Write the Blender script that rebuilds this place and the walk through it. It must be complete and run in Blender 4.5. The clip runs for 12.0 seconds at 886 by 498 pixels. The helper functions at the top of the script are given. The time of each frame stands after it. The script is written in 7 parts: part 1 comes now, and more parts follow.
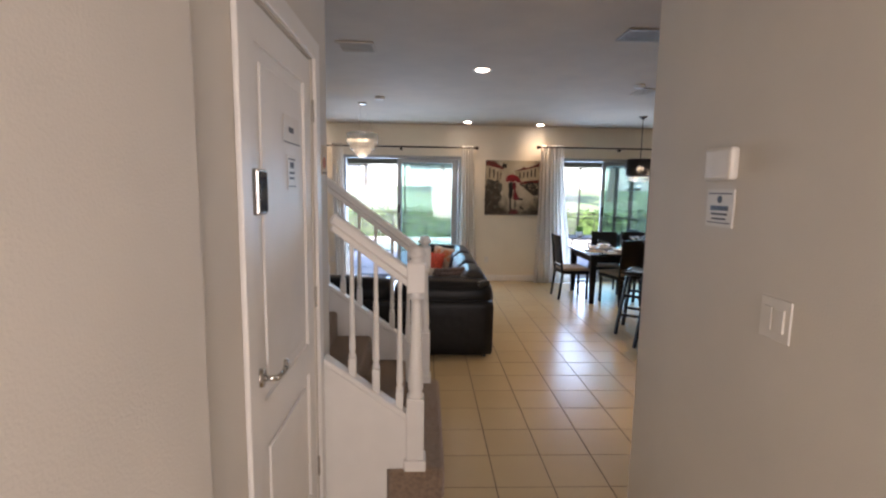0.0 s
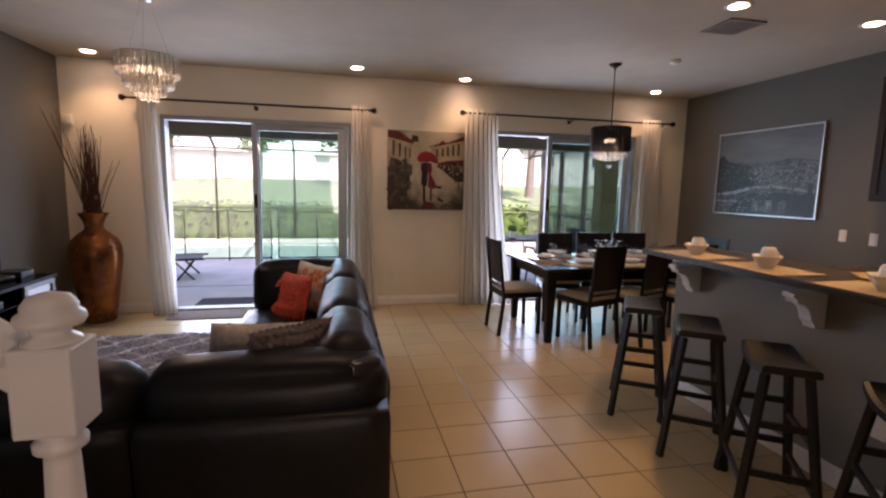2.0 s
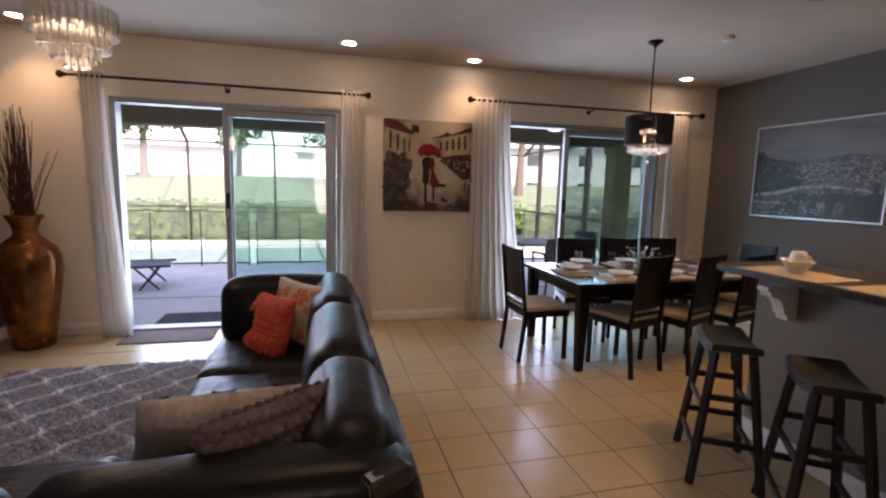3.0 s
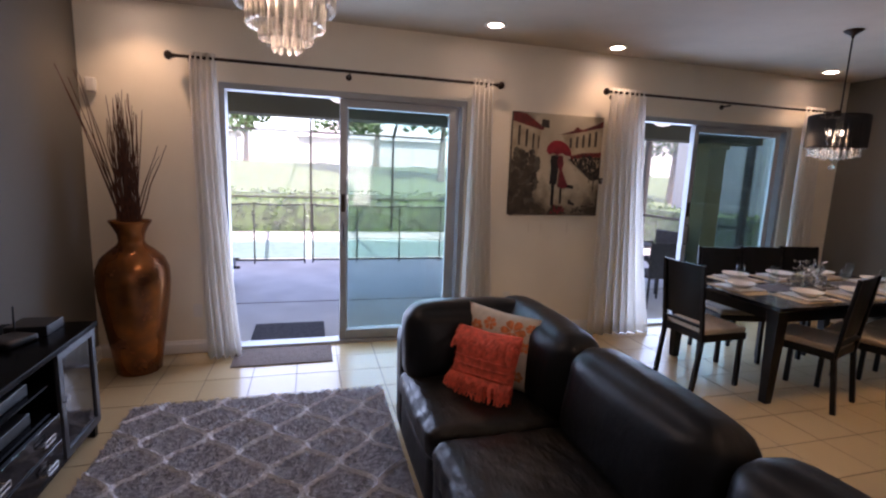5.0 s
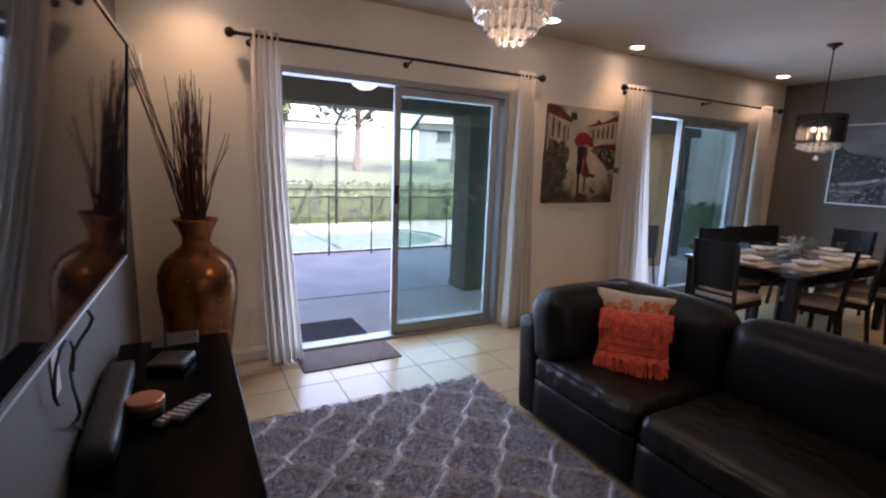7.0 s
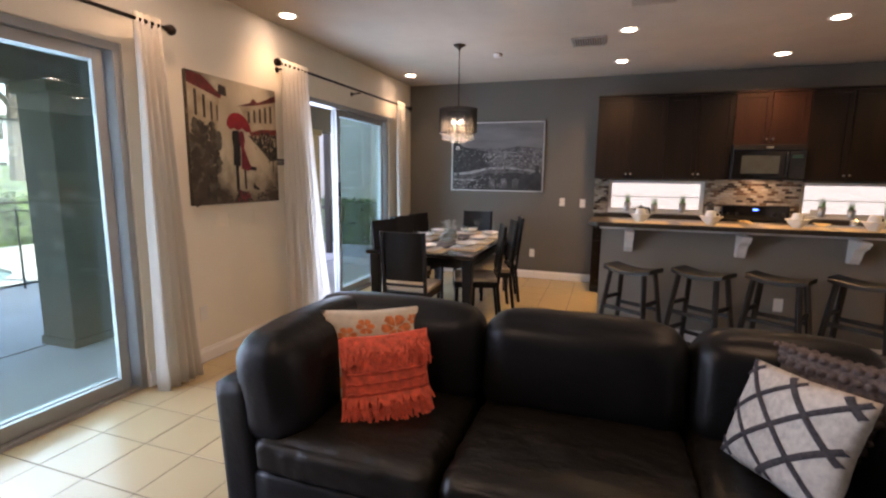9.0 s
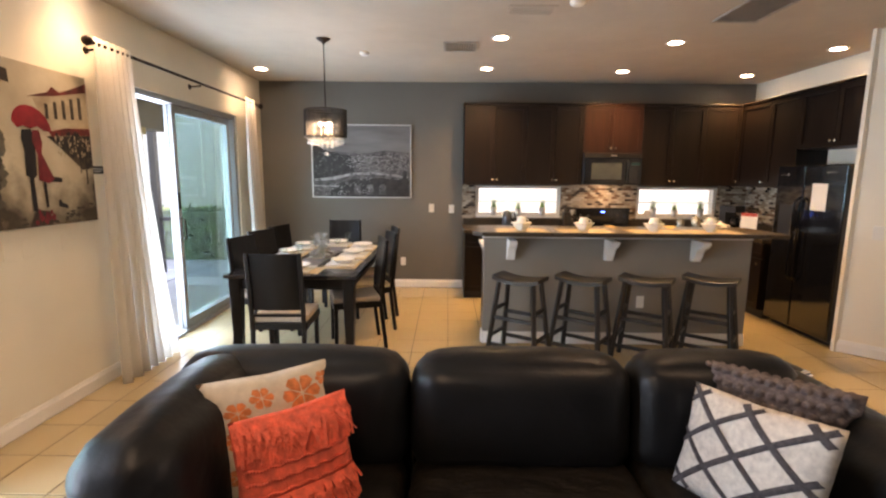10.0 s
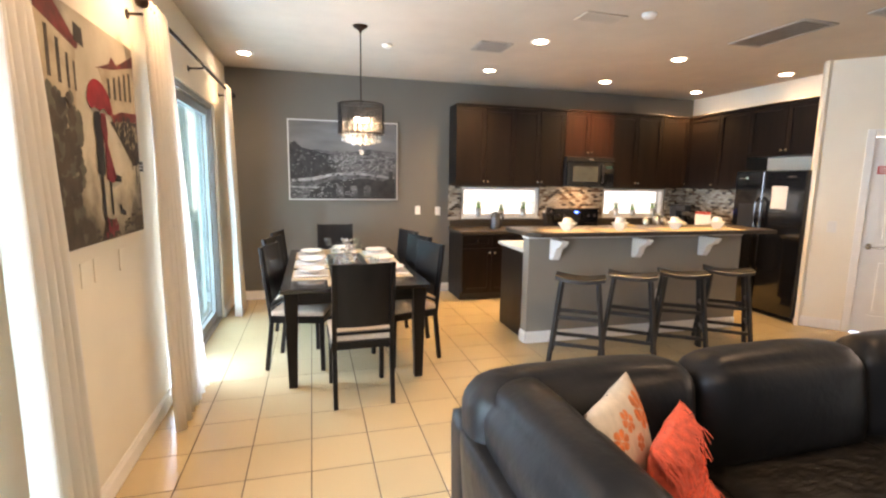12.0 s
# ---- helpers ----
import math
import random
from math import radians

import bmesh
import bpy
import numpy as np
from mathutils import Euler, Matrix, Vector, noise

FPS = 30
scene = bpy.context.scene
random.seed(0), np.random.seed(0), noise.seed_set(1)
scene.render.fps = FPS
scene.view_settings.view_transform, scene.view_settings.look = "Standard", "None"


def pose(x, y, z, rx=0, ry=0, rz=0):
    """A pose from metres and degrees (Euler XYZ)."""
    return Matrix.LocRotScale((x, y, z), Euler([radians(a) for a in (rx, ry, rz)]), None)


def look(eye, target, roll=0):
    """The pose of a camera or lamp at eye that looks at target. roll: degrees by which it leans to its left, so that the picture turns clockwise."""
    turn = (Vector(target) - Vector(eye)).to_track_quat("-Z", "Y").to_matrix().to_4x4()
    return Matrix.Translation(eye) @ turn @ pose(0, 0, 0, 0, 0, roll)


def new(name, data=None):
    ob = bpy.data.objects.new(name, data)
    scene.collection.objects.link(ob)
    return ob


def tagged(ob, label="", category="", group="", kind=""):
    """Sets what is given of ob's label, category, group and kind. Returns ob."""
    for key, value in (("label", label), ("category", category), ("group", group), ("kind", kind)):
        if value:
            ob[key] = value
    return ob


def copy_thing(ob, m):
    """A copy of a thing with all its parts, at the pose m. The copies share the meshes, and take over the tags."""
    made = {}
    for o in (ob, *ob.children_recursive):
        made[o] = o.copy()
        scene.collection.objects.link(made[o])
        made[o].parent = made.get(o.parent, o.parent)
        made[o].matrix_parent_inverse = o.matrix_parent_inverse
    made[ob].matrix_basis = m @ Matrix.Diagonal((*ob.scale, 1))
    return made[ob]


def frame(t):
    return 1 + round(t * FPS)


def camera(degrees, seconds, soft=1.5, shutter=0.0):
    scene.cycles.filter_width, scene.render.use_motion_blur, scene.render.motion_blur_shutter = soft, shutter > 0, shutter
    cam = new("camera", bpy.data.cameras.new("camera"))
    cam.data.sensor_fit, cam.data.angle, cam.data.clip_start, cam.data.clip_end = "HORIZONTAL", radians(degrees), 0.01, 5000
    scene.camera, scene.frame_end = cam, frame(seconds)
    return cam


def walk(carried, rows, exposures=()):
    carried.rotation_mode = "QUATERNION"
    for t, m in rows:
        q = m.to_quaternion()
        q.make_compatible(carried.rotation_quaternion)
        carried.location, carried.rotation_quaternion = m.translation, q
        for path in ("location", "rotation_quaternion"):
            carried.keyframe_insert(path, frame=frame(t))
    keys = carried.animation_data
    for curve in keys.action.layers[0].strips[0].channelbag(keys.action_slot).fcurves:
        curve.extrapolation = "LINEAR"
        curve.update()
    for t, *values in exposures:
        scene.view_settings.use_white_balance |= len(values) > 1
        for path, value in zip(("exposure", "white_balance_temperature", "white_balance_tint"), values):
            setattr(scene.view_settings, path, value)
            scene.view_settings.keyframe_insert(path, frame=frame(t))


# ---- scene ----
from collections import defaultdict

cam = camera(85.9, 12.0, soft=2.3)
PATH = [
    (0, (0.178, -0.755, 1.69), (0.249, 1.228, 1.441), 0.9),
    (0.5, (0.364, 0.141, 1.625), (0.497, 2.121, 1.376), 1.1),
    (1, (0.527, 0.978, 1.561), (0.778, 2.946, 1.308), 1.0),
    (1.5, (0.632, 1.493, 1.516), (0.983, 3.446, 1.267), 1.1),
    (2, (0.647, 1.932, 1.526), (1.073, 3.869, 1.271), 1.2),
    (2.5, (0.661, 2.38, 1.518), (1.13, 4.307, 1.26), 1.4),
    (2.7, (0.647, 2.55, 1.519), (1.127, 4.474, 1.26), 1.4),
    (4.3, (-0.042, 3.47, 1.581), (0.491, 5.377, 1.297), 2.0),
    (4.5, (-0.187, 3.544, 1.606), (0.342, 5.449, 1.31), 2.1),
    (5, (-0.614, 3.649, 1.63), (-0.079, 5.549, 1.311), 2.2),
    (5.5, (-1.03, 3.709, 1.616), (-0.492, 5.609, 1.301), 2.4),
    (6, (-1.47, 3.808, 1.599), (-0.884, 5.693, 1.277), 2.5),
    (6.5, (-1.793, 3.938, 1.606), (-1.113, 5.786, 1.256), 2.5),
    (7, (-1.972, 4.151, 1.601), (-1.029, 5.879, 1.249), 2.1),
    (7.2, (-1.992, 4.246, 1.608), (-0.911, 5.888, 1.242), 2.3),
    (8.8, (-1.651, 5.009, 1.475), (0.174, 5.772, 1.176), 0.5),
    (9, (-1.524, 5.058, 1.487), (0.348, 5.694, 1.184), 0.7),
    (9.5, (-1.318, 5.207, 1.514), (0.64, 5.49, 1.22), 0.5),
    (10, (-1.203, 5.429, 1.569), (0.775, 5.445, 1.271), 0.5),
    (10.5, (-1.069, 5.739, 1.573), (0.899, 5.54, 1.278), 0.6),
    (11, (-0.972, 6.116, 1.581), (0.97, 5.738, 1.289), 0.7),
    (11.5, (-0.92, 6.585, 1.569), (1.001, 6.106, 1.282), 0.8),
    (12, (-0.855, 7.029, 1.549), (1.053, 6.504, 1.263), 0.9),
]
EXPO = [(0, 2.76, 6350, 24), (0.5, 2.50, 7000, 33), (1.0, 2.34, 7400, 36), (2.0, 2.28, 7400, 38), (4.5, 2.25, 6600, 38), (7.0, 2.22, 6550, 37), (9.0, 3.0, 7250, 34), (10.0, 3.62, 7800, 28), (11.0, 3.93, 7750, 27), (12.0, 4.1, 7700, 26)]
walk(cam, [(t, look(eye, target, roll)) for t, eye, target, roll in PATH], exposures=EXPO)

# ---- light: sky, sun, lamps ----
world = bpy.data.worlds.new("world")
scene.world = world
world.use_nodes = True
wn = world.node_tree.nodes
sky = wn.new("ShaderNodeTexSky")
sky.sky_type, sky.sun_disc = "NISHITA", False
sky.sun_elevation, sky.sun_rotation = radians(52), radians(200)
world.node_tree.links.new(sky.outputs[0], wn["Background"].inputs[0])
wn["Background"].inputs[1].default_value = 0.15


def lamp(name, kind, m, power, colour, **more):
    data = bpy.data.lights.new(name, kind)
    data.energy, data.color = power, colour
    for key, value in more.items():
        if key == "size":
            data.size = value
        if key == "size_y":
            data.shape, data.size_y = "RECTANGLE", value
        if key == "radius":
            data.shadow_soft_size = value
        if key == "spot":
            data.spot_size, data.spot_blend = radians(value), 1.0
        if key == "angle":
            data.angle = radians(value)
    ob = new(name, data)
    ob.matrix_world = m
    return ob


SUN_DIR = Vector((-math.sin(radians(200)) * 0.616, math.cos(radians(200)) * 0.616, 0.788))
lamp("sun", "SUN", look(SUN_DIR * 30, (0, 0, 0)), 3.1, (1, 0.95, 0.87), angle=0.6)
WARM = (1.0, 0.72, 0.42)
# daylight in the two patio openings, the kitchen windows and the front door behind
lamp("daylight_patio_a", "AREA", look((-0.27, 8.34, 1.12), (-0.27, 0, 0.9)), 16, (0.52, 0.75, 1.0), size=2.05, size_y=2.1)
lamp("daylight_patio_b", "AREA", look((3.67, 8.34, 1.12), (3.67, 0, 0.9)), 17.5, (0.48, 0.73, 1.0), size=2.0, size_y=2.1)
lamp("daylight_entry", "AREA", look((0.8, -2.8, 1.5), (-0.6, 0.8, 1.2)), 8.5, (1, 0.93, 0.84), size=0.9, size_y=2.0)
DOWNLIGHTS = [(0.70, 4.0), (-1.85, 7.68), (0.86, 7.55), (2.16, 7.75), (4.74, 7.68), (3.4, 4.95), (4.65, 4.98), (3.52, 3.3), (4.76, 3.35), (4.95, 1.75), (3.69, 1.65)]
for dx, dy in DOWNLIGHTS:
    lamp("downlight_lamp", "SPOT", look((dx, dy, 2.81), (dx, dy, 0)), 11.5 if dx > 3 and dy < 6 else (4.5 if dy < 5 else (5.5 if dx < -1 else 3.3)), (1.0, 0.67, 0.28) if dx > 3 and dy < 6 else WARM, spot=132 if dy < 7 else 118, radius=0.035)


# ---- materials ----
def mat(name, col, rough=0.5, metal=0.0, var=0.10, scale=6.0, bump=0.0, bscale=80.0, coat=0.0, spec=0.5, stretch=(1, 1, 1), rnd=0.0, col2=None, emit=0.0, rvar=0.1, sheen=0.0, trans=0.0):
    m = bpy.data.materials.new(name)
    m.use_nodes = True
    n, l = m.node_tree.nodes, m.node_tree.links
    b = n["Principled BSDF"]
    tc, mp = n.new("ShaderNodeTexCoord"), n.new("ShaderNodeMapping")
    mp.inputs["Scale"].default_value = stretch
    l.new(tc.outputs["Object"], mp.inputs["Vector"])
    t1, t2 = n.new("ShaderNodeTexNoise"), n.new("ShaderNodeTexNoise")
    t1.inputs["Scale"].default_value, t1.inputs["Detail"].default_value = scale, 5
    t2.inputs["Scale"].default_value, t2.inputs["Detail"].default_value = bscale, 3
    l.new(mp.outputs[0], t1.inputs["Vector"]), l.new(mp.outputs[0], t2.inputs["Vector"])
    ramp = n.new("ShaderNodeMix")
    ramp.data_type = "RGBA"
    c2 = col2 or tuple(min(1, c * (1 + var * 2)) for c in col)
    c1 = tuple(c * (1 - var * 2) for c in col) if col2 is None else col
    ramp.inputs["A"].default_value, ramp.inputs["B"].default_value = (*c1, 1), (*c2, 1)
    mr = n.new("ShaderNodeMapRange")
    mr.inputs["From Min"].default_value, mr.inputs["From Max"].default_value = 0.3, 0.7
    l.new(t1.outputs[0], mr.inputs["Value"]), l.new(mr.outputs[0], ramp.inputs["Factor"])
    out = ramp.outputs["Result"]
    if rnd:
        oi, hs, m2 = n.new("ShaderNodeObjectInfo"), n.new("ShaderNodeHueSaturation"), n.new("ShaderNodeMapRange")
        m2.inputs["To Min"].default_value, m2.inputs["To Max"].default_value = 1 - rnd, 1 + rnd
        l.new(oi.outputs["Random"], m2.inputs["Value"]), l.new(m2.outputs[0], hs.inputs["Value"]), l.new(out, hs.inputs["Color"])
        out = hs.outputs[0]
    l.new(out, b.inputs["Base Color"])
    r = n.new("ShaderNodeMapRange")
    r.inputs["To Min"].default_value, r.inputs["To Max"].default_value = max(0.02, rough - rvar), min(1, rough + rvar)
    l.new(t1.outputs[0], r.inputs["Value"]), l.new(r.outputs[0], b.inputs["Roughness"])
    b.inputs["Metallic"].default_value, b.inputs["Coat Weight"].default_value = metal, coat
    b.inputs["Specular IOR Level"].default_value, b.inputs["Sheen Weight"].default_value = spec, sheen
    b.inputs["Transmission Weight"].default_value = trans
    if bump:
        bp = n.new("ShaderNodeBump")
        bp.inputs["Strength"].default_value, bp.inputs["Distance"].default_value = bump, 0.01
        l.new(t2.outputs[0], bp.inputs["Height"]), l.new(bp.outputs[0], b.inputs["Normal"])
    if emit:
        b.inputs["Emission Color"].default_value, b.inputs["Emission Strength"].default_value = (*col, 1), emit
    return m


def glass(name, tint, gloss=1.0):
    m = bpy.data.materials.new(name)
    m.use_nodes = True
    n, l = m.node_tree.nodes, m.node_tree.links
    tr, gl, mx, lw, pw, ma = n.new("ShaderNodeBsdfTransparent"), n.new("ShaderNodeBsdfGlossy"), n.new("ShaderNodeMixShader"), n.new("ShaderNodeLayerWeight"), n.new("ShaderNodeMath"), n.new("ShaderNodeMath")
    tr.inputs[0].default_value, gl.inputs[0].default_value, gl.inputs[1].default_value = (*tint, 1), (gloss, gloss, gloss, 1), 0.01
    pw.operation, pw.inputs[1].default_value = "POWER", 4.0
    ma.operation, ma.inputs[1].default_value, ma.inputs[2].default_value = "MULTIPLY_ADD", 0.5 * gloss, 0.025 * gloss
    l.new(lw.outputs["Facing"], pw.inputs[0]), l.new(pw.outputs[0], ma.inputs[0]), l.new(ma.outputs[0], mx.inputs[0])
    l.new(tr.outputs[0], mx.inputs[1]), l.new(gl.outputs[0], mx.inputs[2])
    l.new(mx.outputs[0], n["Material Output"].inputs[0])
    return m


def glow(name, col, strength):
    m = bpy.data.materials.new(name)
    m.use_nodes = True
    n, l = m.node_tree.nodes, m.node_tree.links
    e = n.new("ShaderNodeEmission")
    e.inputs[0].default_value, e.inputs[1].default_value = (*col, 1), strength
    l.new(e.outputs[0], n["Material Output"].inputs[0])
    return m


CREAM = mat("cream_paint", (0.80, 0.735, 0.61), 0.75, var=0.02, scale=2, bump=0.12, bscale=160)
WHITEWALL = mat("entry_paint", (0.66, 0.62, 0.55), 0.75, var=0.02, scale=2, bump=0.12, bscale=160)
GREYWALL = mat("grey_paint", (0.128, 0.118, 0.098), 0.7, var=0.03, scale=2, bump=0.12, bscale=160)
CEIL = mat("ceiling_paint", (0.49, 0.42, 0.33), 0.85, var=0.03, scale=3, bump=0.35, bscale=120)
TRIM = mat("white_gloss_paint", (0.80, 0.78, 0.74), 0.35, var=0.015, bump=0.04, bscale=40)
TILE = mat("cream_tile", (0.50, 0.39, 0.225), 0.24, var=0.008, scale=2.5, bump=0.012, bscale=9, rnd=0.03, rvar=0.012)
GROUT = mat("grout", (0.10, 0.075, 0.05), 0.9, var=0.12, scale=20)
LEATHER = mat("black_leather", (0.0085, 0.0085, 0.009), 0.40, var=0.15, scale=5, bump=0.34, bscale=17, spec=0.26, rvar=0.10)
LEATHER_SEAT = mat("worn_leather", (0.009, 0.007, 0.005), 0.40, var=0.25, scale=4, bump=1.0, bscale=9, rvar=0.09, spec=0.34, stretch=(1, 1.9, 1))
BLACKWOOD = mat("black_wood", (0.007, 0.006, 0.0055), 0.34, spec=0.25, var=0.15, scale=14, stretch=(1, 1, 0.15), bump=0.03, bscale=70)
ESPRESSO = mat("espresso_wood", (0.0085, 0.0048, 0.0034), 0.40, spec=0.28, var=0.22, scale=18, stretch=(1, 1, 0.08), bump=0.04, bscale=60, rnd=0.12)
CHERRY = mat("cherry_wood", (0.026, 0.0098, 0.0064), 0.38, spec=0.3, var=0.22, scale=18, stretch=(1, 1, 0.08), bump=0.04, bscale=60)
CONSOLEWOOD = mat("console_black", (0.0025, 0.0023, 0.0023), 0.20, spec=0.03, rvar=0.05, var=0.15, scale=14, bump=0.03, bscale=70)
STOOLWOOD = mat("worn_black_wood", (0.008, 0.0075, 0.007), 0.42, var=0.25, scale=10, bump=0.05, bscale=60)
CARPET = mat("tan_carpet", (0.27, 0.188, 0.125), 0.95, var=0.15, scale=60, bump=0.8, bscale=300, sheen=0.3)
GRANITE = mat("dark_granite", (0.022, 0.017, 0.013), 0.28, col2=(0.085, 0.065, 0.045), spec=0.22, scale=130, rvar=0.05)
CHROME = mat("brushed_nickel", (0.62, 0.60, 0.57), 0.25, 1.0, var=0.03)
BRONZE = mat("oil_bronze", (0.028, 0.017, 0.012), 0.4, 0.7, var=0.1)
COPPER = mat("copper_glaze", (0.42, 0.145, 0.034), 0.25, 0.7, col2=(0.10, 0.034, 0.014), scale=7, bump=0.05, bscale=30)
TWIG = mat("brown_twig", (0.085, 0.030, 0.016), 0.8, var=0.3, scale=30)
BLACKGLOSS = mat("black_gloss", (0.006, 0.006, 0.007), 0.10, var=0.05, coat=0.4, rvar=0.03)
BLACKPLASTIC = mat("black_plastic", (0.012, 0.012, 0.013), 0.45, var=0.08, bump=0.03)
WHITECERAMIC = mat("white_ceramic", (0.78, 0.76, 0.71), 0.18, var=0.01)
PLASTICWHITE = mat("white_plastic", (0.74, 0.71, 0.65), 0.4, var=0.015)
SEATCLOTH = mat("cream_cloth", (0.52, 0.44, 0.34), 0.9, var=0.05, scale=30, bump=0.2, bscale=300)
PLACEMAT = mat("beige_placemat", (0.50, 0.39, 0.25), 0.85, var=0.08, scale=40, bump=0.3, bscale=250)
ALU = mat("silver_aluminium", (0.55, 0.55, 0.54), 0.35, 0.9, var=0.03)
DOORALU = mat("grey_anodised_frame", (0.34, 0.35, 0.35), 0.5, 0.2, var=0.04)
DARKALU = mat("bronze_aluminium", (0.035, 0.032, 0.03), 0.5, 0.4, var=0.05)
CONCRETE = mat("pool_deck", (0.60, 0.575, 0.53), 0.8, var=0.06, scale=1.5, bump=0.25, bscale=90)
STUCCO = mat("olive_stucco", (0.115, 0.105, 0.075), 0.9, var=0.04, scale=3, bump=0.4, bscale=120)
# olive stucco lightened to tan: sunlight on one column, put into its colour
STUCCOSUNLIT = mat("sunlit_stucco", (0.27, 0.205, 0.095), 0.9, var=0.04, scale=3, bump=0.4, bscale=120)
HOUSEWHITE = mat("pale_stucco", (0.52, 0.50, 0.46), 0.9, var=0.03)
ROOFTILE = mat("roof_tile", (0.40, 0.37, 0.34), 0.85, var=0.12, scale=8)
GRASS = mat("lawn", (0.11, 0.155, 0.065), 0.95, var=0.2, scale=3, bump=0.6, bscale=60)
LEAF = mat("hedge_leaf", (0.095, 0.165, 0.04), 0.6, var=0.3, scale=6, rnd=0.1)
LEAF2 = mat("palm_leaf", (0.07, 0.125, 0.045), 0.6, var=0.3, scale=4)
BARK = mat("bark", (0.13, 0.10, 0.075), 0.9, var=0.2, scale=20, bump=0.5)
WATER = mat("pool_water", (0.30, 0.45, 0.46), 0.06, var=0.05, bump=0.15, bscale=6)
GLASS = glass("clear_glass", (0.93, 0.96, 0.95))
GLASSTINT = glass("tinted_glass", (0.72, 0.84, 0.83))
GLASSDARK = glass("deep_tinted_glass", (0.54, 0.65, 0.64))
CRYSTAL = mat("crystal", (0.93, 0.90, 0.84), 0.06, var=0.01, trans=0.85, rvar=0.03)
BULB = glow("bulb", (1.0, 0.84, 0.60), 2.2)
LEDWHITE = glow("downlight_lens", (1.0, 0.86, 0.66), 6)
FANGLOBE = mat("frosted_globe", (0.85, 0.82, 0.76), 0.5, var=0.01, emit=0.25)


# ---- mesh helpers ----
def box(bm, x0, x1, y0, y1, z0, z1, bev=0.0, seg=2):
    r = bmesh.ops.create_cube(bm, size=1)["verts"]
    for v in r:
        v.co = Vector(((x0 + x1) / 2 + v.co.x * (x1 - x0), (y0 + y1) / 2 + v.co.y * (y1 - y0), (z0 + z1) / 2 + v.co.z * (z1 - z0)))
    if bev:
        es = list({e for v in r for e in v.link_edges})
        r = list({v for f in bmesh.ops.bevel(bm, geom=es, offset=bev, segments=seg, affect="EDGES", profile=0.5)["faces"] for v in f.verts} | {v for v in r if v.is_valid})
    return r


def cyl(bm, p0, p1, r0, r1=None, seg=12, caps=True):
    p0, p1 = Vector(p0), Vector(p1)
    d = p1 - p0
    m = Matrix.Translation((p0 + p1) / 2) @ d.to_track_quat("Z", "Y").to_matrix().to_4x4()
    return bmesh.ops.create_cone(bm, cap_ends=caps, segments=seg, radius1=r0, radius2=r0 if r1 is None else r1, depth=d.length, matrix=m)["verts"]


def lathe(bm, prof, cx=0, cy=0, seg=24, z=0):
    rings = []
    for r, h in prof:
        rings.append([bm.verts.new((cx + r * math.cos(2 * math.pi * i / seg), cy + r * math.sin(2 * math.pi * i / seg), z + h)) for i in range(seg)])
    for a, b in zip(rings, rings[1:]):
        for i in range(seg):
            bm.faces.new((a[i], a[(i + 1) % seg], b[(i + 1) % seg], b[i]))
    bm.faces.new(rings[-1])
    bm.faces.new(rings[0][::-1])


def tube(bm, pts, r, seg=8):
    for a, b in zip(pts, pts[1:]):
        cyl(bm, a, b, r, r, seg)


def bar(bm, a, b, w, h, bev=0.0):
    """A straight bar of rectangular section from a to b."""
    a, b = Vector(a), Vector(b)
    d = b - a
    vs = box(bm, -w / 2, w / 2, -h / 2, h / 2, -d.length / 2, d.length / 2, bev, 1)
    x = Vector((0, 0, 1)).cross(d)
    if x.length < 1e-5:
        x = Vector((1, 0, 0))
    x.normalize()
    z = d.normalized()
    y = z.cross(x)
    m = Matrix((x, y, z)).transposed().to_4x4()
    m.translation = (a + b) / 2
    bmesh.ops.transform(bm, matrix=m, verts=[v for v in vs if v.is_valid])


def poly(bm, pts):
    return bm.faces.new([bm.verts.new(p) for p in pts])


def prism(bm, pts, z0, z1):
    f = bm.faces.new([bm.verts.new((x, y, z0)) for x, y in pts])
    r = bmesh.ops.extrude_face_region(bm, geom=[f])
    bmesh.ops.translate(bm, verts=[g for g in r["geom"] if isinstance(g, bmesh.types.BMVert)], vec=(0, 0, z1 - z0))


def mesh_of(name, bm, material, smooth=False):
    bmesh.ops.recalc_face_normals(bm, faces=bm.faces[:])
    me = bpy.data.meshes.new(name)
    bm.to_mesh(me)
    bm.free()
    me.materials.append(material)
    if smooth:
        for p in me.polygons:
            p.use_smooth = True
    return me


def part(name, bm, material, parent, label="", smooth=False):
    ob = new(name, mesh_of(name, bm, material, smooth))
    ob.parent = parent
    if label:
        tagged(ob, label)
    return ob


def single(name, bm, material, label, category, group="", kind="", smooth=False, m=None):
    ob = new(name, mesh_of(name, bm, material, smooth))
    if m is not None:
        ob.matrix_world = m
    return tagged(ob, label, category, group, kind)


def thing(name, label, category, m=None, group="", kind=""):
    ob = new(name)
    ob.empty_display_size = 0.05
    if m is not None:
        ob.matrix_world = m
    return tagged(ob, label, category, group, kind)


def struct(name, bm, material, label, category="wall", smooth=False):
    return single(name, bm, material, label, category, kind="structure", smooth=smooth)


def bmn(*boxes, bev=0.0):
    bm = bmesh.new()
    for b in boxes:
        box(bm, *b, bev)
    return bm


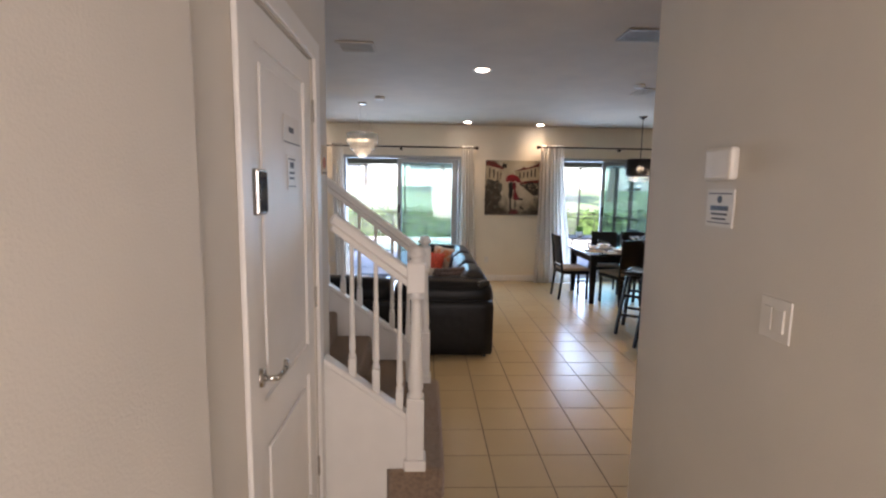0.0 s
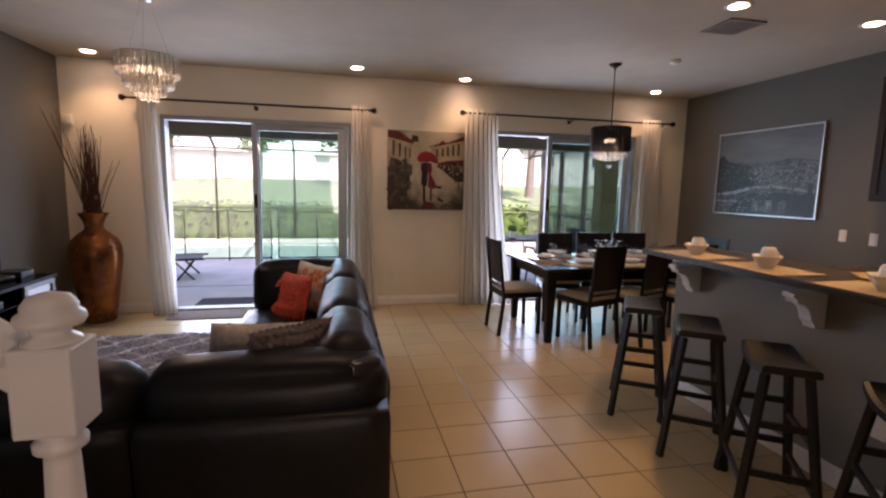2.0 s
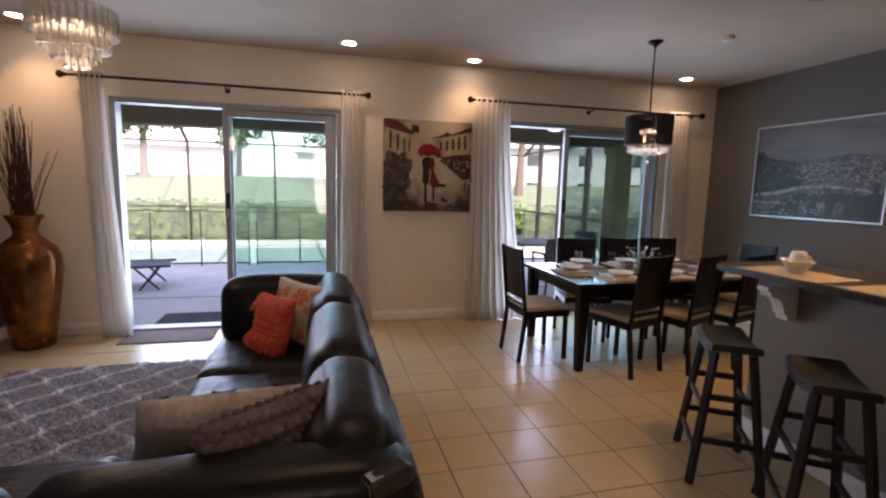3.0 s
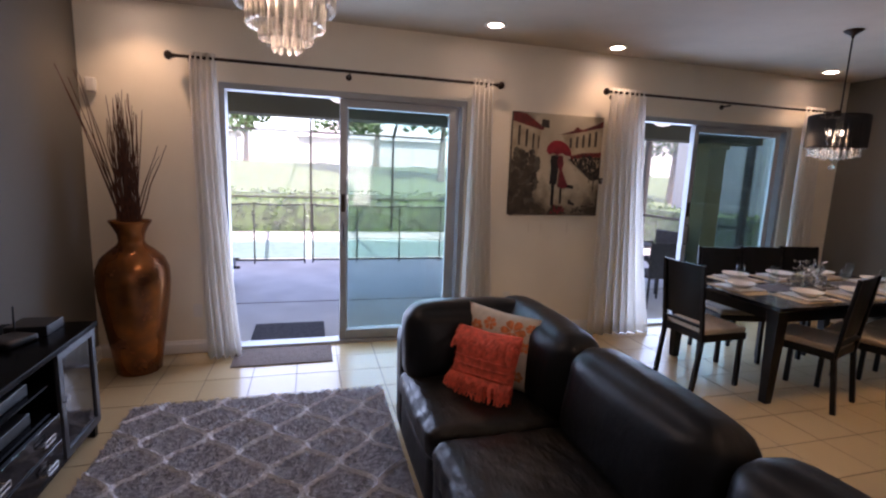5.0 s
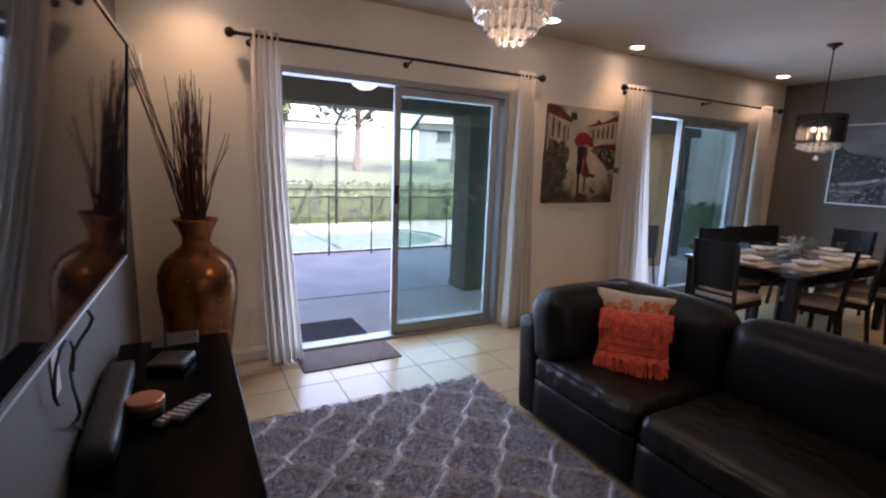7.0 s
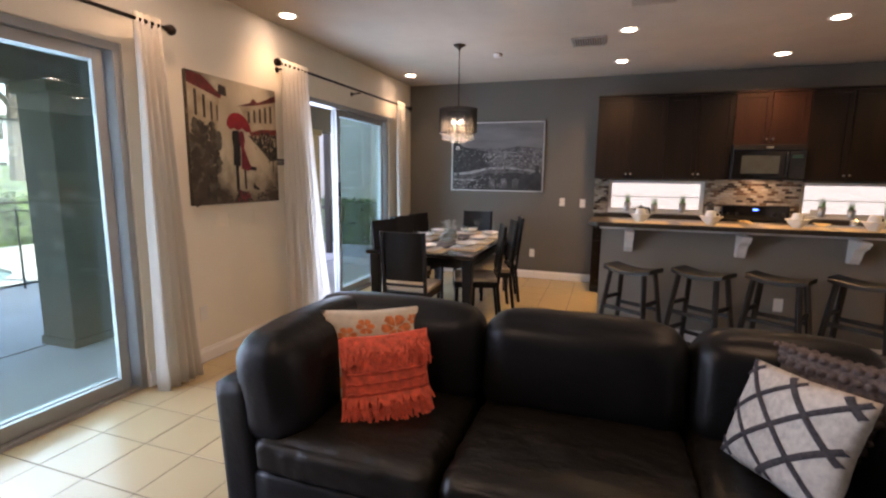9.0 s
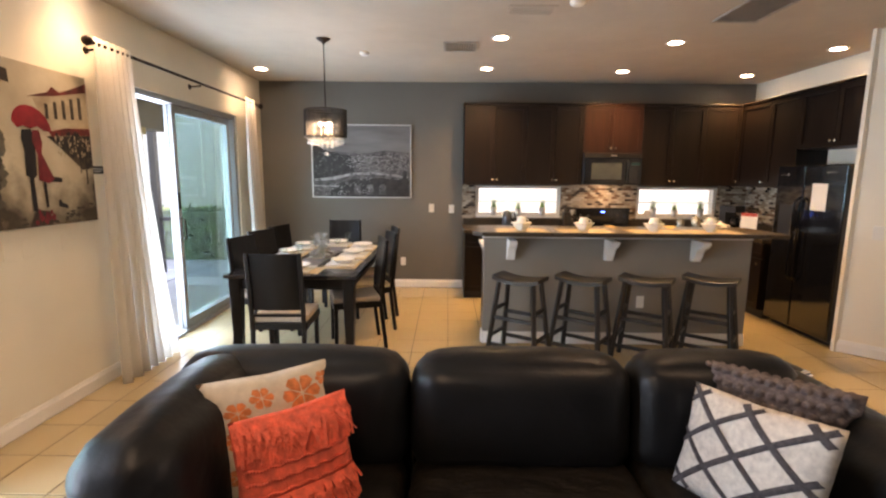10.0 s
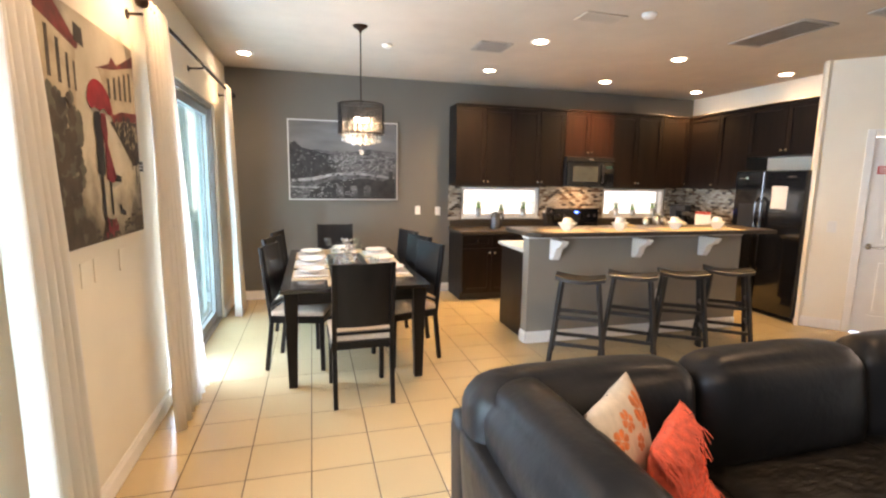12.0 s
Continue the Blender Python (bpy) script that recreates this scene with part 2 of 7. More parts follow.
# ---- the building ----
XL, XR, YN, H = -2.30, 5.49, 8.0, 2.84
YK = 1.28           # the kitchen's short wall
D1 = (-1.33, 0.80)  # patio openings in the north wall
D2 = (2.62, 4.72)
DH = 2.285
WT = 0.20
bm = bmn((XL - 0.2, D1[0], YN, YN + WT, 0, H), (D1[0], D1[1], YN, YN + WT, DH, H), (D1[1], D2[0], YN, YN + WT, 0, H), (D2[0], D2[1], YN, YN + WT, DH, H), (D2[1], XR + 0.2, YN, YN + WT, 0, H))
struct("wall_north", bm, CREAM, "cream painted wall with two patio door openings")
struct("wall_west", bmn((XL - 0.2, XL, -3.2, YN, 0, H)), GREYWALL, "dark grey painted wall behind the television")
W1, W2 = (3.85, 5.03), (1.68, 2.79)  # kitchen windows
WZ = (1.05, 1.46)
bm = bmn((XR, XR + 0.2, W1[1], YN, 0, H), (XR, XR + 0.2, W1[0], W1[1], 0, WZ[0]), (XR, XR + 0.2, W1[0], W1[1], WZ[1], H), (XR, XR + 0.2, W2[1], W1[0], 0, H),
         (XR, XR + 0.2, W2[0], W2[1], 0, WZ[0]), (XR, XR + 0.2, W2[0], W2[1], WZ[1], H), (XR, XR + 0.2, YK - 0.2, W2[0], 0, H))
struct("wall_east", bm, GREYWALL, "dark grey painted wall with two low kitchen windows")
struct("wall_kitchen", bmn((3.10, XR, YK - 0.2, YK, 0, H), (3.06, 3.10, YK - 0.2, 1.83, 0, H)), CREAM, "cream painted kitchen end wall")
# diagonal pantry wall with a door opening
A, B2 = Vector((3.10, 1.83, 0)), Vector((1.95, 0.68, 0))
along = (B2 - A).normalized()
inward = Vector((along.y, -along.x, 0)) if Vector((along.y, -along.x, 0)).dot(Vector((1, -1, 0))) > 0 else Vector((-along.y, along.x, 0))
DIAG = Matrix((along, inward, Vector((0, 0, 1)))).transposed().to_4x4()
DIAG.translation = A
bm = bmn((0, 0.48, 0, 0.12, 0, H), (0.48, 1.26, 0, 0.12, 2.06, H), (1.26, 1.63, 0, 0.12, 0, H))
bm.transform(DIAG)
struct("wall_pantry", bm, CREAM, "cream painted diagonal wall round the pantry door")
struct("wall_hall_east", bmn((1.20, 1.34, -3.0, 1.42, 0, H)), WHITEWALL, "warm white painted entry hall wall")
struct("wall_recess", bmn((1.34, 3.3, -0.2, 0.0, 0, H), (1.90, 2.02, 0.0, 0.72, 0, H)), CREAM, "cream painted wall closing the side passage")
# closet wall with its door opening, and the wall along the stair
CL = (0.70, 1.54)
bm = bmn((-0.46, -0.36, 0.28, CL[0], 0, H), (-0.46, -0.36, CL[0], CL[1], 2.27, H), (-0.46, -0.36, CL[1], 1.86, 0, H), (XL, -0.46, 1.58, 1.69, 0, H))
struct("wall_closet", bm, WHITEWALL, "warm white painted wall round the closet door")
struct("wall_hall_west", bmn((-0.62, -0.30, -3.0, 0.28, 0, H), bev=0.015), WHITEWALL, "warm white painted entry hall wall")
struct("wall_hall_south", bmn((-0.62, 1.34, -3.2, -3.0, 0, H)), WHITEWALL, "warm white painted wall at the front door")
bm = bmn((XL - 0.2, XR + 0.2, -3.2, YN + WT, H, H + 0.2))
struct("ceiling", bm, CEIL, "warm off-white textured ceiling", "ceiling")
struct("upper_storey", bmn((XL - 6, XR + 4, -3.2, 8.3, H + 0.2, 5.9)), STUCCO, "olive stucco upper storey above the rooms", "wall")


def baseboard(p, q, side):
    """A moulded skirting from p to q; side is the way it stands out."""
    p, q, s = Vector((*p, 0)), Vector((*q, 0)), Vector((*side, 0))
    prof = [(0.002, 0.006), (0.016, 0.006), (0.016, 0.085), (0.010, 0.10), (0.008, 0.115), (0.002, 0.118)]
    bm = bmesh.new()
    a = [bm.verts.new(p + s * d + Vector((0, 0, h))) for d, h in prof]
    b = [bm.verts.new(q + s * d + Vector((0, 0, h))) for d, h in prof]
    for i in range(len(prof)):
        j = (i + 1) % len(prof)
        bm.faces.new((a[i], a[j], b[j], b[i]))
    bm.faces.new(a), bm.faces.new(b[::-1])
    struct("baseboard", bm, TRIM, "white painted wooden baseboard", "baseboard")


baseboard((XL, YN), (D1[0], YN), (0, -1))
baseboard((D1[1], YN), (D2[0], YN), (0, -1))
baseboard((D2[1], YN), (XR, YN), (0, -1))
baseboard((XR, 5.2), (XR, YN), (-1, 0))
baseboard((XL, 3.1), (XL, YN), (1, 0))
baseboard((1.20, -3.0), (1.20, 1.42), (-1, 0))
baseboard((1.20, 1.42), (1.34, 1.42), (0, 1))
baseboard((-0.36, CL[1] + 0.09), (-0.36, 1.64), (1, 0))
p = A + along * 0.40
baseboard((A.x, A.y), (p.x, p.y), (-inward.x, -inward.y))

# grout bed under the tiles
struct("floor", bmn((XL - 0.2, XR + 0.2, -3.2, YN + WT, -0.2, -0.002)), GROUT, "brown grout bed under cream floor tiles", "floor")


# ---- soft shapes ----
def soft_box(bm, cx, cy, cz, sx, sy, sz, r, puff=(0, 0, 0), cuts=9, wrinkle=0.0, seed=0, m=None):
    """A cushion: a box with round edges of radius r, whose faces swell by puff, with small creases."""
    vs = bmesh.ops.create_cube(bm, size=2)["verts"]
    es = list({e for v in vs for e in v.link_edges})
    n0 = len(bm.verts) - 8
    bmesh.ops.subdivide_edges(bm, edges=es, cuts=cuts, use_grid_fill=True)
    bm.verts.ensure_lookup_table()
    vs = [bm.verts[i] for i in range(n0, len(bm.verts))]
    h = Vector((sx / 2, sy / 2, sz / 2))
    for v in vs:
        u = v.co.copy()
        w = Vector((math.sin(u.x * math.pi / 2) * 0.35 + u.x * 0.65, math.sin(u.y * math.pi / 2) * 0.35 + u.y * 0.65, math.sin(u.z * math.pi / 2) * 0.35 + u.z * 0.65))
        p = Vector((w.x * h.x, w.y * h.y, w.z * h.z))
        rr = min(r, *h) * 0.999
        q = Vector([max(-(h[i] - rr), min(h[i] - rr, p[i])) for i in range(3)])
        d = p - q
        if d.length > 1e-6:
            p = q + d.normalized() * rr
        f = [1 - min(1, abs(u[i])) ** 2 for i in range(3)]
        p.x += puff[0] * u.x * f[1] * f[2]
        p.y += puff[1] * u.y * f[0] * f[2]
        p.z += puff[2] * u.z * f[0] * f[1]
        if wrinkle:
            n = noise.noise(Vector((p.x * 7 + seed, p.y * 7, p.z * 7)))
            n2 = noise.noise(Vector((p.x * 18 + seed, p.y * 18, p.z * 18 + 3)))
            n3 = -abs(noise.noise(Vector((p.x * 15 + seed, p.y * 15, p.z * 6)))) if wrinkle > 0.01 else 0
            p += p.normalized() * wrinkle * (0.7 * n + 0.4 * n2 + 0.9 * n3)
        v.co = p
    mm = Matrix.Translation((cx, cy, cz)) if m is None else m
    bmesh.ops.transform(bm, matrix=mm, verts=vs)


# ---- outside: ground, lanai, pool, hedges, neighbours ----
struct("ground", bmn((-300, 300, 8.25, 500, -0.6, -0.16)), GRASS, "green lawn reaching to the horizon", "ground")
bm = bmesh.new()
outer = [(-12, 8.2), (9, 8.2), (9, 16.6), (-12, 16.6)]
pool = [(-9, 12.75), (1.5, 12.75)] + [(1.5 + 1.75 * math.sin(a), 14.1 - 1.35 * math.cos(a)) for a in [math.pi * k / 12 for k in range(1, 12)]] + [(1.5, 15.45), (-9, 15.45)]
edges = []
for loop in (outer, pool):
    vs = [bm.verts.new((x, y, -0.05)) for x, y in loop]
    edges += [bm.edges.new((vs[i], vs[(i + 1) % len(vs)])) for i in range(len(vs))]
bmesh.ops.triangle_fill(bm, edges=edges, use_beauty=True)
r = bmesh.ops.extrude_face_region(bm, geom=bm.faces[:])
bmesh.ops.translate(bm, verts=[g for g in r["geom"] if isinstance(g, bmesh.types.BMVert)], vec=(0, 0, -0.10))
struct("pavement", bm, CONCRETE, "pale concrete pool deck", "pavement")
bm = bmesh.new()
prism(bm, pool, -0.15, -0.10)
struct("water", bm, WATER, "turquoise swimming pool water", "water")
struct("deck_joint", bmn((-12, 9, 9.71, 9.725, -0.05, -0.046)), GROUT, "dark joint line across the concrete deck", "trim")
struct("doorstep", bmn((-12, 9, 8.2, 8.26, -0.05, -0.02)), CONCRETE, "narrow concrete threshold below the patio doors", "trim")
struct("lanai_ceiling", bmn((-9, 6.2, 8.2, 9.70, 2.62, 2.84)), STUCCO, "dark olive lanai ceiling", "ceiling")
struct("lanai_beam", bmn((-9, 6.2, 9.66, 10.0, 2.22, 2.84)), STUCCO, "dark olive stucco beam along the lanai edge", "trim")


def column(x, y, h=0.20, paint=STUCCO, label="square olive stucco column holding the lanai roof"):
    t = thing("column", label, "column", pose(x, y, 0), group="lanai columns")
    part("shaft", bmn((-h, h, -h, h, 0.02, 2.22), bev=0.01), paint, t)
    part("base", bmn((-h - 0.015, h + 0.015, -h - 0.015, h + 0.015, -0.052, 0.03), bev=0.008), paint, t)
    part("capital", bmn((-h - 0.03, h + 0.03, -h - 0.03, h + 0.03, 2.12, 2.219), bev=0.01), paint, t)
    return t


column(1.42, 9.58), column(5.36, 9.80, 0.15, STUCCOSUNLIT, "square olive stucco column beside the dining doors, coloured sunlit tan"), column(-4.4, 9.58)


def screen_cage():
    t = thing("screen_enclosure", "dark bronze aluminium screen enclosure round the pool", "enclosure")
    for x in [-9 + 2.1 * k for k in range(8)]:
        bm = bmesh.new()
        bar(bm, (x, 16.4, -0.05), (x, 16.4, 2.5), 0.05, 0.05)
        part("post", bm, DARKALU, t)
        bm = bmesh.new()
        bar(bm, (x, 16.4, 2.5), (x, 13.6, 3.9), 0.05, 0.08)
        bar(bm, (x, 13.6, 3.9), (x, 9.98, 2.75), 0.05, 0.08)
        part("rafter", bm, DARKALU, t)
    for z in (0.85, 2.5):
        bm = bmesh.new()
        bar(bm, (-9, 16.4, z), (6.6, 16.4, z), 0.05, 0.04)
        part("rail", bm, DARKALU, t)
    bm = bmesh.new()
    bar(bm, (-9, 13.6, 3.9), (6.6, 13.6, 3.9), 0.06, 0.05)
    part("ridge", bm, DARKALU, t)
    for k, y in enumerate((10.2, 11.5, 12.8, 14.1, 15.3)):
        bm = bmesh.new()
        bar(bm, (6.6, y, -0.05), (6.6, y, 2.75 + 1.15 * (1 - abs(y - 13.6) / 3.4)), 0.10, 0.10)
        part("post", bm, DARKALU, t)
    for z in (0.85, 2.55):
        bm = bmesh.new()
        bar(bm, (6.6, 10.0, z), (6.6, 16.4, z), 0.04, 0.05)
        part("rail", bm, DARKALU, t)
    bm = bmesh.new()
    bar(bm, (6.6, 10.0, 2.75), (6.6, 13.6, 3.9), 0.05, 0.06)
    bar(bm, (6.6, 13.6, 3.9), (6.6, 16.4, 2.5), 0.05, 0.06)
    part("rafter", bm, DARKALU, t)
    for k in range(7):
        x = -9 + 2.1 * k
        bm = bmesh.new()
        poly(bm, [(x + 0.025, 16.43, 0.0), (x + 2.075, 16.43, 0.0), (x + 2.075, 16.43, 2.5), (x + 0.025, 16.43, 2.5)])
        part("screen_panel", bm, SCREENCLOTH, t, "fine insect screen, coloured pale for sunlit haze").visible_shadow = False
    bm = bmesh.new()
    poly(bm, [(6.62, 10.0, 0.0), (6.62, 16.4, 0.0), (6.62, 16.4, 2.5), (6.62, 13.6, 3.9), (6.62, 10.0, 2.7)])
    part("screen_panel", bm, SCREENCLOTH, t, "fine insect screen, coloured pale for sunlit haze").visible_shadow = False


def screen_cloth():
    m = bpy.data.materials.new("hazed_insect_screen")
    m.use_nodes = True
    n, l = m.node_tree.nodes, m.node_tree.links
    tr, df, tl, m1, m2 = n.new("ShaderNodeBsdfTransparent"), n.new("ShaderNodeBsdfDiffuse"), n.new("ShaderNodeBsdfTranslucent"), n.new("ShaderNodeMixShader"), n.new("ShaderNodeMixShader")
    # paler than charcoal mesh: the sunlit haze is put into this colour
    df.inputs[0].default_value = tl.inputs[0].default_value = (0.42, 0.43, 0.43, 1)
    m1.inputs[0].default_value, m2.inputs[0].default_value = 0.5, 0.34
    l.new(df.outputs[0], m1.inputs[1]), l.new(tl.outputs[0], m1.inputs[2])
    l.new(tr.outputs[0], m2.inputs[1]), l.new(m1.outputs[0], m2.inputs[2])
    l.new(m2.outputs[0], n["Material Output"].inputs[0])
    return m


SCREENCLOTH = screen_cloth()
screen_cage()
MESHCLOTH = glass("fence_mesh", (0.62, 0.64, 0.62), 0.02)


def pool_fence(x0, x1, y, n):
    t = thing("pool_fence", "black mesh safety fence beside the pool", "fence", pose(x0, y, -0.05), group="pool fences")
    w = (x1 - x0) / n
    for k in range(n + 1):
        bm = bmesh.new()
        cyl(bm, (k * w, 0, 0), (k * w, 0, 1.06), 0.014, 0.011, 8)
        part("post", bm, BLACKPLASTIC, t)
    bm = bmesh.new()
    for k in range(n):
        pts = [(k * w + w * s / 6, 0, 1.035 - 0.022 * math.sin(math.pi * s / 6)) for s in range(7)]
        tube(bm, pts, 0.012, 6)
    part("top_band", bm, BLACKPLASTIC, t)
    bm = bmesh.new()
    bar(bm, (0, 0, 0.06), (n * w, 0, 0.06), 0.01, 0.03)
    part("bottom_band", bm, BLACKPLASTIC, t)
    bm = bmesh.new()
    poly(bm, [(0, 0.002, 0.06), (n * w, 0.002, 0.06), (n * w, 0.002, 1.02), (0, 0.002, 1.02)])
    ob = part("mesh_panel", bm, MESHCLOTH, t, "see-through black mesh")
    ob.visible_shadow = False


pool_fence(-7.3, -0.72, 12.26, 8)
pool_fence(-0.58, 5.6, 12.26, 8)


def foliage(bm, n, centre, size, leaf, seed, shell=0.55):
    """n small leaves through a block, thicker towards its outside."""
    rng = random.Random(seed)
    for _ in range(n):
        while True:
            p = [rng.uniform(-1, 1) for _ in range(3)]
            if max(abs(a) for a in p) > shell or rng.random() < 0.15:
                break
        k = 1 + 0.13 * noise.noise(Vector((p[0] * size[0] * 1.3 + seed, p[1] * size[1] * 1.3, p[2] * 3)))
        c = Vector([centre[i] + p[i] * size[i] * k for i in range(3)])
        a, b = Vector((rng.gauss(0, 1), rng.gauss(0, 1), rng.gauss(0, 0.7))).normalized(), Vector((rng.gauss(0, 1), rng.gauss(0, 1), rng.gauss(0, 1))).normalized()
        b = (b - a * a.dot(b)).normalized()
        s = leaf * rng.uniform(0.6, 1.4)
        bm.faces.new([bm.verts.new(c + a * s), bm.verts.new(c + b * s * 0.5), bm.verts.new(c - a * s), bm.verts.new(c - b * s * 0.5)])


def hedge(label, centre, size, n, leaf, seed):
    bm = bmesh.new()
    box(bm, centre[0] - size[0] * 0.93, centre[0] + size[0] * 0.93, centre[1] - size[1] * 0.8, centre[1] + size[1] * 0.8, -0.2, centre[2] + size[2] * 0.88)
    foliage(bm, n, centre, size, leaf, seed)
    return single("hedge", bm, LEAF, label, "hedge", kind="stuff")


hedge("clipped green hedge behind the pool deck", (-2, 18.0, 0.42), (13, 0.55, 0.55), 9000, 0.09, 3)
hedge("clipped green hedge beside the lanai", (8.4, 12.6, 0.40), (0.6, 4.5, 0.55), 5000, 0.07, 4)
bm = bmesh.new()
g = 24
vs = [[bm.verts.new((-70 + 140 * i / g, 21 + 24 * j / 8, -0.2 + 2.0 * math.sin(min(1, j / 6) * math.pi / 2) + 0.3 * noise.noise(Vector((i * 0.4, j * 0.5, 0))))) for j in range(9)] for i in range(g + 1)]
for i in range(g):
    for j in range(8):
        bm.faces.new((vs[i][j], vs[i + 1][j], vs[i + 1][j + 1], vs[i][j + 1]))
struct("lawn_slope", bm, GRASS, "sunlit lawn rising behind the hedge", "ground", smooth=True)


def tree(x, y, z, hgt, spread, seed):
    t = thing("tree", "leafy green garden tree", "tree", pose(x, y, z), group="garden trees")
    bm = bmesh.new()
    rng = random.Random(seed)
    cyl(bm, (0, 0, -0.2), (0.1, 0, hgt * 0.55), 0.04 * hgt, 0.02 * hgt, 8)
    for k in range(5):
        a = rng.uniform(0, 6.28)
        cyl(bm, (0.05, 0, hgt * rng.uniform(0.35, 0.5)), (spread * 0.6 * math.cos(a), spread * 0.6 * math.sin(a), hgt * rng.uniform(0.6, 0.85)), 0.015 * hgt, 0.005 * hgt, 6)
    part("trunk", bm, BARK, t)
    bm = bmesh.new()
    for k in range(11):
        a, rr = rng.uniform(0, 6.28), spread * rng.uniform(0.15, 0.75)
        s = spread * rng.uniform(0.25, 0.45)
        foliage(bm, 170, (rr * math.cos(a), rr * math.sin(a), hgt * rng.uniform(0.5, 0.92)), (s, s, s * 0.7), 0.16, seed + k, 0.3)
    part("crown", bm, LEAF2, t)


for k, (x, y, hh, s) in enumerate(((-9, 33, 6.5, 2.6), (-4.5, 36, 5.5, 2.2), (6.5, 30, 6.0, 2.5), (11, 27, 7.0, 2.8), (17, 24, 6.0, 2.4), (14, 18.5, 5.0, 1.8), (1.2, 31, 5.6, 2.4), (3.6, 36, 6.4, 2.8))):
    tree(x, y, 1.3 if y > 26 else 0.4, hh, s, 20 + k)


def house(x, y, z, w, d, hh, turn):
    t = thing("house", "pale stucco neighbouring house with a low tiled roof", "house", pose(x, y, z, 0, 0, turn), group="neighbouring houses")
    part("wall", bmn((-w / 2, w / 2, -d / 2, d / 2, -0.1, hh)), HOUSEWHITE, t)
    bm = bmesh.new()
    a = [bm.verts.new(p) for p in ((-w / 2 - 0.5, -d / 2 - 0.5, hh), (w / 2 + 0.5, -d / 2 - 0.5, hh), (w / 2 + 0.5, d / 2 + 0.5, hh), (-w / 2 - 0.5, d / 2 + 0.5, hh))]
    b = [bm.verts.new((-w / 4, 0, hh + 1.9)), bm.verts.new((w / 4, 0, hh + 1.9))]
    for f in ((a[0], a[1], b[1], b[0]), (a[2], a[3], b[0], b[1]), (a[1], a[2], b[1]), (a[3], a[0], b[0]), (a[3], a[2], a[1], a[0])):
        bm.faces.new(f)
    part("roof", bm, ROOFTILE, t)
    for k in range(3):
        for row in range(max(1, int(hh // 2.8))):
            wx, wz = -w / 3 + k * w / 3, 1.0 + row * 2.8
            win = part("window", bmn((wx - 0.75, wx + 0.75, -d / 2 - 0.06, -d / 2 + 0.02, wz, wz + 1.3)), TRIM, t)
            part("pane", bmn((wx - 0.68, wx + 0.68, -d / 2 - 0.08, -d / 2 - 0.061, wz + 0.07, wz + 1.23)), BLACKGLOSS, win)


house(-16, 58, -0.1, 16, 10, 4.8, 6), house(6, 60, -0.1, 15, 9, 4.8, -4), house(28, 50, -0.1, 15, 10, 5.6, -25), house(17.5, 13.5, -0.1, 8, 12, 5.6, 88)


# ---- patio doors ----
def patio_door(name, x0, x1, xs, label, outer):
    """A sliding door: frame in the opening, the glazed leaves stacked between xs and x1, the rest open."""
    t = thing(name, label, "door", pose(0, 0, 0), kind="structure")
    part("door_frame", bmn((x0, x0 + 0.045, YN + 0.02, YN + 0.16, 0, DH), (x1 - 0.045, x1, YN + 0.02, YN + 0.16, 0, DH), (x0 + 0.045, x1 - 0.045, YN + 0.02, YN + 0.16, DH - 0.05, DH), (x0 + 0.045, x1 - 0.045, YN + 0.02, YN + 0.16, 0, 0.025)), DOORALU, t)
    for k, (a, b, y, m) in enumerate(((xs, x1 - 0.10, YN + 0.05, DOORALU), (xs + 0.02, x1 - 0.05, YN + 0.105, DOORALU))):
        leaf = part("leaf", bmn((a, a + 0.06, y, y + 0.035, 0.03, DH - 0.055), (b - 0.06, b, y, y + 0.035, 0.03, DH - 0.055), (a + 0.06, b - 0.06, y, y + 0.035, DH - 0.125, DH - 0.055), (a + 0.06, b - 0.06, y, y + 0.035, 0.03, 0.12), bev=0.004), m, t)
        pane = part("pane", bmn((a + 0.06, b - 0.06, y + 0.015, y + 0.02, 0.12, DH - 0.125)), outer if k else GLASS, leaf)
        pane.visible_shadow = False
        if k == 0:
            bm = bmesh.new()
            tube(bm, [(a + 0.03, y, 0.93), (a + 0.03, y - 0.04, 0.95), (a + 0.03, y - 0.04, 1.13), (a + 0.03, y, 1.15)], 0.008)
            part("handle", bm, BRONZE, leaf, "dark pull handle")
            part("lock_plate", bmn((a + 0.012, a + 0.048, y - 0.004, y + 0.001, 1.24, 1.40)), BRONZE, leaf)


patio_door("door_1", D1[0], D1[1], -0.36, "aluminium sliding patio door with its leaf slid open", GLASSTINT)
patio_door("door_2", D2[0], D2[1], 3.42, "aluminium sliding patio door beside the dining table, open", GLASSDARK)

SHEER = bpy.data.materials.new("sheer_cloth")
SHEER.use_nodes = True
n, l = SHEER.node_tree.nodes, SHEER.node_tree.links
df, tl, tr, m1, m2 = n.new("ShaderNodeBsdfDiffuse"), n.new("ShaderNodeBsdfTranslucent"), n.new("ShaderNodeBsdfTransparent"), n.new("ShaderNodeMixShader"), n.new("ShaderNodeMixShader")
wv = n.new("ShaderNodeTexNoise")
wv.inputs["Scale"].default_value = 220
mr = n.new("ShaderNodeMapRange")
mr.inputs["To Min"].default_value, mr.inputs["To Max"].default_value = 0.03, 0.14
df.inputs[0].default_value = tl.inputs[0].default_value = (0.86, 0.825, 0.77, 1)
m1.inputs[0].default_value = 0.58
l.new(wv.outputs[0], mr.inputs["Value"]), l.new(mr.outputs[0], m2.inputs[0])
l.new(df.outputs[0], m1.inputs[1]), l.new(tl.outputs[0], m1.inputs[2]), l.new(m1.outputs[0], m2.inputs[1]), l.new(tr.outputs[0], m2.inputs[2]), l.new(m2.outputs[0], n["Material Output"].inputs[0])


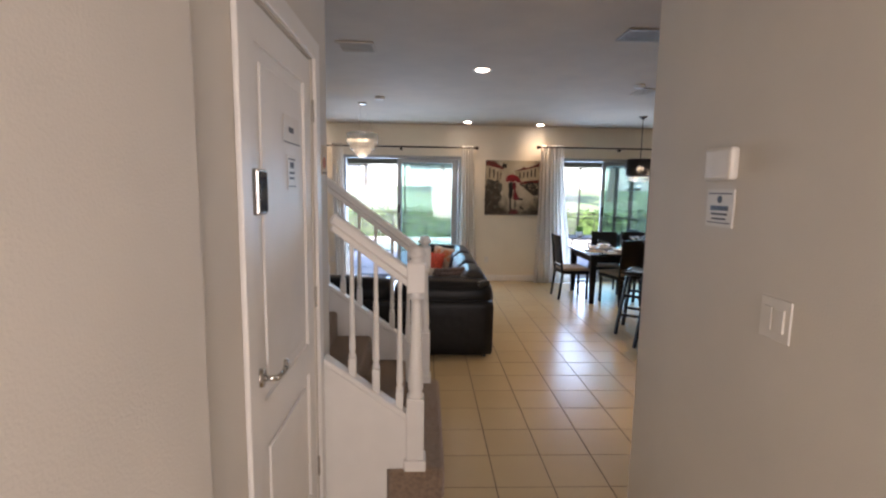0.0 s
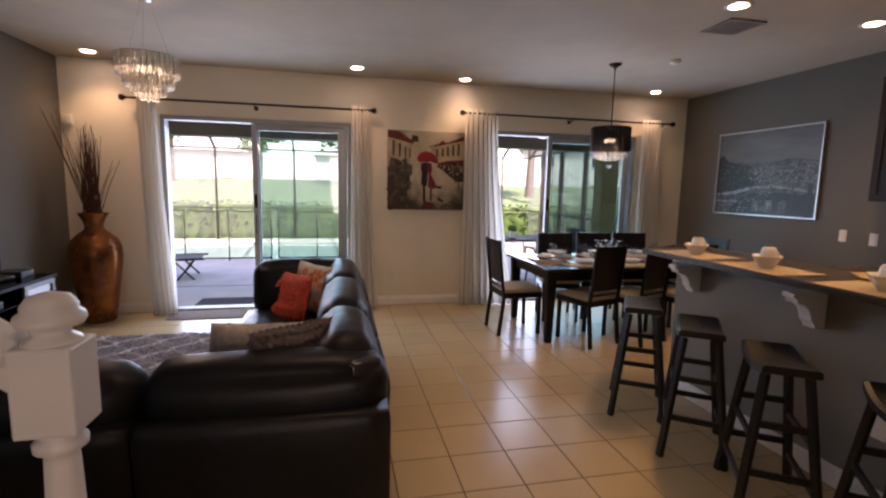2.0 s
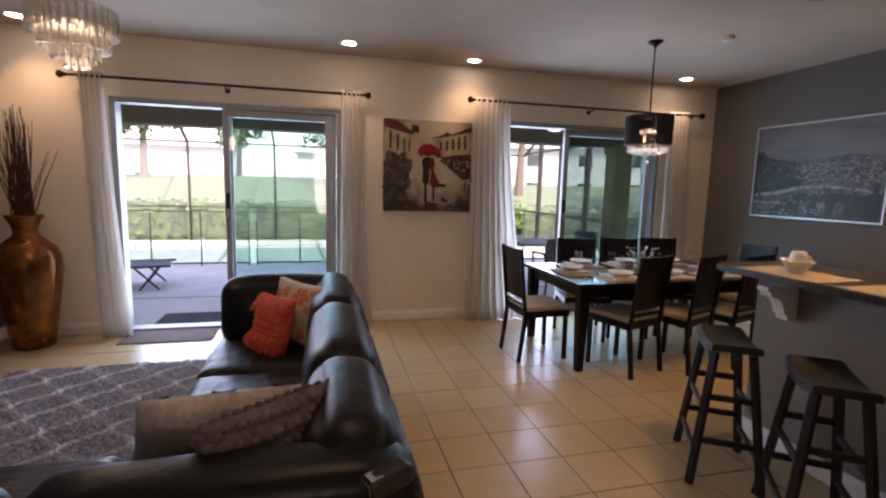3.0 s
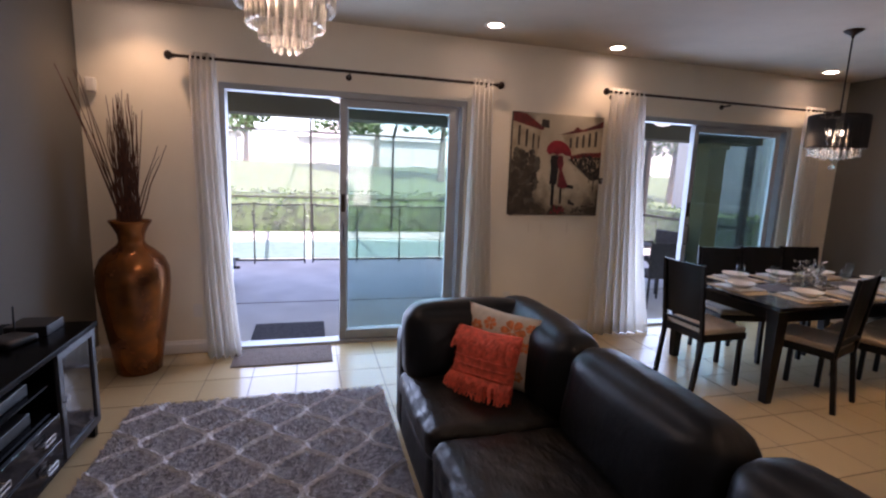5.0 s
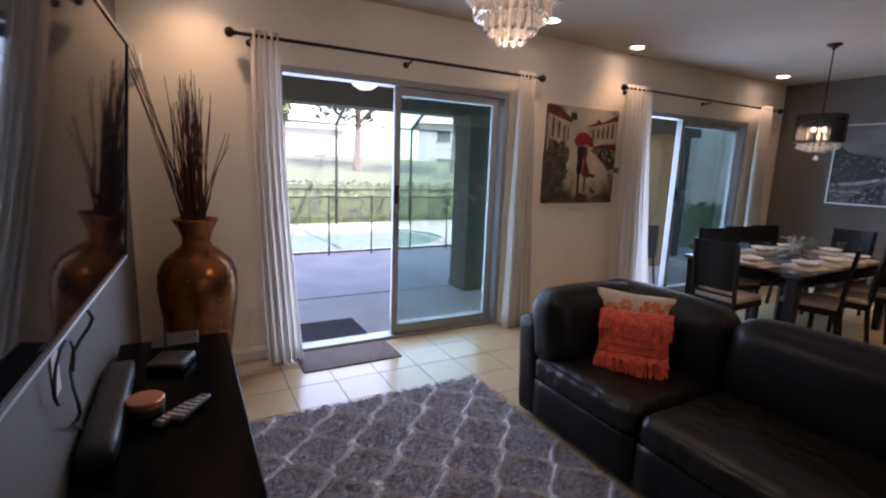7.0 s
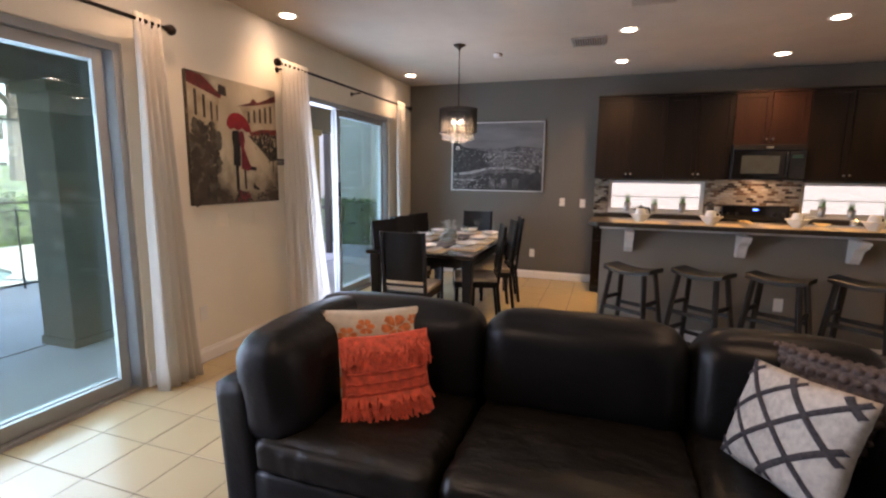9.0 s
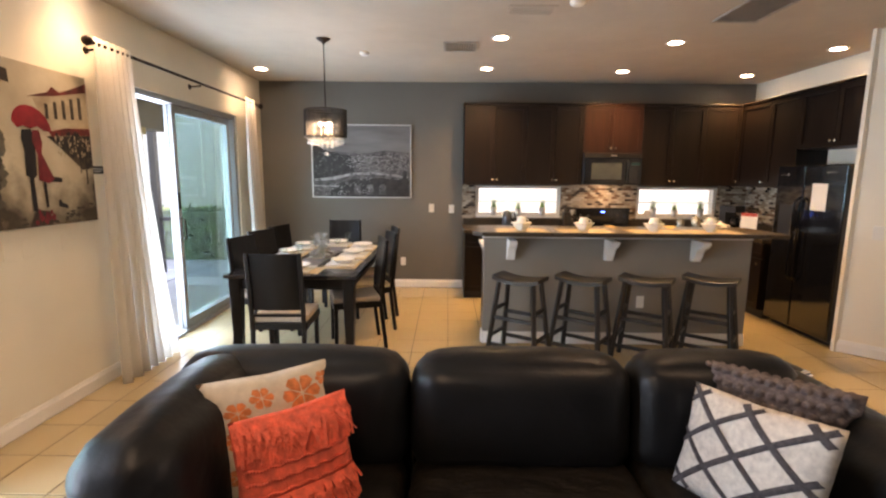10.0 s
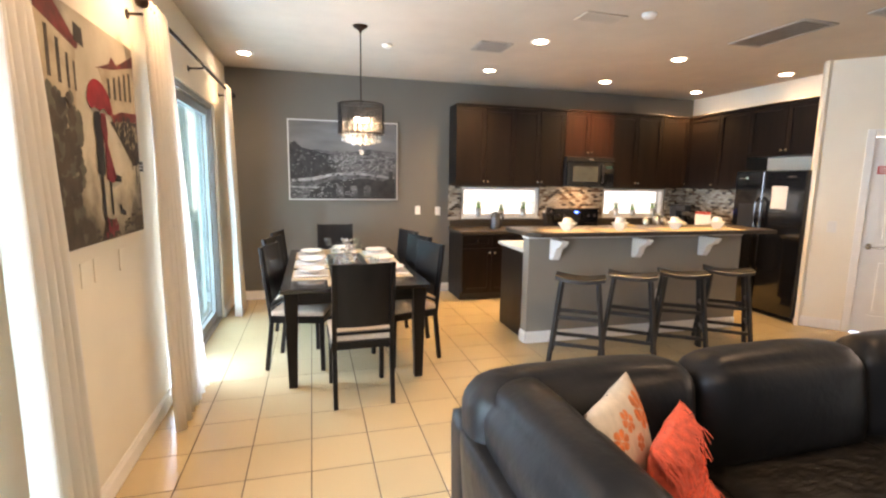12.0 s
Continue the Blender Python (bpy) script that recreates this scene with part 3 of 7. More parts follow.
def curtain(x0t, x1t, x0b, x1b, ztop, folds, seed):
    bm = bmesh.new()
    nu, nv = folds * 10, 16
    grid = []
    for j in range(nv + 1):
        f = j / nv
        z = ztop + 0.03 + (0.006 - ztop - 0.03) * f
        e = f ** 1.6
        row = []
        for i in range(nu + 1):
            u = i / nu
            uu = u + 0.02 * math.sin(u * 9 + seed + f * 2)
            x = (x0t + (x1t - x0t) * uu) * (1 - e) + (x0b + (x1b - x0b) * uu) * e
            amp = 0.020 + 0.022 * f
            y = 7.88 - 0.03 * f + amp * math.sin(u * folds * 2 * math.pi + seed + 0.5 * math.sin(f * 3 + seed)) + 0.012 * noise.noise(Vector((u * 4, f * 3, seed)))
            row.append(bm.verts.new((x, y, z)))
        grid.append(row)
    for j in range(nv):
        for i in range(nu):
            bm.faces.new((grid[j][i], grid[j][i + 1], grid[j + 1][i + 1], grid[j + 1][i]))
    me = mesh_of("curtain", bm, SHEER, True)
    ob = new("curtain", me)
    sol = ob.modifiers.new("thickness", "SOLIDIFY")
    sol.thickness = 0.0015
    return tagged(ob, "sheer cream curtain hanging to the floor beside the patio door", "curtain", "curtains")


def curtain_rod(x0, x1, z):
    t = thing("curtain_rod", "dark bronze curtain rod with ball finials", "curtain rod", group="curtain rods")
    bm = bmesh.new()
    cyl(bm, (x0, 7.88, z), (x1, 7.88, z), 0.0125, seg=12)
    part("rod", bm, BRONZE, t, smooth=True)
    for x, s in ((x0, -1), (x1, 1)):
        bm = bmesh.new()
        lathe(bm, [(0.012, 0), (0.02, 0.008), (0.014, 0.018), (0.030, 0.032), (0.036, 0.05), (0.028, 0.07), (0.008, 0.08)], seg=14)
        bm.transform(Matrix.Translation((x, 7.88, z)) @ Matrix.Rotation(s * math.pi / 2, 4, "Y"))
        part("finial", bm, BRONZE, t, smooth=True)
    for x in (x0 + 0.09, (x0 + x1) / 2, x1 - 0.09):
        bm = bmesh.new()
        bar(bm, (x, YN, z - 0.03), (x, 7.88, z - 0.022), 0.012, 0.014)
        cyl(bm, (x, YN - 0.008, z - 0.03), (x, YN - 0.001, z - 0.03), 0.026, seg=14)
        part("bracket", bm, BRONZE, t)


curtain_rod(-1.60, 1.02, 2.43), curtain_rod(2.22, 5.14, 2.465)
curtain(-1.52, -1.32, -1.46, -1.19, 2.44, 5, 1), curtain(0.80, 1.01, 0.77, 1.12, 2.44, 5, 2)
curtain(2.23, 2.64, 2.19, 2.92, 2.475, 7, 3), curtain(4.72, 5.00, 4.68, 5.10, 2.475, 5, 4)


# ---- lanai furniture ----
def ceiling_fan(x, y):
    t = thing("ceiling_fan", "lanai ceiling fan with a frosted glass light bowl", "fan", pose(x, y, 2.62), group="lanai fans")
    bm = bmesh.new()
    lathe(bm, [(0.06, 0), (0.07, -0.03), (0.02, -0.05), (0.02, -0.08), (0.09, -0.09), (0.10, -0.15), (0.07, -0.18)], seg=16)
    part("motor", bm, BRONZE, t, smooth=True)
    bm = bmesh.new()
    lathe(bm, [(0.13, -0.18), (0.15, -0.20), (0.13, -0.26), (0.07, -0.30), (0.01, -0.31)], seg=20)
    part("light_bowl", bm, FANGLOBE, t, "frosted white glass bowl", smooth=True)
    for k in range(5):
        bm = bmesh.new()
        box(bm, 0.12, 0.62, -0.065, 0.065, -0.135, -0.125, 0.003, 1)
        bm.transform(Matrix.Rotation(k * 2 * math.pi / 5 + 0.3, 4, "Z") @ Matrix.Rotation(radians(9), 4, "X"))
        part("blade", bm, BRONZE, t)


ceiling_fan(-0.30, 9.0), ceiling_fan(3.74, 8.95)
WICKER = mat("dark_wicker", (0.03, 0.025, 0.022), 0.6, var=0.3, scale=40, bump=0.6, bscale=120)


def wicker_chair(x, y, turn):
    t = thing("patio_chair", "dark woven patio chair on the lanai", "chair", pose(x, y, -0.05, 0, 0, turn), group="patio chairs")
    part("seat", bmn((-0.25, 0.25, -0.25, 0.25, 0.40, 0.45), bev=0.015), WICKER, t)
    bm = bmesh.new()
    box(bm, -0.25, 0.25, 0.21, 0.25, 0.42, 0.88, 0.015)
    part("backrest", bm, WICKER, t)
    for s in (-1, 1):
        bm = bmesh.new()
        tube(bm, [(s * 0.27, -0.22, 0.42), (s * 0.28, -0.22, 0.64), (s * 0.28, 0.2, 0.67), (s * 0.25, 0.23, 0.6)], 0.016)
        part("armrest", bm, WICKER, t)
        for f in (-1, 1):
            bm = bmesh.new()
            cyl(bm, (s * 0.22, f * 0.22, 0.41), (s * 0.25, f * 0.26, 0.0), 0.017, 0.014, 8)
            part("leg", bm, DARKALU, t)


wicker_chair(3.9, 9.0, 175), wicker_chair(3.05, 9.75, 88), wicker_chair(4.75, 10.0, -80)
t = thing("patio_table", "dark patio table on the lanai", "table", pose(3.85, 9.85, -0.05))
part("tabletop", bmn((-0.55, 0.55, -0.42, 0.42, 0.70, 0.73), bev=0.008), DARKALU, t)
for sx in (-1, 1):
    for sy in (-1, 1):
        bm = bmesh.new()
        cyl(bm, (sx * 0.48, sy * 0.35, 0.70), (sx * 0.50, sy * 0.37, 0), 0.02, 0.018, 8)
        part("leg", bm, DARKALU, t)


GRASSBLADE = mat("grass_blade", (0.13, 0.28, 0.05), 0.6, var=0.3, scale=30)


def potted_plant(x, y, z, r, hgt, label, pot=PLASTICWHITE, blades=160, wide=1.0, seed=0):
    t = thing("potted_plant", label, "plant", pose(x, y, z), group="potted plants")
    bm = bmesh.new()
    lathe(bm, [(r * 0.72, 0), (r * 0.75, 0.004), (r, hgt * 0.45), (r * 0.9, hgt * 0.45), (r * 0.85, hgt * 0.40)], seg=14)
    part("pot", bm, pot, t, smooth=True)
    bm = bmesh.new()
    rng = random.Random(seed)
    for _ in range(blades):
        a, rr = rng.uniform(0, 6.28), r * 0.8 * math.sqrt(rng.random())
        p = Vector((rr * math.cos(a), rr * math.sin(a), hgt * 0.40))
        q = p + Vector((rng.gauss(0, 0.28) * r * wide + rr * math.cos(a) * 0.5 * wide, rng.gauss(0, 0.28) * r * wide + rr * math.sin(a) * 0.5 * wide, hgt * rng.uniform(0.35, 0.62)))
        s = Vector((math.cos(a + 1.57), math.sin(a + 1.57), 0)) * r * 0.06
        bm.faces.new([bm.verts.new(p + s), bm.verts.new(p - s), bm.verts.new(q)])
    part("foliage", bm, GRASSBLADE, t)


potted_plant(3.62, 9.8, 0.68, 0.075, 0.26, "small green plant in a white pot on the patio table", blades=260, wide=1.7, seed=5)
t = thing("lounger", "dark folding sun lounger on the pool deck", "lounger", pose(-2.15, 10.5, -0.05, 0, 0, 8))
part("sling", bmn((-0.85, 0.55, -0.3, 0.3, 0.33, 0.345)), BLACKPLASTIC, t)
for s in (-1, 1):
    bm = bmesh.new()
    tube(bm, [(-0.85, s * 0.31, 0.33), (0.6, s * 0.31, 0.34)], 0.018)
    part("side_rail", bm, DARKALU, t)
    bm = bmesh.new()
    tube(bm, [(0.15, s * 0.31, 0.33), (0.45, s * 0.31, 0.0)], 0.015)
    tube(bm, [(0.45, s * 0.31, 0.33), (0.2, s * 0.31, 0.0)], 0.015)
    part("leg", bm, DARKALU, t)
    bm = bmesh.new()
    tube(bm, [(-0.6, s * 0.31, 0.33), (-0.7, s * 0.31, 0.0)], 0.015)
    part("leg", bm, DARKALU, t)
MATBROWN = mat("grey_brown_mat", (0.16, 0.12, 0.10), 0.95, var=0.2, scale=40, bump=0.7, bscale=220, stretch=(1, 6, 1))
MATDARK = mat("dark_mat", (0.075, 0.07, 0.075), 0.95, var=0.2, scale=40, bump=0.7, bscale=220)
single("doormat", bmn((-1.25, -0.44, 7.60, 7.985, 0.001, 0.011), bev=0.003), MATBROWN, "grey brown woven doormat on the tiles", "doormat", "doormats")
single("doormat", bmn((-1.18, -0.48, 8.30, 8.85, -0.05, -0.038), bev=0.003), MATDARK, "dark grey ribbed doormat outside the door", "doormat", "doormats")


# ---- living room ----
def sofa_unit(m, w, label, far=0, near_depth=0.95, drop=0.0):
    """A leather unit: its back along +y, w wide in x; far: -1 or 1 puts a second back on that side."""
    t = thing("sofa_unit", label, "sofa", m, group="sectional sofa")
    h, d = w / 2, near_depth
    y1 = 0.475
    y0 = y1 - d
    sx0, sx1 = (-h + 0.005, h - 0.005)
    if far > 0:
        sx1 = h - 0.16
    if far < 0:
        sx0 = -h + 0.16
    bm = bmesh.new()
    soft_box(bm, (sx0 + sx1) / 2, (y0 + 0.34) / 2, 0.165, sx1 - sx0, 0.34 - y0, 0.27, 0.03, (0, 0.008, 0), 6)
    part("base", bm, LEATHER, t, smooth=True)
    bm = bmesh.new()
    soft_box(bm, (sx0 + sx1) / 2, (y0 - 0.01 + 0.24) / 2, 0.365, sx1 - sx0, 0.25 - y0, 0.17, 0.06, (0.0, 0.015, 0.025), 40, 0.012, w * 7)
    part("seat_cushion", bm, LEATHER_SEAT, t, "creased black leather seat", smooth=True)

    def back(mm, width, seed, drop=0.0):
        bm = bmesh.new()
        soft_box(bm, 0, 0, 0, width, 0.16, 0.63 - drop, 0.03, (0, 0.01, 0), 6, m=mm @ Matrix.Translation((0, 0.395, 0.345 - drop / 2)) @ Matrix.Rotation(radians(-4), 4, "X"))
        part("back_frame", bm, LEATHER, t, smooth=True)
        bm = bmesh.new()
        soft_box(bm, 0, 0, 0, width - 0.008, 0.27, 0.46, 0.105, (0.004, 0.03, 0.03), 12, 0.005, seed, m=mm @ Matrix.Translation((0, 0.275, 0.615 - drop)) @ Matrix.Rotation(radians(-8), 4, "X"))
        part("back_cushion", bm, LEATHER, t, smooth=True)

    back(Matrix.Identity(4), w, w * 3, drop)
    if far:
        mm = Matrix.Translation((far * (h - 0.475), (y0 + 0.33) / 2, 0)) @ Matrix.Rotation(-far * math.pi / 2, 4, "Z")
        back(mm, 0.33 - y0, w * 5)
    for fx in (-h + 0.08, h - 0.08):
        for fy in (y0 + 0.08, 0.40):
            bm = bmesh.new()
            cyl(bm, (fx, fy, 0), (fx, fy, 0.10), 0.02, 0.026, 10)
            part("foot", bm, BLACKPLASTIC, t)
    return t


sofa_unit(pose(0.385, 5.125, 0, 0, 0, -90), 0.89, "black leather armless sofa section with a thick back cushion")
sofa_unit(pose(0.385, 6.045, 0, 0, 0, -90), 0.94, "black leather corner sofa section with two backs", far=-1)
corner = sofa_unit(pose(0.36, 4.325, 0, 0, 0, 180), 1.0, "black leather corner sofa section beside the walkway", far=-1, near_depth=0.83, drop=0.065)
sofa_unit(pose(-0.725, 4.325, 0, 0, 0, 180), 1.16, "black leather sofa section with its back to the stairs", drop=0.065)

bm = bmesh.new()
hm = pose(0.36, 4.325, 0, 0, 0, 180).inverted() @ pose(0.755, 3.945, 0.752, 0, -6, 24)
soft_box(bm, 0, 0, 0, 0.13, 0.07, 0.055, 0.014, (0, 0, 0.004), 5, m=hm)
bracket = part("headrest_bracket", bm, BLACKPLASTIC, corner, "black headrest bracket with a steel clip", smooth=True)
bm = bmesh.new()
box(bm, -0.060, -0.022, -0.024, 0.018, 0.0265, 0.030, 0.0015, 1)
box(bm, -0.0695, -0.065, -0.028, 0.020, -0.02, 0.020, 0.002, 1)
bmesh.ops.transform(bm, matrix=hm, verts=bm.verts[:])
part("clip", bm, CHROME, bracket, "scratched steel clip")


class Pillow:
    """A square pillow with its top-left, top-right and bottom-left corners given."""

    def __init__(self, tl, tr, bl, thick):
        tl, tr, bl = Vector(tl), Vector(tr), Vector(bl)
        self.x = (tr - tl)
        self.y = (tl - bl)
        self.w, self.h = self.x.length, self.y.length
        self.n = self.x.cross(self.y).normalized()
        self.c = (tr + bl) / 2
        self.t = thick

    def at(self, u, v, lift=0.0, side=1):
        k = max(0.0, (1 - abs(u) ** 2.6)) * max(0.0, (1 - abs(v) ** 2.6))
        pin = 1 - 0.06 * (1 - abs(u * v))
        d = self.t / 2 * k ** 0.62 + lift
        return self.c + self.x * (u / 2) * pin + self.y * (v / 2) * pin + self.n * side * d

    def body(self, name, material, label, group="sofa pillows", g=20):
        t = thing(name, label, "pillow", group=group)
        bm = bmesh.new()
        for side in (1, -1):
            vs = [[bm.verts.new(self.at(-1 + 2 * i / g, -1 + 2 * j / g, 0, side) + self.n * 0.004 * noise.noise(Vector((i * 0.6, j * 0.6, side)))) for j in range(g + 1)] for i in range(g + 1)]
            for i in range(g):
                for j in range(g):
                    bm.faces.new((vs[i][j], vs[i + 1][j], vs[i + 1][j + 1], vs[i][j + 1]))
        bmesh.ops.remove_doubles(bm, verts=bm.verts[:], dist=0.004)
        part("cover", bm, material, t, smooth=True)
        return t

    def patch(self, bm, pts, lift=0.002):
        bm.faces.new([bm.verts.new(self.at(u, v, lift)) for u, v in pts])


CREAMCLOTH = mat("cream_linen", (0.60, 0.52, 0.41), 0.9, var=0.06, scale=25, bump=0.25, bscale=260)
ORANGE = mat("orange_print", (0.62, 0.20, 0.07), 0.85, var=0.15, scale=40)
CORAL = mat("coral_cloth", (0.80, 0.125, 0.07), 0.85, var=0.15, scale=30, bump=0.35, bscale=180)
GREYWOOL = mat("grey_brown_wool", (0.13, 0.10, 0.095), 0.95, var=0.2, scale=50, bump=0.7, bscale=200)
LINEN = mat("marled_linen", (0.66, 0.60, 0.52), 0.9, col2=(0.46, 0.41, 0.36), scale=45, bump=0.3, bscale=200)
CHARCOAL = mat("charcoal_yarn", (0.06, 0.052, 0.055), 0.95, var=0.2, scale=60, bump=0.6, bscale=240)

fl = Pillow((0.305, 6.27, 0.87), (0.612, 5.90, 0.85), (0.235, 6.18, 0.47), 0.15)
t = fl.body("floral_pillow", CREAMCLOTH, "cream cushion printed with orange flowers on the sofa")
rng = random.Random(4)
for cu, cv, s, k in ((0.38, 0.55, 0.26, 6), (-0.62, 0.45, 0.15, 6), (-0.72, 0.0, 0.13, 6), (-0.25, 0.62, 0.15, 6), (0.78, 0.72, 0.10, 6), (0.72, 0.2, 0.12, 6), (-0.1, 0.2, 0.12, 6), (-0.4, -0.3, 0.14, 6), (0.2, -0.3, 0.14, 6), (-0.75, -0.6, 0.12, 6), (0.6, -0.6, 0.12, 6)):
    bm = bmesh.new()
    for q in range(k):
        a = 6.283 * q / k
        pts = [(cu + 1.25 * s * (r * math.cos(a + da)), cv + 1.25 * s * (r * math.sin(a + da))) for r, da in ((0.08, 0), (0.6, -3.0 / k), (0.9, -2.2 / k), (1.0, 0), (0.9, 2.2 / k), (0.6, 3.0 / k))]
        fl.patch(bm, [(max(-0.95, min(0.95, u)), max(-0.95, min(0.95, v))) for u, v in pts], 0.003)
    part("flower", bm, ORANGE, t, "orange printed flower")

co = Pillow((0.20, 6.12, 0.79), (0.445, 5.80, 0.80), (0.12, 6.06, 0.44), 0.13)
t = co.body("fringed_pillow", CORAL, "coral fringed cushion leaning on a floral one")
for row, (v0, nrow, ln) in enumerate(((0.97, 60, 0.115), (0.80, 60, 0.105), (-0.42, 60, 0.09), (-0.70, 60, 0.10), (-0.97, 66, 0.085))):
    bm = bmesh.new()
    for q in range(nrow):
        u = -0.97 + 1.94 * q / (nrow - 1)
        p = co.at(u, v0, 0.004)
        down = (-co.y.normalized() + co.x.normalized() * rng.gauss(0, 0.28) + co.n * rng.uniform(0.15, 0.55)).normalized()
        w = co.x.normalized() * 0.005
        a = p + down * ln * rng.uniform(0.6, 1.15)
        mid = (p + a) / 2 + co.n * 0.012
        bar_pts = [p + w, p - w, mid - w, a - w * 0.7, a + w * 0.7, mid + w]
        vs = [bm.verts.new(x) for x in bar_pts]
        bm.faces.new((vs[0], vs[1], vs[2], vs[5])), bm.faces.new((vs[5], vs[2], vs[3], vs[4]))
    part("fringe", bm, CORAL, t, "shaggy coral fringe")
bm = bmesh.new()
for v0 in (0.12, -0.12, -0.36):
    for q in range(40):
        u = -0.9 + 1.8 * q / 39
        c = co.at(u, v0 + 0.02 * math.sin(q), 0.003)
        bmesh.ops.create_icosphere(bm, subdivisions=1, radius=0.006, matrix=Matrix.Translation(c))
tagged(part("stitching", bm, CORAL, t, smooth=True), kind="stuff")

gp = Pillow((0.52, 4.475, 0.81), (0.055, 4.29, 0.872), (0.43, 4.585, 0.455), 0.14)
t = gp.body("lattice_pillow", LINEN, "off-white marled cushion with a charcoal lattice")
for fam in (0, 1):
    for k in range(-2, 3):
        bm = bmesh.new()
        prev = None
        for s in range(33):
            a = -1.5 + 3.0 * s / 32
            off = k * 0.58
            u, v = (a * 0.72 + off * 0.7, a * 0.72 - off * 0.7) if fam == 0 else (a * 0.72 + off * 0.7, -a * 0.72 + off * 0.7)
            if abs(u) > 0.96 or abs(v) > 0.96:
                prev = None
                continue
            wd = 0.035
            du, dv = (wd, -wd) if fam == 0 else (wd, wd)
            cl = lambda q: max(-0.985, min(0.985, q))
            cur = (bm.verts.new(gp.at(cl(u - du), cl(v - dv), 0.002)), bm.verts.new(gp.at(u, v, 0.008)), bm.verts.new(gp.at(cl(u + du), cl(v + dv), 0.002)))
            if prev:
                bm.faces.new((prev[0], prev[1], cur[1], cur[0])), bm.faces.new((prev[1], prev[2], cur[2], cur[1]))
            prev = cur
        if len(bm.faces):
            part("stripe", bm, CHARCOAL, t, "raised charcoal yarn stripe", smooth=True)
        else:
            bm.free()

kn = Pillow((0.635, 4.39, 0.86), (0.26, 4.06, 0.88), (0.64, 4.42, 0.46), 0.21)
t = kn.body("knit_pillow", GREYWOOL, "chunky grey brown knitted cushion on the sofa")
bm = bmesh.new()
for j in range(11):
    for i in range(13):
        u, v = -0.92 + 1.84 * (i + 0.5 * (j % 2)) / 12.5, -0.92 + 1.84 * j / 10
        for side in (1, -1):
            c = kn.at(min(0.97, u), v, 0.0, side)
            bmesh.ops.create_icosphere(bm, subdivisions=1, radius=0.02, matrix=Matrix.Translation(c) @ Matrix.Diagonal((1, 1, 0.8, 1)))
tagged(part("knit_texture", bm, GREYWOOL, t, "thick knitted loops", smooth=True), kind="stuff")

# rug
RUGGREY = mat("grey_plush", (0.11, 0.105, 0.122), 0.97, col2=(0.44, 0.42, 0.45), scale=42, stretch=(0.55, 1.5, 1), bump=0.9, bscale=240, sheen=0.4)
RUGWHITE = mat("white_plush", (0.78, 0.79, 0.85), 0.97, var=0.1, scale=90, bump=0.9, bscale=240, sheen=0.4)
RX0, RX1, RY0, RY1 = -1.76, -0.10, 4.75, 7.02
t = thing("rug", "grey plush rug with a white ogee lattice", "rug")
bm = bmesh.new()
nx, ny = 110, 150
vs = [[bm.verts.new((RX0 + (RX1 - RX0) * i / nx, RY0 + (RY1 - RY0) * j / ny, (0.019 + 0.005 * noise.noise(Vector((i * 0.9, j * 0.9, 0))) + random.uniform(-0.0025, 0.0025)) if 0 < i < nx and 0 < j < ny else 0.002)) for j in range(ny + 1)] for i in range(nx + 1)]
for i in range(nx):
    for j in range(ny):
        bm.faces.new((vs[i][j], vs[i + 1][j], vs[i + 1][j + 1], vs[i][j + 1]))
part("field", bm, RUGGREY, t)
P, Q = 0.185, 0.42
for k in range(-1, 11):
    bm = bmesh.new()
    sgn = 1 if k % 2 else -1
    prev = None
    for s in range(181):
        y = RY0 + 0.01 + (RY1 - RY0 - 0.02) * s / 180
        ph = math.cos(2 * math.pi * (y - 6.74) / Q) * 0.99 + 0.01 * math.cos(6 * math.pi * (y - 6.74) / Q)
        x = RX0 + 0.0875 + k * P + sgn * P / 2 * ph + 0.011 * noise.noise(Vector((y * 22, k, 0))) + random.uniform(-0.007, 0.007)
        if not RX0 + 0.015 < x < RX1 - 0.015:
            prev = None
            if len(bm.faces):
                part("lattice_line", bm, RUGWHITE, t, "white plush lattice line")
                bm = bmesh.new()
            continue
        wd = 0.024 + random.uniform(-0.009, 0.008)
        z = 0.032 + random.uniform(-0.002, 0.003)
        cur = (bm.verts.new((x - wd, y, 0.017)), bm.verts.new((x, y, z + 0.002)), bm.verts.new((x + wd, y, 0.017)))
        if prev:
            bm.faces.new((prev[0], prev[1], cur[1], cur[0])), bm.faces.new((prev[1], prev[2], cur[2], cur[1]))
        prev = cur
    if len(bm.faces):
        part("lattice_line", bm, RUGWHITE, t, "white plush lattice line")

# loose pile standing up from the rug
bm = bmesh.new()
rng = random.Random(21)
for q in range(16000):
    px, py = rng.uniform(RX0 + 0.01, RX1 - 0.01), rng.uniform(RY0 + 0.01, RY1 - 0.01)
    wave = math.cos(2 * math.pi * (py - 6.74) / Q) * P / 2
    if min(abs(px - RX0 - 0.0875 - n * P - (wave if n % 2 else -wave)) for n in range(-1, 11)) < 0.027:
        continue
    a, r = rng.uniform(0, 6.283), rng.uniform(0.008, 0.018)
    dx, dy, w = r * math.cos(a), r * math.sin(a), 0.0035
    z0, z1 = 0.016, 0.024 + rng.uniform(0.0, 0.008)
    bm.faces.new([bm.verts.new(p) for p in ((px - w * dy / r, py + w * dx / r, z0), (px + w * dy / r, py - w * dx / r, z0), (px + dx + w * dy / r, py + dy - w * dx / r, z1), (px + dx - w * dy / r, py + dy + w * dx / r, z1))])
tagged(part("pile", bm, RUGGREY, t, "shaggy grey pile"), kind="stuff")

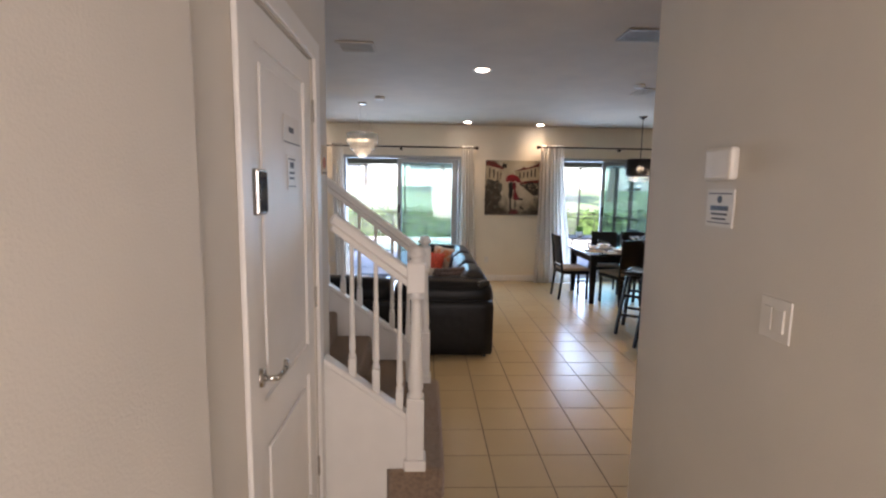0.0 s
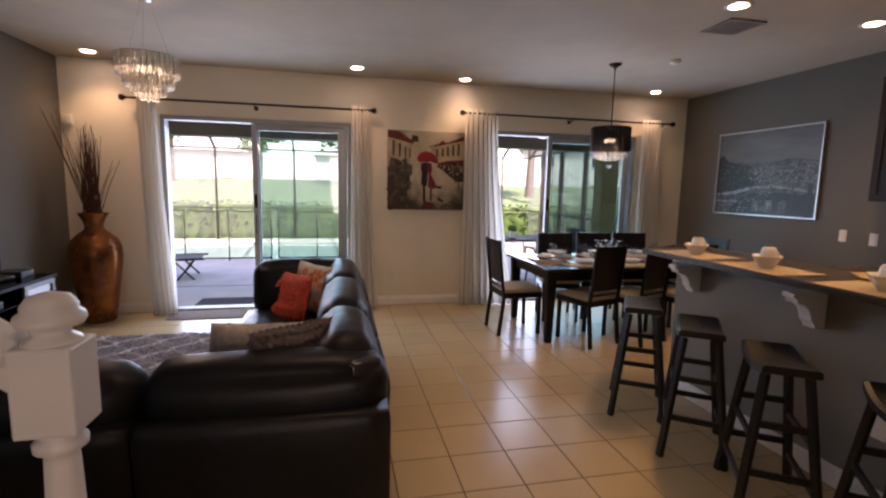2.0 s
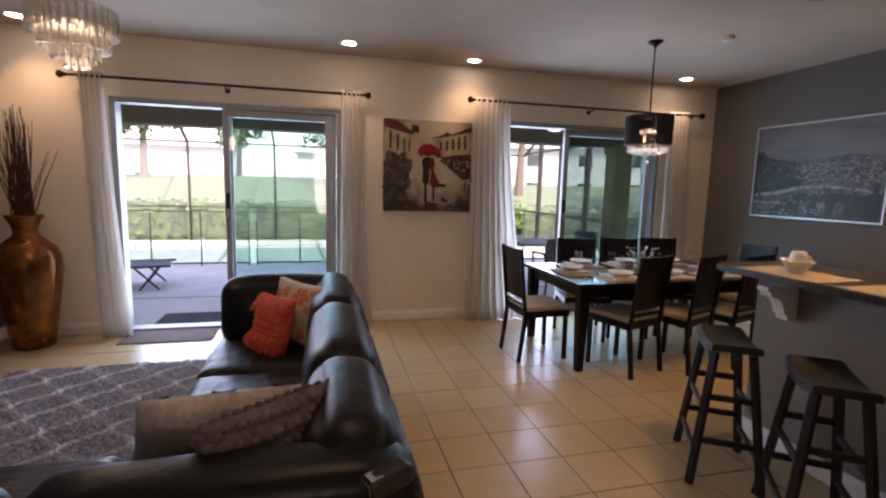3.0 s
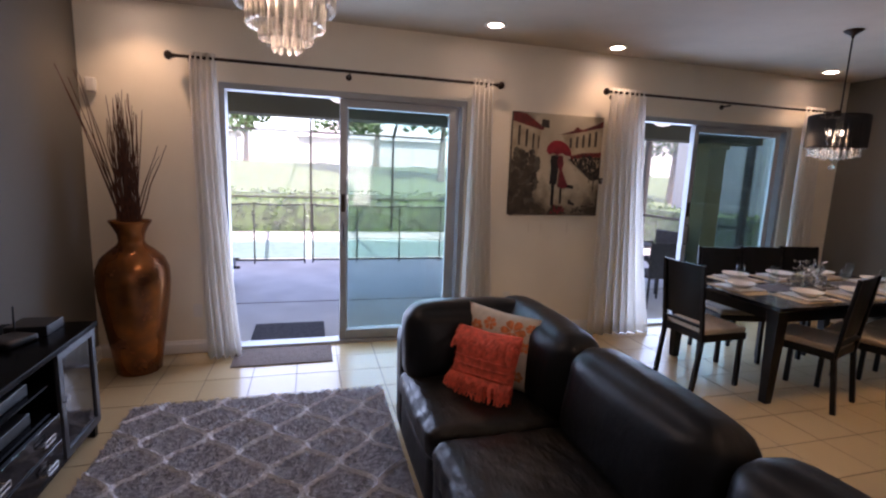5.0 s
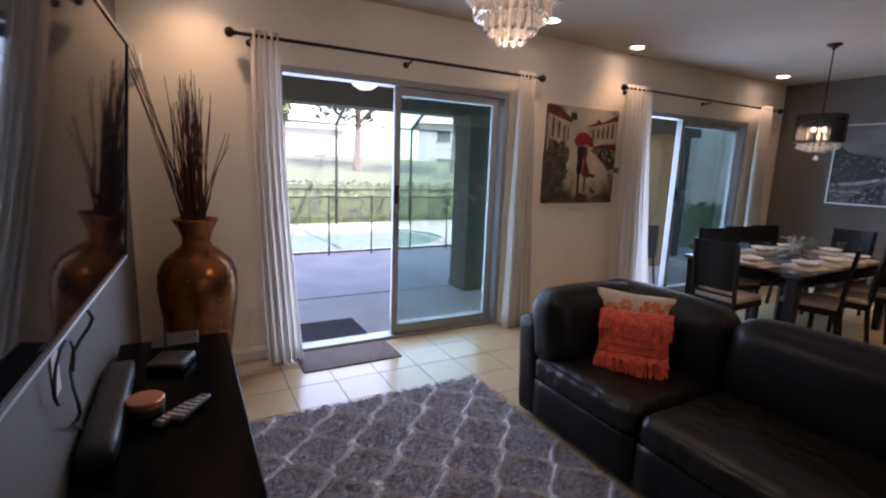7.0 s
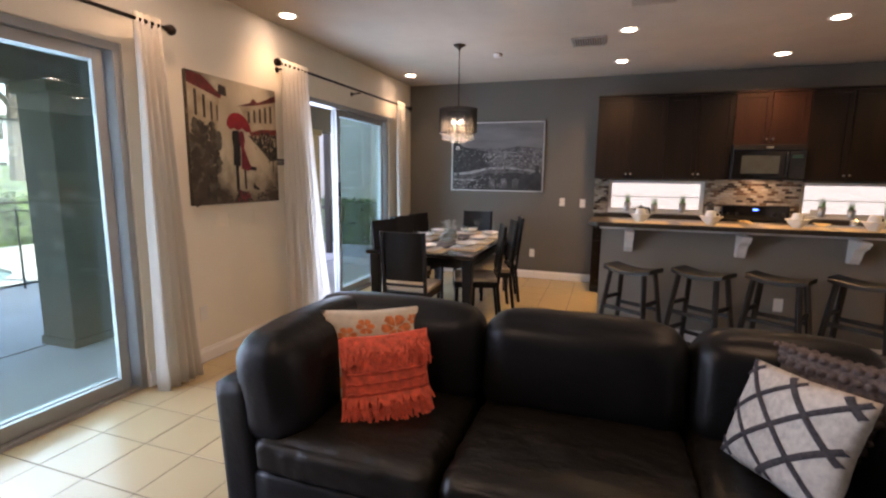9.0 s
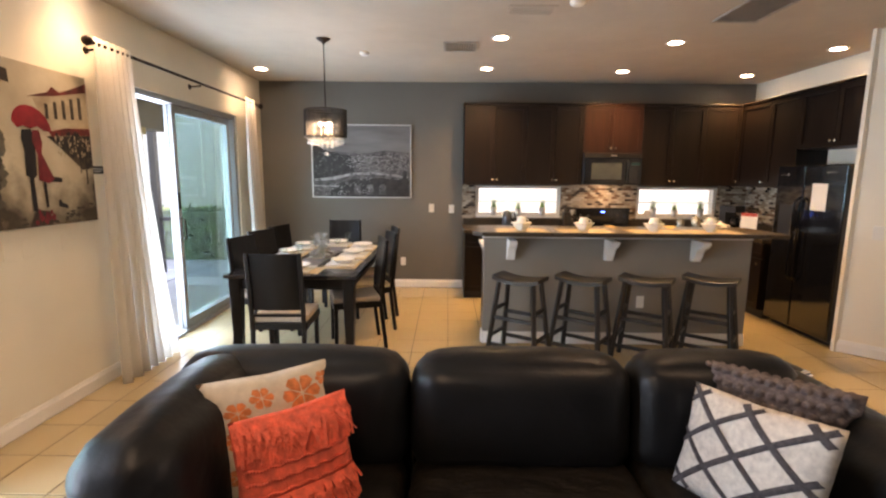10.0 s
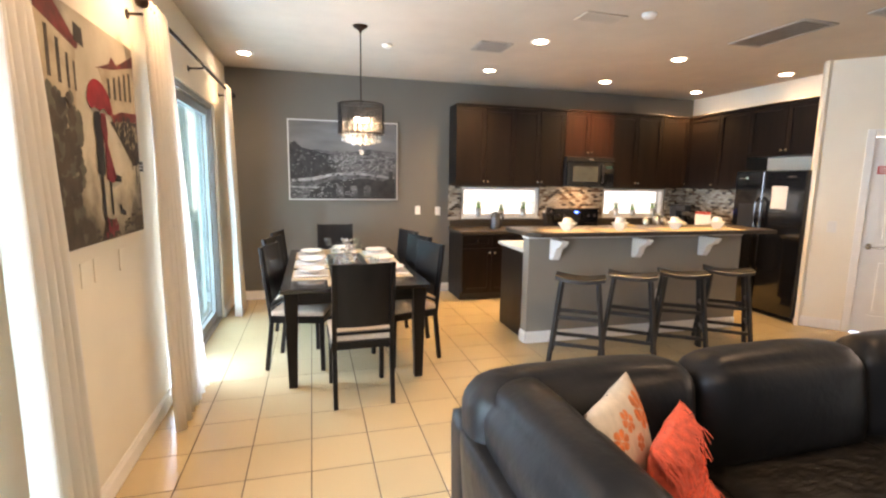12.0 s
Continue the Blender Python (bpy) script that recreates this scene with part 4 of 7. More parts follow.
# vase with twigs
t = thing("floor_vase", "tall copper glazed floor vase with dry twigs", "vase", pose(-1.92, 7.70, 0))
bm = bmesh.new()
lathe(bm, [(0.145, 0), (0.155, 0.01), (0.17, 0.12), (0.20, 0.34), (0.235, 0.58), (0.247, 0.72), (0.242, 0.82), (0.21, 0.90), (0.15, 0.96), (0.10, 1.00), (0.085, 1.03), (0.092, 1.08), (0.118, 1.14), (0.138, 1.17), (0.140, 1.185), (0.125, 1.18), (0.08, 1.10), (0.06, 1.04)], seg=40)
part("body", bm, COPPER, t, smooth=True)
rng = random.Random(8)
for k in range(64):
    bm = bmesh.new()
    a = rng.uniform(0, 6.28)
    sp = abs(rng.gauss(0, 0.055))
    top = rng.uniform(0.75, 1.12)
    if k < 7:
        sp, a, top = rng.uniform(0.25, 0.42), math.pi + rng.uniform(-0.6, 0.9), rng.uniform(0.95, 1.25)
    if k in (7, 8, 9):
        sp, a, top = rng.uniform(0.16, 0.26), rng.uniform(-0.5, 0.6), rng.uniform(0.6, 0.9)
    ex, ey = sp * math.cos(a), sp * math.sin(a) * 0.6
    ex = max(-0.34, ex)
    ey = min(0.22, ey)
    pts = [Vector((rng.uniform(-0.05, 0.05), rng.uniform(-0.05, 0.05), 1.0))]
    for s in range(1, 6):
        f = s / 5
        pts.append(Vector((pts[0].x + ex * f ** 1.2 + rng.gauss(0, 0.008), pts[0].y + ey * f ** 1.2 + rng.gauss(0, 0.008), 1.0 + top * f)))
    for q, (p0, p1) in enumerate(zip(pts, pts[1:])):
        cyl(bm, p0, p1, 0.0065 - 0.0009 * q, 0.0056 - 0.0009 * q, 5)
    part("twig", bm, TWIG, t)

# television
TVM = pose(-2.245, 5.80, 1.60) @ Matrix.Rotation(radians(-2.2), 4, "Z") @ Matrix.Rotation(radians(4.2), 4, "Y")
t = thing("television", "large black flat television on the grey wall", "television", TVM)
TW, TH = 0.765, 0.44
part("back_shell", bmn((0.0, 0.026, -0.62, 0.62, -0.30, 0.34), bev=0.01), BLACKPLASTIC, t)
part("wall_mount", bmn((-0.05, 0.0, -0.22, 0.22, -0.06, 0.2)), BLACKPLASTIC, t)
part("bezel", bmn((0.026, 0.044, -TW, TW, TH - 0.010, TH), (0.026, 0.044, -TW, -TW + 0.010, -TH + 0.010, TH - 0.010), (0.026, 0.044, TW - 0.010, TW, -TH + 0.010, TH - 0.010)), BLACKGLOSS, t)
part("lower_bezel", bmn((0.026, 0.045, -TW, TW, -TH, -TH + 0.010)), ALU, t, "silver lower edge")
part("screen", bmn((0.026, 0.038, -TW + 0.010, TW - 0.010, -TH + 0.010, TH - 0.010)), mat("tv_screen", (0.006, 0.006, 0.007), 0.04, var=0.0, rvar=0.01, spec=0.10), t, "dark glossy screen")
bm = bmesh.new()
pts = [Vector((0.03 + 0.02 * math.sin(s * 0.9), -0.06 + 0.09 * math.sin(s * 0.55), -0.42 - 0.43 * s / 14)) for s in range(15)]
tube(bm, pts, 0.005, 6)
tube(bm, [Vector((0.02, -0.16 + 0.10 * math.cos(a), -0.57 + 0.08 * math.sin(a))) for a in [k * 0.5 for k in range(-1, 10)]], 0.004, 6)
part("cable", bm, BLACKPLASTIC, t)

# media console
CX0, CX1, CY0, CY1, CZ = XL + 0.02, -1.83, 5.18, 6.74, 0.70
t = thing("media_console", "black media console with drawers and open shelves", "cabinet", pose(0, 0, 0))
part("top", bmn((CX0, CX1 + 0.015, CY0 - 0.015, CY1 + 0.015, CZ - 0.03, CZ), bev=0.005), CONSOLEWOOD, t)
for name, b in (("side_panel", (CX0, CX1 - 0.02, CY0, CY0 + 0.022, 0.06, CZ - 0.03)), ("side_panel", (CX0, CX1 - 0.02, CY1 - 0.022, CY1, 0.06, CZ - 0.03)),
                ("back_panel", (CX0, CX0 + 0.01, CY0 + 0.022, CY1 - 0.022, 0.06, CZ - 0.03)), ("bottom_panel", (CX0 + 0.01, CX1 - 0.02, CY0 + 0.022, CY1 - 0.022, 0.06, 0.085)),
                ("divider", (CX0 + 0.01, CX1 - 0.02, 5.60, 5.62, 0.085, CZ - 0.03)), ("divider", (CX0 + 0.01, CX1 - 0.02, 6.30, 6.32, 0.085, CZ - 0.03)),
                ("shelf", (CX0 + 0.01, CX1 - 0.03, 5.62, 6.30, 0.37, 0.385)), ("shelf", (CX0 + 0.01, CX1 - 0.03, 5.62, 6.30, 0.52, 0.53))):
    part(name, bmn(b), CONSOLEWOOD, t)
for y in (CY0 + 0.03, CY1 - 0.03):
    for x in (CX0 + 0.03, CX1 - 0.04):
        part("foot", bmn((x - 0.02, x + 0.02, y - 0.02, y + 0.02, 0, 0.06)), CONSOLEWOOD, t)
SILVEREDGE = mat("dull_pewter", (0.10, 0.105, 0.11), 0.35, 0.6, var=0.05)


def pull(parent, x, y, z, w):
    bm = bmesh.new()
    tube(bm, [(x, y - w, z - 0.012), (x + 0.022, y - w, z - 0.012), (x + 0.022, y - w, z + 0.012), (x + 0.022, y + w, z + 0.012), (x + 0.022, y + w, z - 0.012), (x + 0.022, y - w, z - 0.012)], 0.004, 6)
    tube(bm, [(x, y + w, z), (x + 0.022, y + w, z)], 0.004, 6)
    part("handle", bm, CHROME, parent, "chrome loop handle")


for z0, z1 in ((0.09, 0.225), (0.235, 0.365)):
    d = part("drawer", bmn((CX1 - 0.025, CX1 - 0.003, 5.625, 6.295, z0, z1), bev=0.003), BLACKGLOSS, t)
    pull(d, CX1 - 0.003, 5.78, (z0 + z1) / 2, 0.045)
    pull(d, CX1 - 0.003, 6.14, (z0 + z1) / 2, 0.045)
for y0, y1 in ((CY0 + 0.004, 5.605), (6.315, CY1 - 0.004)):
    d = part("door", bmn((CX1 - 0.022, CX1, y0, y0 + 0.04, 0.09, CZ - 0.035), (CX1 - 0.022, CX1, y1 - 0.04, y1, 0.09, CZ - 0.035), (CX1 - 0.022, CX1, y0 + 0.04, y1 - 0.04, 0.09, 0.13), (CX1 - 0.022, CX1, y0 + 0.04, y1 - 0.04, CZ - 0.075, CZ - 0.035)), SILVEREDGE if y0 > 6 else CONSOLEWOOD, t)
    part("pane", bmn((CX1 - 0.015, CX1 - 0.010, y0 + 0.04, y1 - 0.04, 0.13, CZ - 0.075)), BLACKGLOSS, d)
    pull(d, CX1, y0 + 0.02 if y0 > 6 else y1 - 0.02, 0.42, 0.012)


def gadget(name, label, category, bm, material, m=None, smooth=False):
    return single(name, bm, material, label, category, smooth=smooth, m=m)


for k, z in enumerate((0.387, 0.532)):
    gadget("media_player", "black media player on the console shelf", "electronics", bmn((CX0 + 0.08, CX1 - 0.06, 5.72 + 0.1 * k, 6.16, z, z + 0.055), bev=0.004), BLACKPLASTIC)
t = thing("soundbar", "long black soundbar at the back of the console", "speaker", pose(-2.235, 6.02, CZ))
bm = bmesh.new()
soft_box(bm, 0, 0, 0.036, 0.10, 0.70, 0.07, 0.02, cuts=6)
part("body", bm, BLACKPLASTIC, t, smooth=True)
part("badge", bmn((0.043, 0.0515, -0.09, 0.09, 0.040, 0.047)), ALU, t, "thin silver badge")
t = thing("router", "black router with an upright antenna", "electronics", pose(-2.06, 6.40, CZ, 0, 0, -20))
bm = bmesh.new()
soft_box(bm, 0, 0, 0.02, 0.15, 0.17, 0.04, 0.015, cuts=5)
part("body", bm, BLACKPLASTIC, t, smooth=True)
bm = bmesh.new()
cyl(bm, (-0.05, 0.07, 0.03), (-0.05, 0.075, 0.17), 0.005, 0.004, 8)
part("antenna", bm, BLACKPLASTIC, t)
gadget("set_top_box", "black set-top box on the console", "electronics", bmn((-2.14, -1.95, 6.50, 6.68, CZ, CZ + 0.055), bev=0.004), BLACKPLASTIC)
t = thing("tin", "round copper coloured tin with a flat lid", "tin", pose(-2.13, 5.97, CZ))
bm = bmesh.new()
lathe(bm, [(0.055, 0.0), (0.057, 0.004), (0.057, 0.05)], seg=28)
part("body", bm, BRONZE, t, smooth=True)
bm = bmesh.new()
lathe(bm, [(0.059, 0.046), (0.060, 0.066), (0.056, 0.070), (0.001, 0.071)], seg=28)
part("lid", bm, mat("copper_lid", (0.55, 0.25, 0.15), 0.35, 0.6, var=0.05), t, "pale copper lid")
for dx, turn in ((0.0, 28), (0.05, 38)):
    t = thing("remote_control", "black remote control beside the tin", "remote", pose(-2.04 + dx, 5.93 + dx * 0.4, CZ, 0, 0, turn - 70), group="remotes")
    bm = bmesh.new()
    soft_box(bm, 0, 0, 0.010, 0.045, 0.19, 0.02, 0.008, cuts=4)
    part("body", bm, BLACKPLASTIC, t, smooth=True)
    bm = bmesh.new()
    for r in range(6):
        for c in range(3):
            box(bm, -0.014 + c * 0.011, -0.007 + c * 0.011, -0.07 + r * 0.024, -0.06 + r * 0.024, 0.019, 0.0215)
    part("keypad", bm, PLASTICWHITE, t, "grey buttons")

# chandelier
CHX, CHY = -0.71, 5.93
t = thing("chandelier", "crystal chandelier with tiers of hanging prisms, lit", "chandelier", pose(CHX, CHY, 0))
bm = bmesh.new()
lathe(bm, [(0.06, H - 0.001), (0.062, H - 0.02), (0.02, H - 0.028)], seg=24)
part("canopy", bm, CHROME, t, smooth=True)
for k in range(3):
    a = k * 2.094
    bm = bmesh.new()
    cyl(bm, (0.03 * math.cos(a), 0.03 * math.sin(a), H - 0.025), (0.15 * math.cos(a), 0.15 * math.sin(a), 2.43), 0.0015, seg=5)
    part("wire", bm, CHROME, t)
rings = [(0.20, 2.43, 2.30), (0.155, 2.42, 2.22), (0.105, 2.41, 2.165), (0.055, 2.40, 2.125)]
bm = bmesh.new()
for r, z0, z1 in rings:
    tube(bm, [(r * math.cos(a), r * math.sin(a), 2.43) for a in [6.2832 * k / 24 for k in range(25)]], 0.004, 5)
bar(bm, (-0.2, 0, 2.43), (0.2, 0, 2.43), 0.012, 0.006), bar(bm, (0, -0.2, 2.43), (0, 0.2, 2.43), 0.012, 0.006)
part("frame", bm, CHROME, t)
for r, z0, z1 in rings:
    cnt = max(6, int(6.2832 * r / 0.036))
    for k in range(cnt):
        a = 6.2832 * k / cnt
        bm = bmesh.new()
        x, y = r * math.cos(a), r * math.sin(a)
        cyl(bm, (x, y, z1), (x, y, z0), 0.012, 0.012, 6)
        cyl(bm, (x, y, z1 - 0.012), (x, y, z1), 0.004, 0.012, 6)
        part("prism", bm, CRYSTAL, t, "hanging crystal prism")
for k in range(4):
    a = 0.8 + k * 1.5708
    bm = bmesh.new()
    bmesh.ops.create_uvsphere(bm, u_segments=10, v_segments=8, radius=0.02, matrix=Matrix.Translation((0.075 * math.cos(a), 0.075 * math.sin(a), 2.335)))
    part("bulb", bm, BULB, t, "glowing warm bulb", smooth=True)
lamp("chandelier_lamp", "POINT", pose(CHX, CHY, 2.07), 2.5, (1.0, 0.82, 0.58), radius=0.12)


# ---- dining ----
def dining_chair(m):
    t = thing("dining_chair", "black wooden dining chair with a cream seat", "chair", m, group="chairs round the table")
    # the back is at +y
    part("seat", bmn((-0.215, 0.215, -0.22, 0.20, 0.455, 0.50), bev=0.016), SEATCLOTH, t, "cream cloth seat pad")
    part("seat_frame", bmn((-0.22, 0.22, -0.22, 0.21, 0.40, 0.456), bev=0.005), BLACKWOOD, t)
    bm = bmesh.new()
    g = 10
    rows = []
    for k in range(g + 1):
        x = -0.18 + 0.36 * k / g
        c = 0.215 + 0.018 * (1 - (x / 0.18) ** 2)
        rows.append([bm.verts.new(v) for v in ((x, c - 0.016, 0.56), (x, c, 0.56), (x, c + 0.055, 1.0), (x, c + 0.039, 1.0))])
    for a, b in zip(rows, rows[1:]):
        for k in range(4):
            bm.faces.new((a[k], a[(k + 1) % 4], b[(k + 1) % 4], b[k]))
    bm.faces.new(rows[0]), bm.faces.new(rows[-1][::-1])
    part("backrest", bm, BLACKWOOD, t, "curved black back panel")
    bm = bmesh.new()
    bar(bm, (-0.18, 0.22, 0.52), (0.18, 0.22, 0.52), 0.03, 0.02)
    part("lower_rail", bm, BLACKWOOD, t)
    for s in (-1, 1):
        bm = bmesh.new()
        bar(bm, (s * 0.195, 0.205, 0.40), (s * 0.195, 0.272, 1.005), 0.032, 0.026, 0.003)
        part("back_post", bm, BLACKWOOD, t)
        bm = bmesh.new()
        bar(bm, (s * 0.195, 0.25, 0.0), (s * 0.195, 0.2, 0.42), 0.032, 0.034, 0.003)
        part("leg", bm, BLACKWOOD, t)
        bm = bmesh.new()
        bar(bm, (s * 0.192, -0.20, 0.0), (s * 0.192, -0.195, 0.42), 0.034, 0.034, 0.003)
        part("leg", bm, BLACKWOOD, t)
    return t


TX0, TX1, TY0, TY1 = 2.62, 4.62, 6.17, 7.27
t = thing("dining_table", "long black wooden dining table with tapered legs", "table", pose((TX0 + TX1) / 2, (TY0 + TY1) / 2, 0))
hx, hy = (TX1 - TX0) / 2, (TY1 - TY0) / 2
part("tabletop", bmn((-hx, hx, -hy, hy, 0.725, 0.76), bev=0.006), mat("lacquered_black", (0.012, 0.010, 0.010), 0.16, var=0.1, coat=0.3), t)
part("apron", bmn((-hx + 0.06, hx - 0.06, -hy + 0.06, -hy + 0.085, 0.63, 0.724), (-hx + 0.06, hx - 0.06, hy - 0.085, hy - 0.06, 0.63, 0.724), (-hx + 0.06, -hx + 0.085, -hy + 0.085, hy - 0.085, 0.63, 0.724), (hx - 0.085, hx - 0.06, -hy + 0.085, hy - 0.085, 0.63, 0.724)), BLACKWOOD, t)
for sx in (-1, 1):
    for sy in (-1, 1):
        bm = bmesh.new()
        vs = box(bm, -0.05, 0.05, -0.05, 0.05, 0, 0.724, 0.004, 1)
        for v in bm.verts:
            k = 0.62 + 0.38 * min(1, v.co.z / 0.7)
            v.co.x, v.co.y = v.co.x * k + sx * (hx - 0.075), v.co.y * k + sy * (hy - 0.075)
        part("leg", bm, BLACKWOOD, t)
first = dining_chair(pose(2.51, 6.72, 0, 0, 0, 92))
copy_thing(first, pose(4.78, 6.77, 0, 0, 0, -90))
for k, x in enumerate((3.20, 3.72, 4.24)):
    copy_thing(first, pose(x, 7.12 + 0.02 * (k % 2), 0, 0, 0, (-14, -17, -12)[k]))
    copy_thing(first, pose(x - 0.07, 6.28 - 0.02 * (k % 2), 0, 0, 0, 180 + (18, 21, 16)[k]))

BOWLPROF = [(0.035, 0), (0.04, 0.004), (0.07, 0.03), (0.082, 0.052), (0.078, 0.052), (0.066, 0.03), (0.03, 0.012)]


def setting(x, y, turn, z=0.76):
    m = pose(x, y, z, 0, 0, turn)
    single("placemat", bmn((-0.21, 0.21, -0.15, 0.15, 0.0005, 0.003)), PLACEMAT, "beige woven placemat on the dining table", "placemat", "placemats", m=m)
    bm = bmesh.new()
    for r0, z0, z1 in ((0.125, 0.004, 0.012), (0.135, 0.012, 0.020)):
        box(bm, -r0, r0, -r0, r0, z0, z1, 0.004, 1)
    single("plate", bm, WHITECERAMIC, "square white dinner plate on a placemat", "plate", "plates", m=m)
    bm = bmesh.new()
    lathe(bm, BOWLPROF, seg=20)
    single("bowl", bm, WHITECERAMIC, "white ceramic bowl on a plate", "bowl", "bowls", smooth=True, m=m @ Matrix.Translation((0, 0, 0.0205)) @ Matrix.Diagonal((1.4, 1.4, 0.75, 1)))


for x in (3.14, 3.66, 4.18):
    setting(x, 7.05, 0), setting(x, 6.39, 0)
setting(2.84, 6.72, 90), setting(4.40, 6.72, 90)


def wineglass(x, y):
    t = thing("wine_glass", "clear stemmed wine glass on the table", "glass", pose(x, y, 0.76), group="wine glasses")
    bm = bmesh.new()
    lathe(bm, [(0.032, 0.0), (0.030, 0.003), (0.006, 0.008), (0.004, 0.05), (0.004, 0.075), (0.022, 0.09), (0.036, 0.12), (0.034, 0.165), (0.033, 0.165), (0.034, 0.12), (0.018, 0.095), (0.001, 0.088)], seg=16)
    part("bowl", bm, GLASS, t, smooth=True)


for x, y in ((3.32, 6.62), (3.36, 6.86), (3.84, 6.60), (3.86, 6.84), (3.02, 6.90), (4.28, 6.58), (2.98, 6.55), (4.3, 6.88)):
    wineglass(x, y)
single("table_runner", bmn((2.95, 4.3, 6.60, 6.84, 0.7603, 0.7622)), mat("grey_runner", (0.10, 0.095, 0.10), 0.9, var=0.2, scale=40, bump=0.4, bscale=200), "dark grey table runner down the dining table", "table runner")
t = thing("centrepiece", "silver tray of glass candle holders on the table", "centrepiece", pose(3.6, 6.72, 0.762))
part("tray", bmn((-0.22, 0.22, -0.08, 0.08, 0.0, 0.014), bev=0.004), CHROME, t)
for k in range(3):
    bm = bmesh.new()
    lathe(bm, [(0.03, 0.014), (0.036, 0.03), (0.036, 0.09), (0.032, 0.09), (0.032, 0.03), (0.01, 0.02)], cx=-0.14 + 0.14 * k, seg=16)
    part("candle_holder", bm, CRYSTAL, t, smooth=True)
bm = bmesh.new()
rng = random.Random(12)
for k in range(50):
    c = Vector((rng.uniform(-0.2, 0.2), rng.uniform(-0.07, 0.07), 0.03 + rng.uniform(0, 0.05)))
    bmesh.ops.create_icosphere(bm, subdivisions=1, radius=rng.uniform(0.008, 0.018), matrix=Matrix.Translation(c))
tagged(part("bead_cluster", bm, CHROME, t, "silver bead cluster"), kind="stuff")

for k in range(18):
    a, reach, rise = 6.2832 * k / 18 + rng.uniform(-0.1, 0.1), rng.uniform(0.05, 0.13), rng.uniform(0.10, 0.20)
    x0 = rng.uniform(-0.12, 0.12)
    sprig = [Vector((x0 + reach * f ** 1.5 * math.cos(a), reach * 0.7 * f ** 1.5 * math.sin(a), 0.03 + rise * math.sin(f * 1.7))) for f in (0, 0.25, 0.5, 0.75, 1.0)]
    bm = bmesh.new()
    tube(bm, sprig, 0.0018, 5)
    for f in sprig[2:]:
        bmesh.ops.create_icosphere(bm, subdivisions=1, radius=0.010, matrix=Matrix.Translation(f))
    part("bead_sprig", bm, CHROME, t, "silver wire sprig with beads")

# pendant over the table
PX, PY = 3.47, 6.60
t = thing("pendant_lamp", "drum pendant lamp with dark strings and crystals, lit", "pendant lamp", pose(PX, PY, 0))
bm = bmesh.new()
lathe(bm, [(0.065, H - 0.001), (0.06, H - 0.012), (0.03, H - 0.03), (0.012, H - 0.045), (0.008, H - 0.06)], seg=20)
part("canopy", bm, BRONZE, t, smooth=True)
bm = bmesh.new()
cyl(bm, (0, 0, H - 0.05), (0, 0, 2.19), 0.006, seg=8)
part("rod", bm, BRONZE, t)
for z in (2.19, 1.94):
    bm = bmesh.new()
    tube(bm, [(0.198 * math.cos(a), 0.198 * math.sin(a), z) for a in [6.2832 * k / 32 for k in range(33)]], 0.005, 6)
    part("ring", bm, BRONZE, t)
bm = bmesh.new()
bar(bm, (-0.198, 0, 2.19), (0.198, 0, 2.19), 0.008, 0.006), bar(bm, (0, -0.198, 2.19), (0, 0.198, 2.19), 0.008, 0.006)
part("crossbar", bm, BRONZE, t)
for k in range(96):
    a = 6.2832 * k / 96
    bm = bmesh.new()
    bar(bm, (0.198 * math.cos(a), 0.198 * math.sin(a), 1.942), (0.198 * math.cos(a), 0.198 * math.sin(a), 2.188), 0.0118 if k % 3 else 0.0085, 0.004)
    part("string", bm, BLACKPLASTIC, t)
for r, n0, z0, z1 in ((0.165, 22, 2.15, 1.885), (0.12, 15, 2.12, 1.87), (0.07, 9, 2.10, 1.855)):
    for k in range(n0):
        a = 6.2832 * k / n0 + r
        bm = bmesh.new()
        x, y = r * math.cos(a), r * math.sin(a)
        cyl(bm, (x, y, z1 + 0.02), (x, y, z0), 0.002, seg=5)
        bmesh.ops.create_icosphere(bm, subdivisions=1, radius=0.013, matrix=Matrix.Translation((x, y, z1)))
        bmesh.ops.create_icosphere(bm, subdivisions=1, radius=0.009, matrix=Matrix.Translation((x, y, z1 + 0.035)))
        part("crystal_drop", bm, CRYSTAL, t, "hanging crystal drop")
bm = bmesh.new()
cyl(bm, (0, 0, 1.80), (0, 0, 1.90), 0.0015, seg=5)
bmesh.ops.create_icosphere(bm, subdivisions=2, radius=0.022, matrix=Matrix.Translation((0, 0, 1.785)))
part("crystal_ball", bm, CRYSTAL, t, smooth=True)
for k in range(3):
    a = k * 2.094
    bm = bmesh.new()
    bmesh.ops.create_uvsphere(bm, u_segments=10, v_segments=8, radius=0.022, matrix=Matrix.Translation((0.05 * math.cos(a), 0.05 * math.sin(a), 2.06)))
    part("bulb", bm, BULB, t, "glowing warm bulb", smooth=True)
lamp("pendant_bulb_lamp", "POINT", pose(PX, PY, 2.0), 0.45, WARM, radius=0.05)

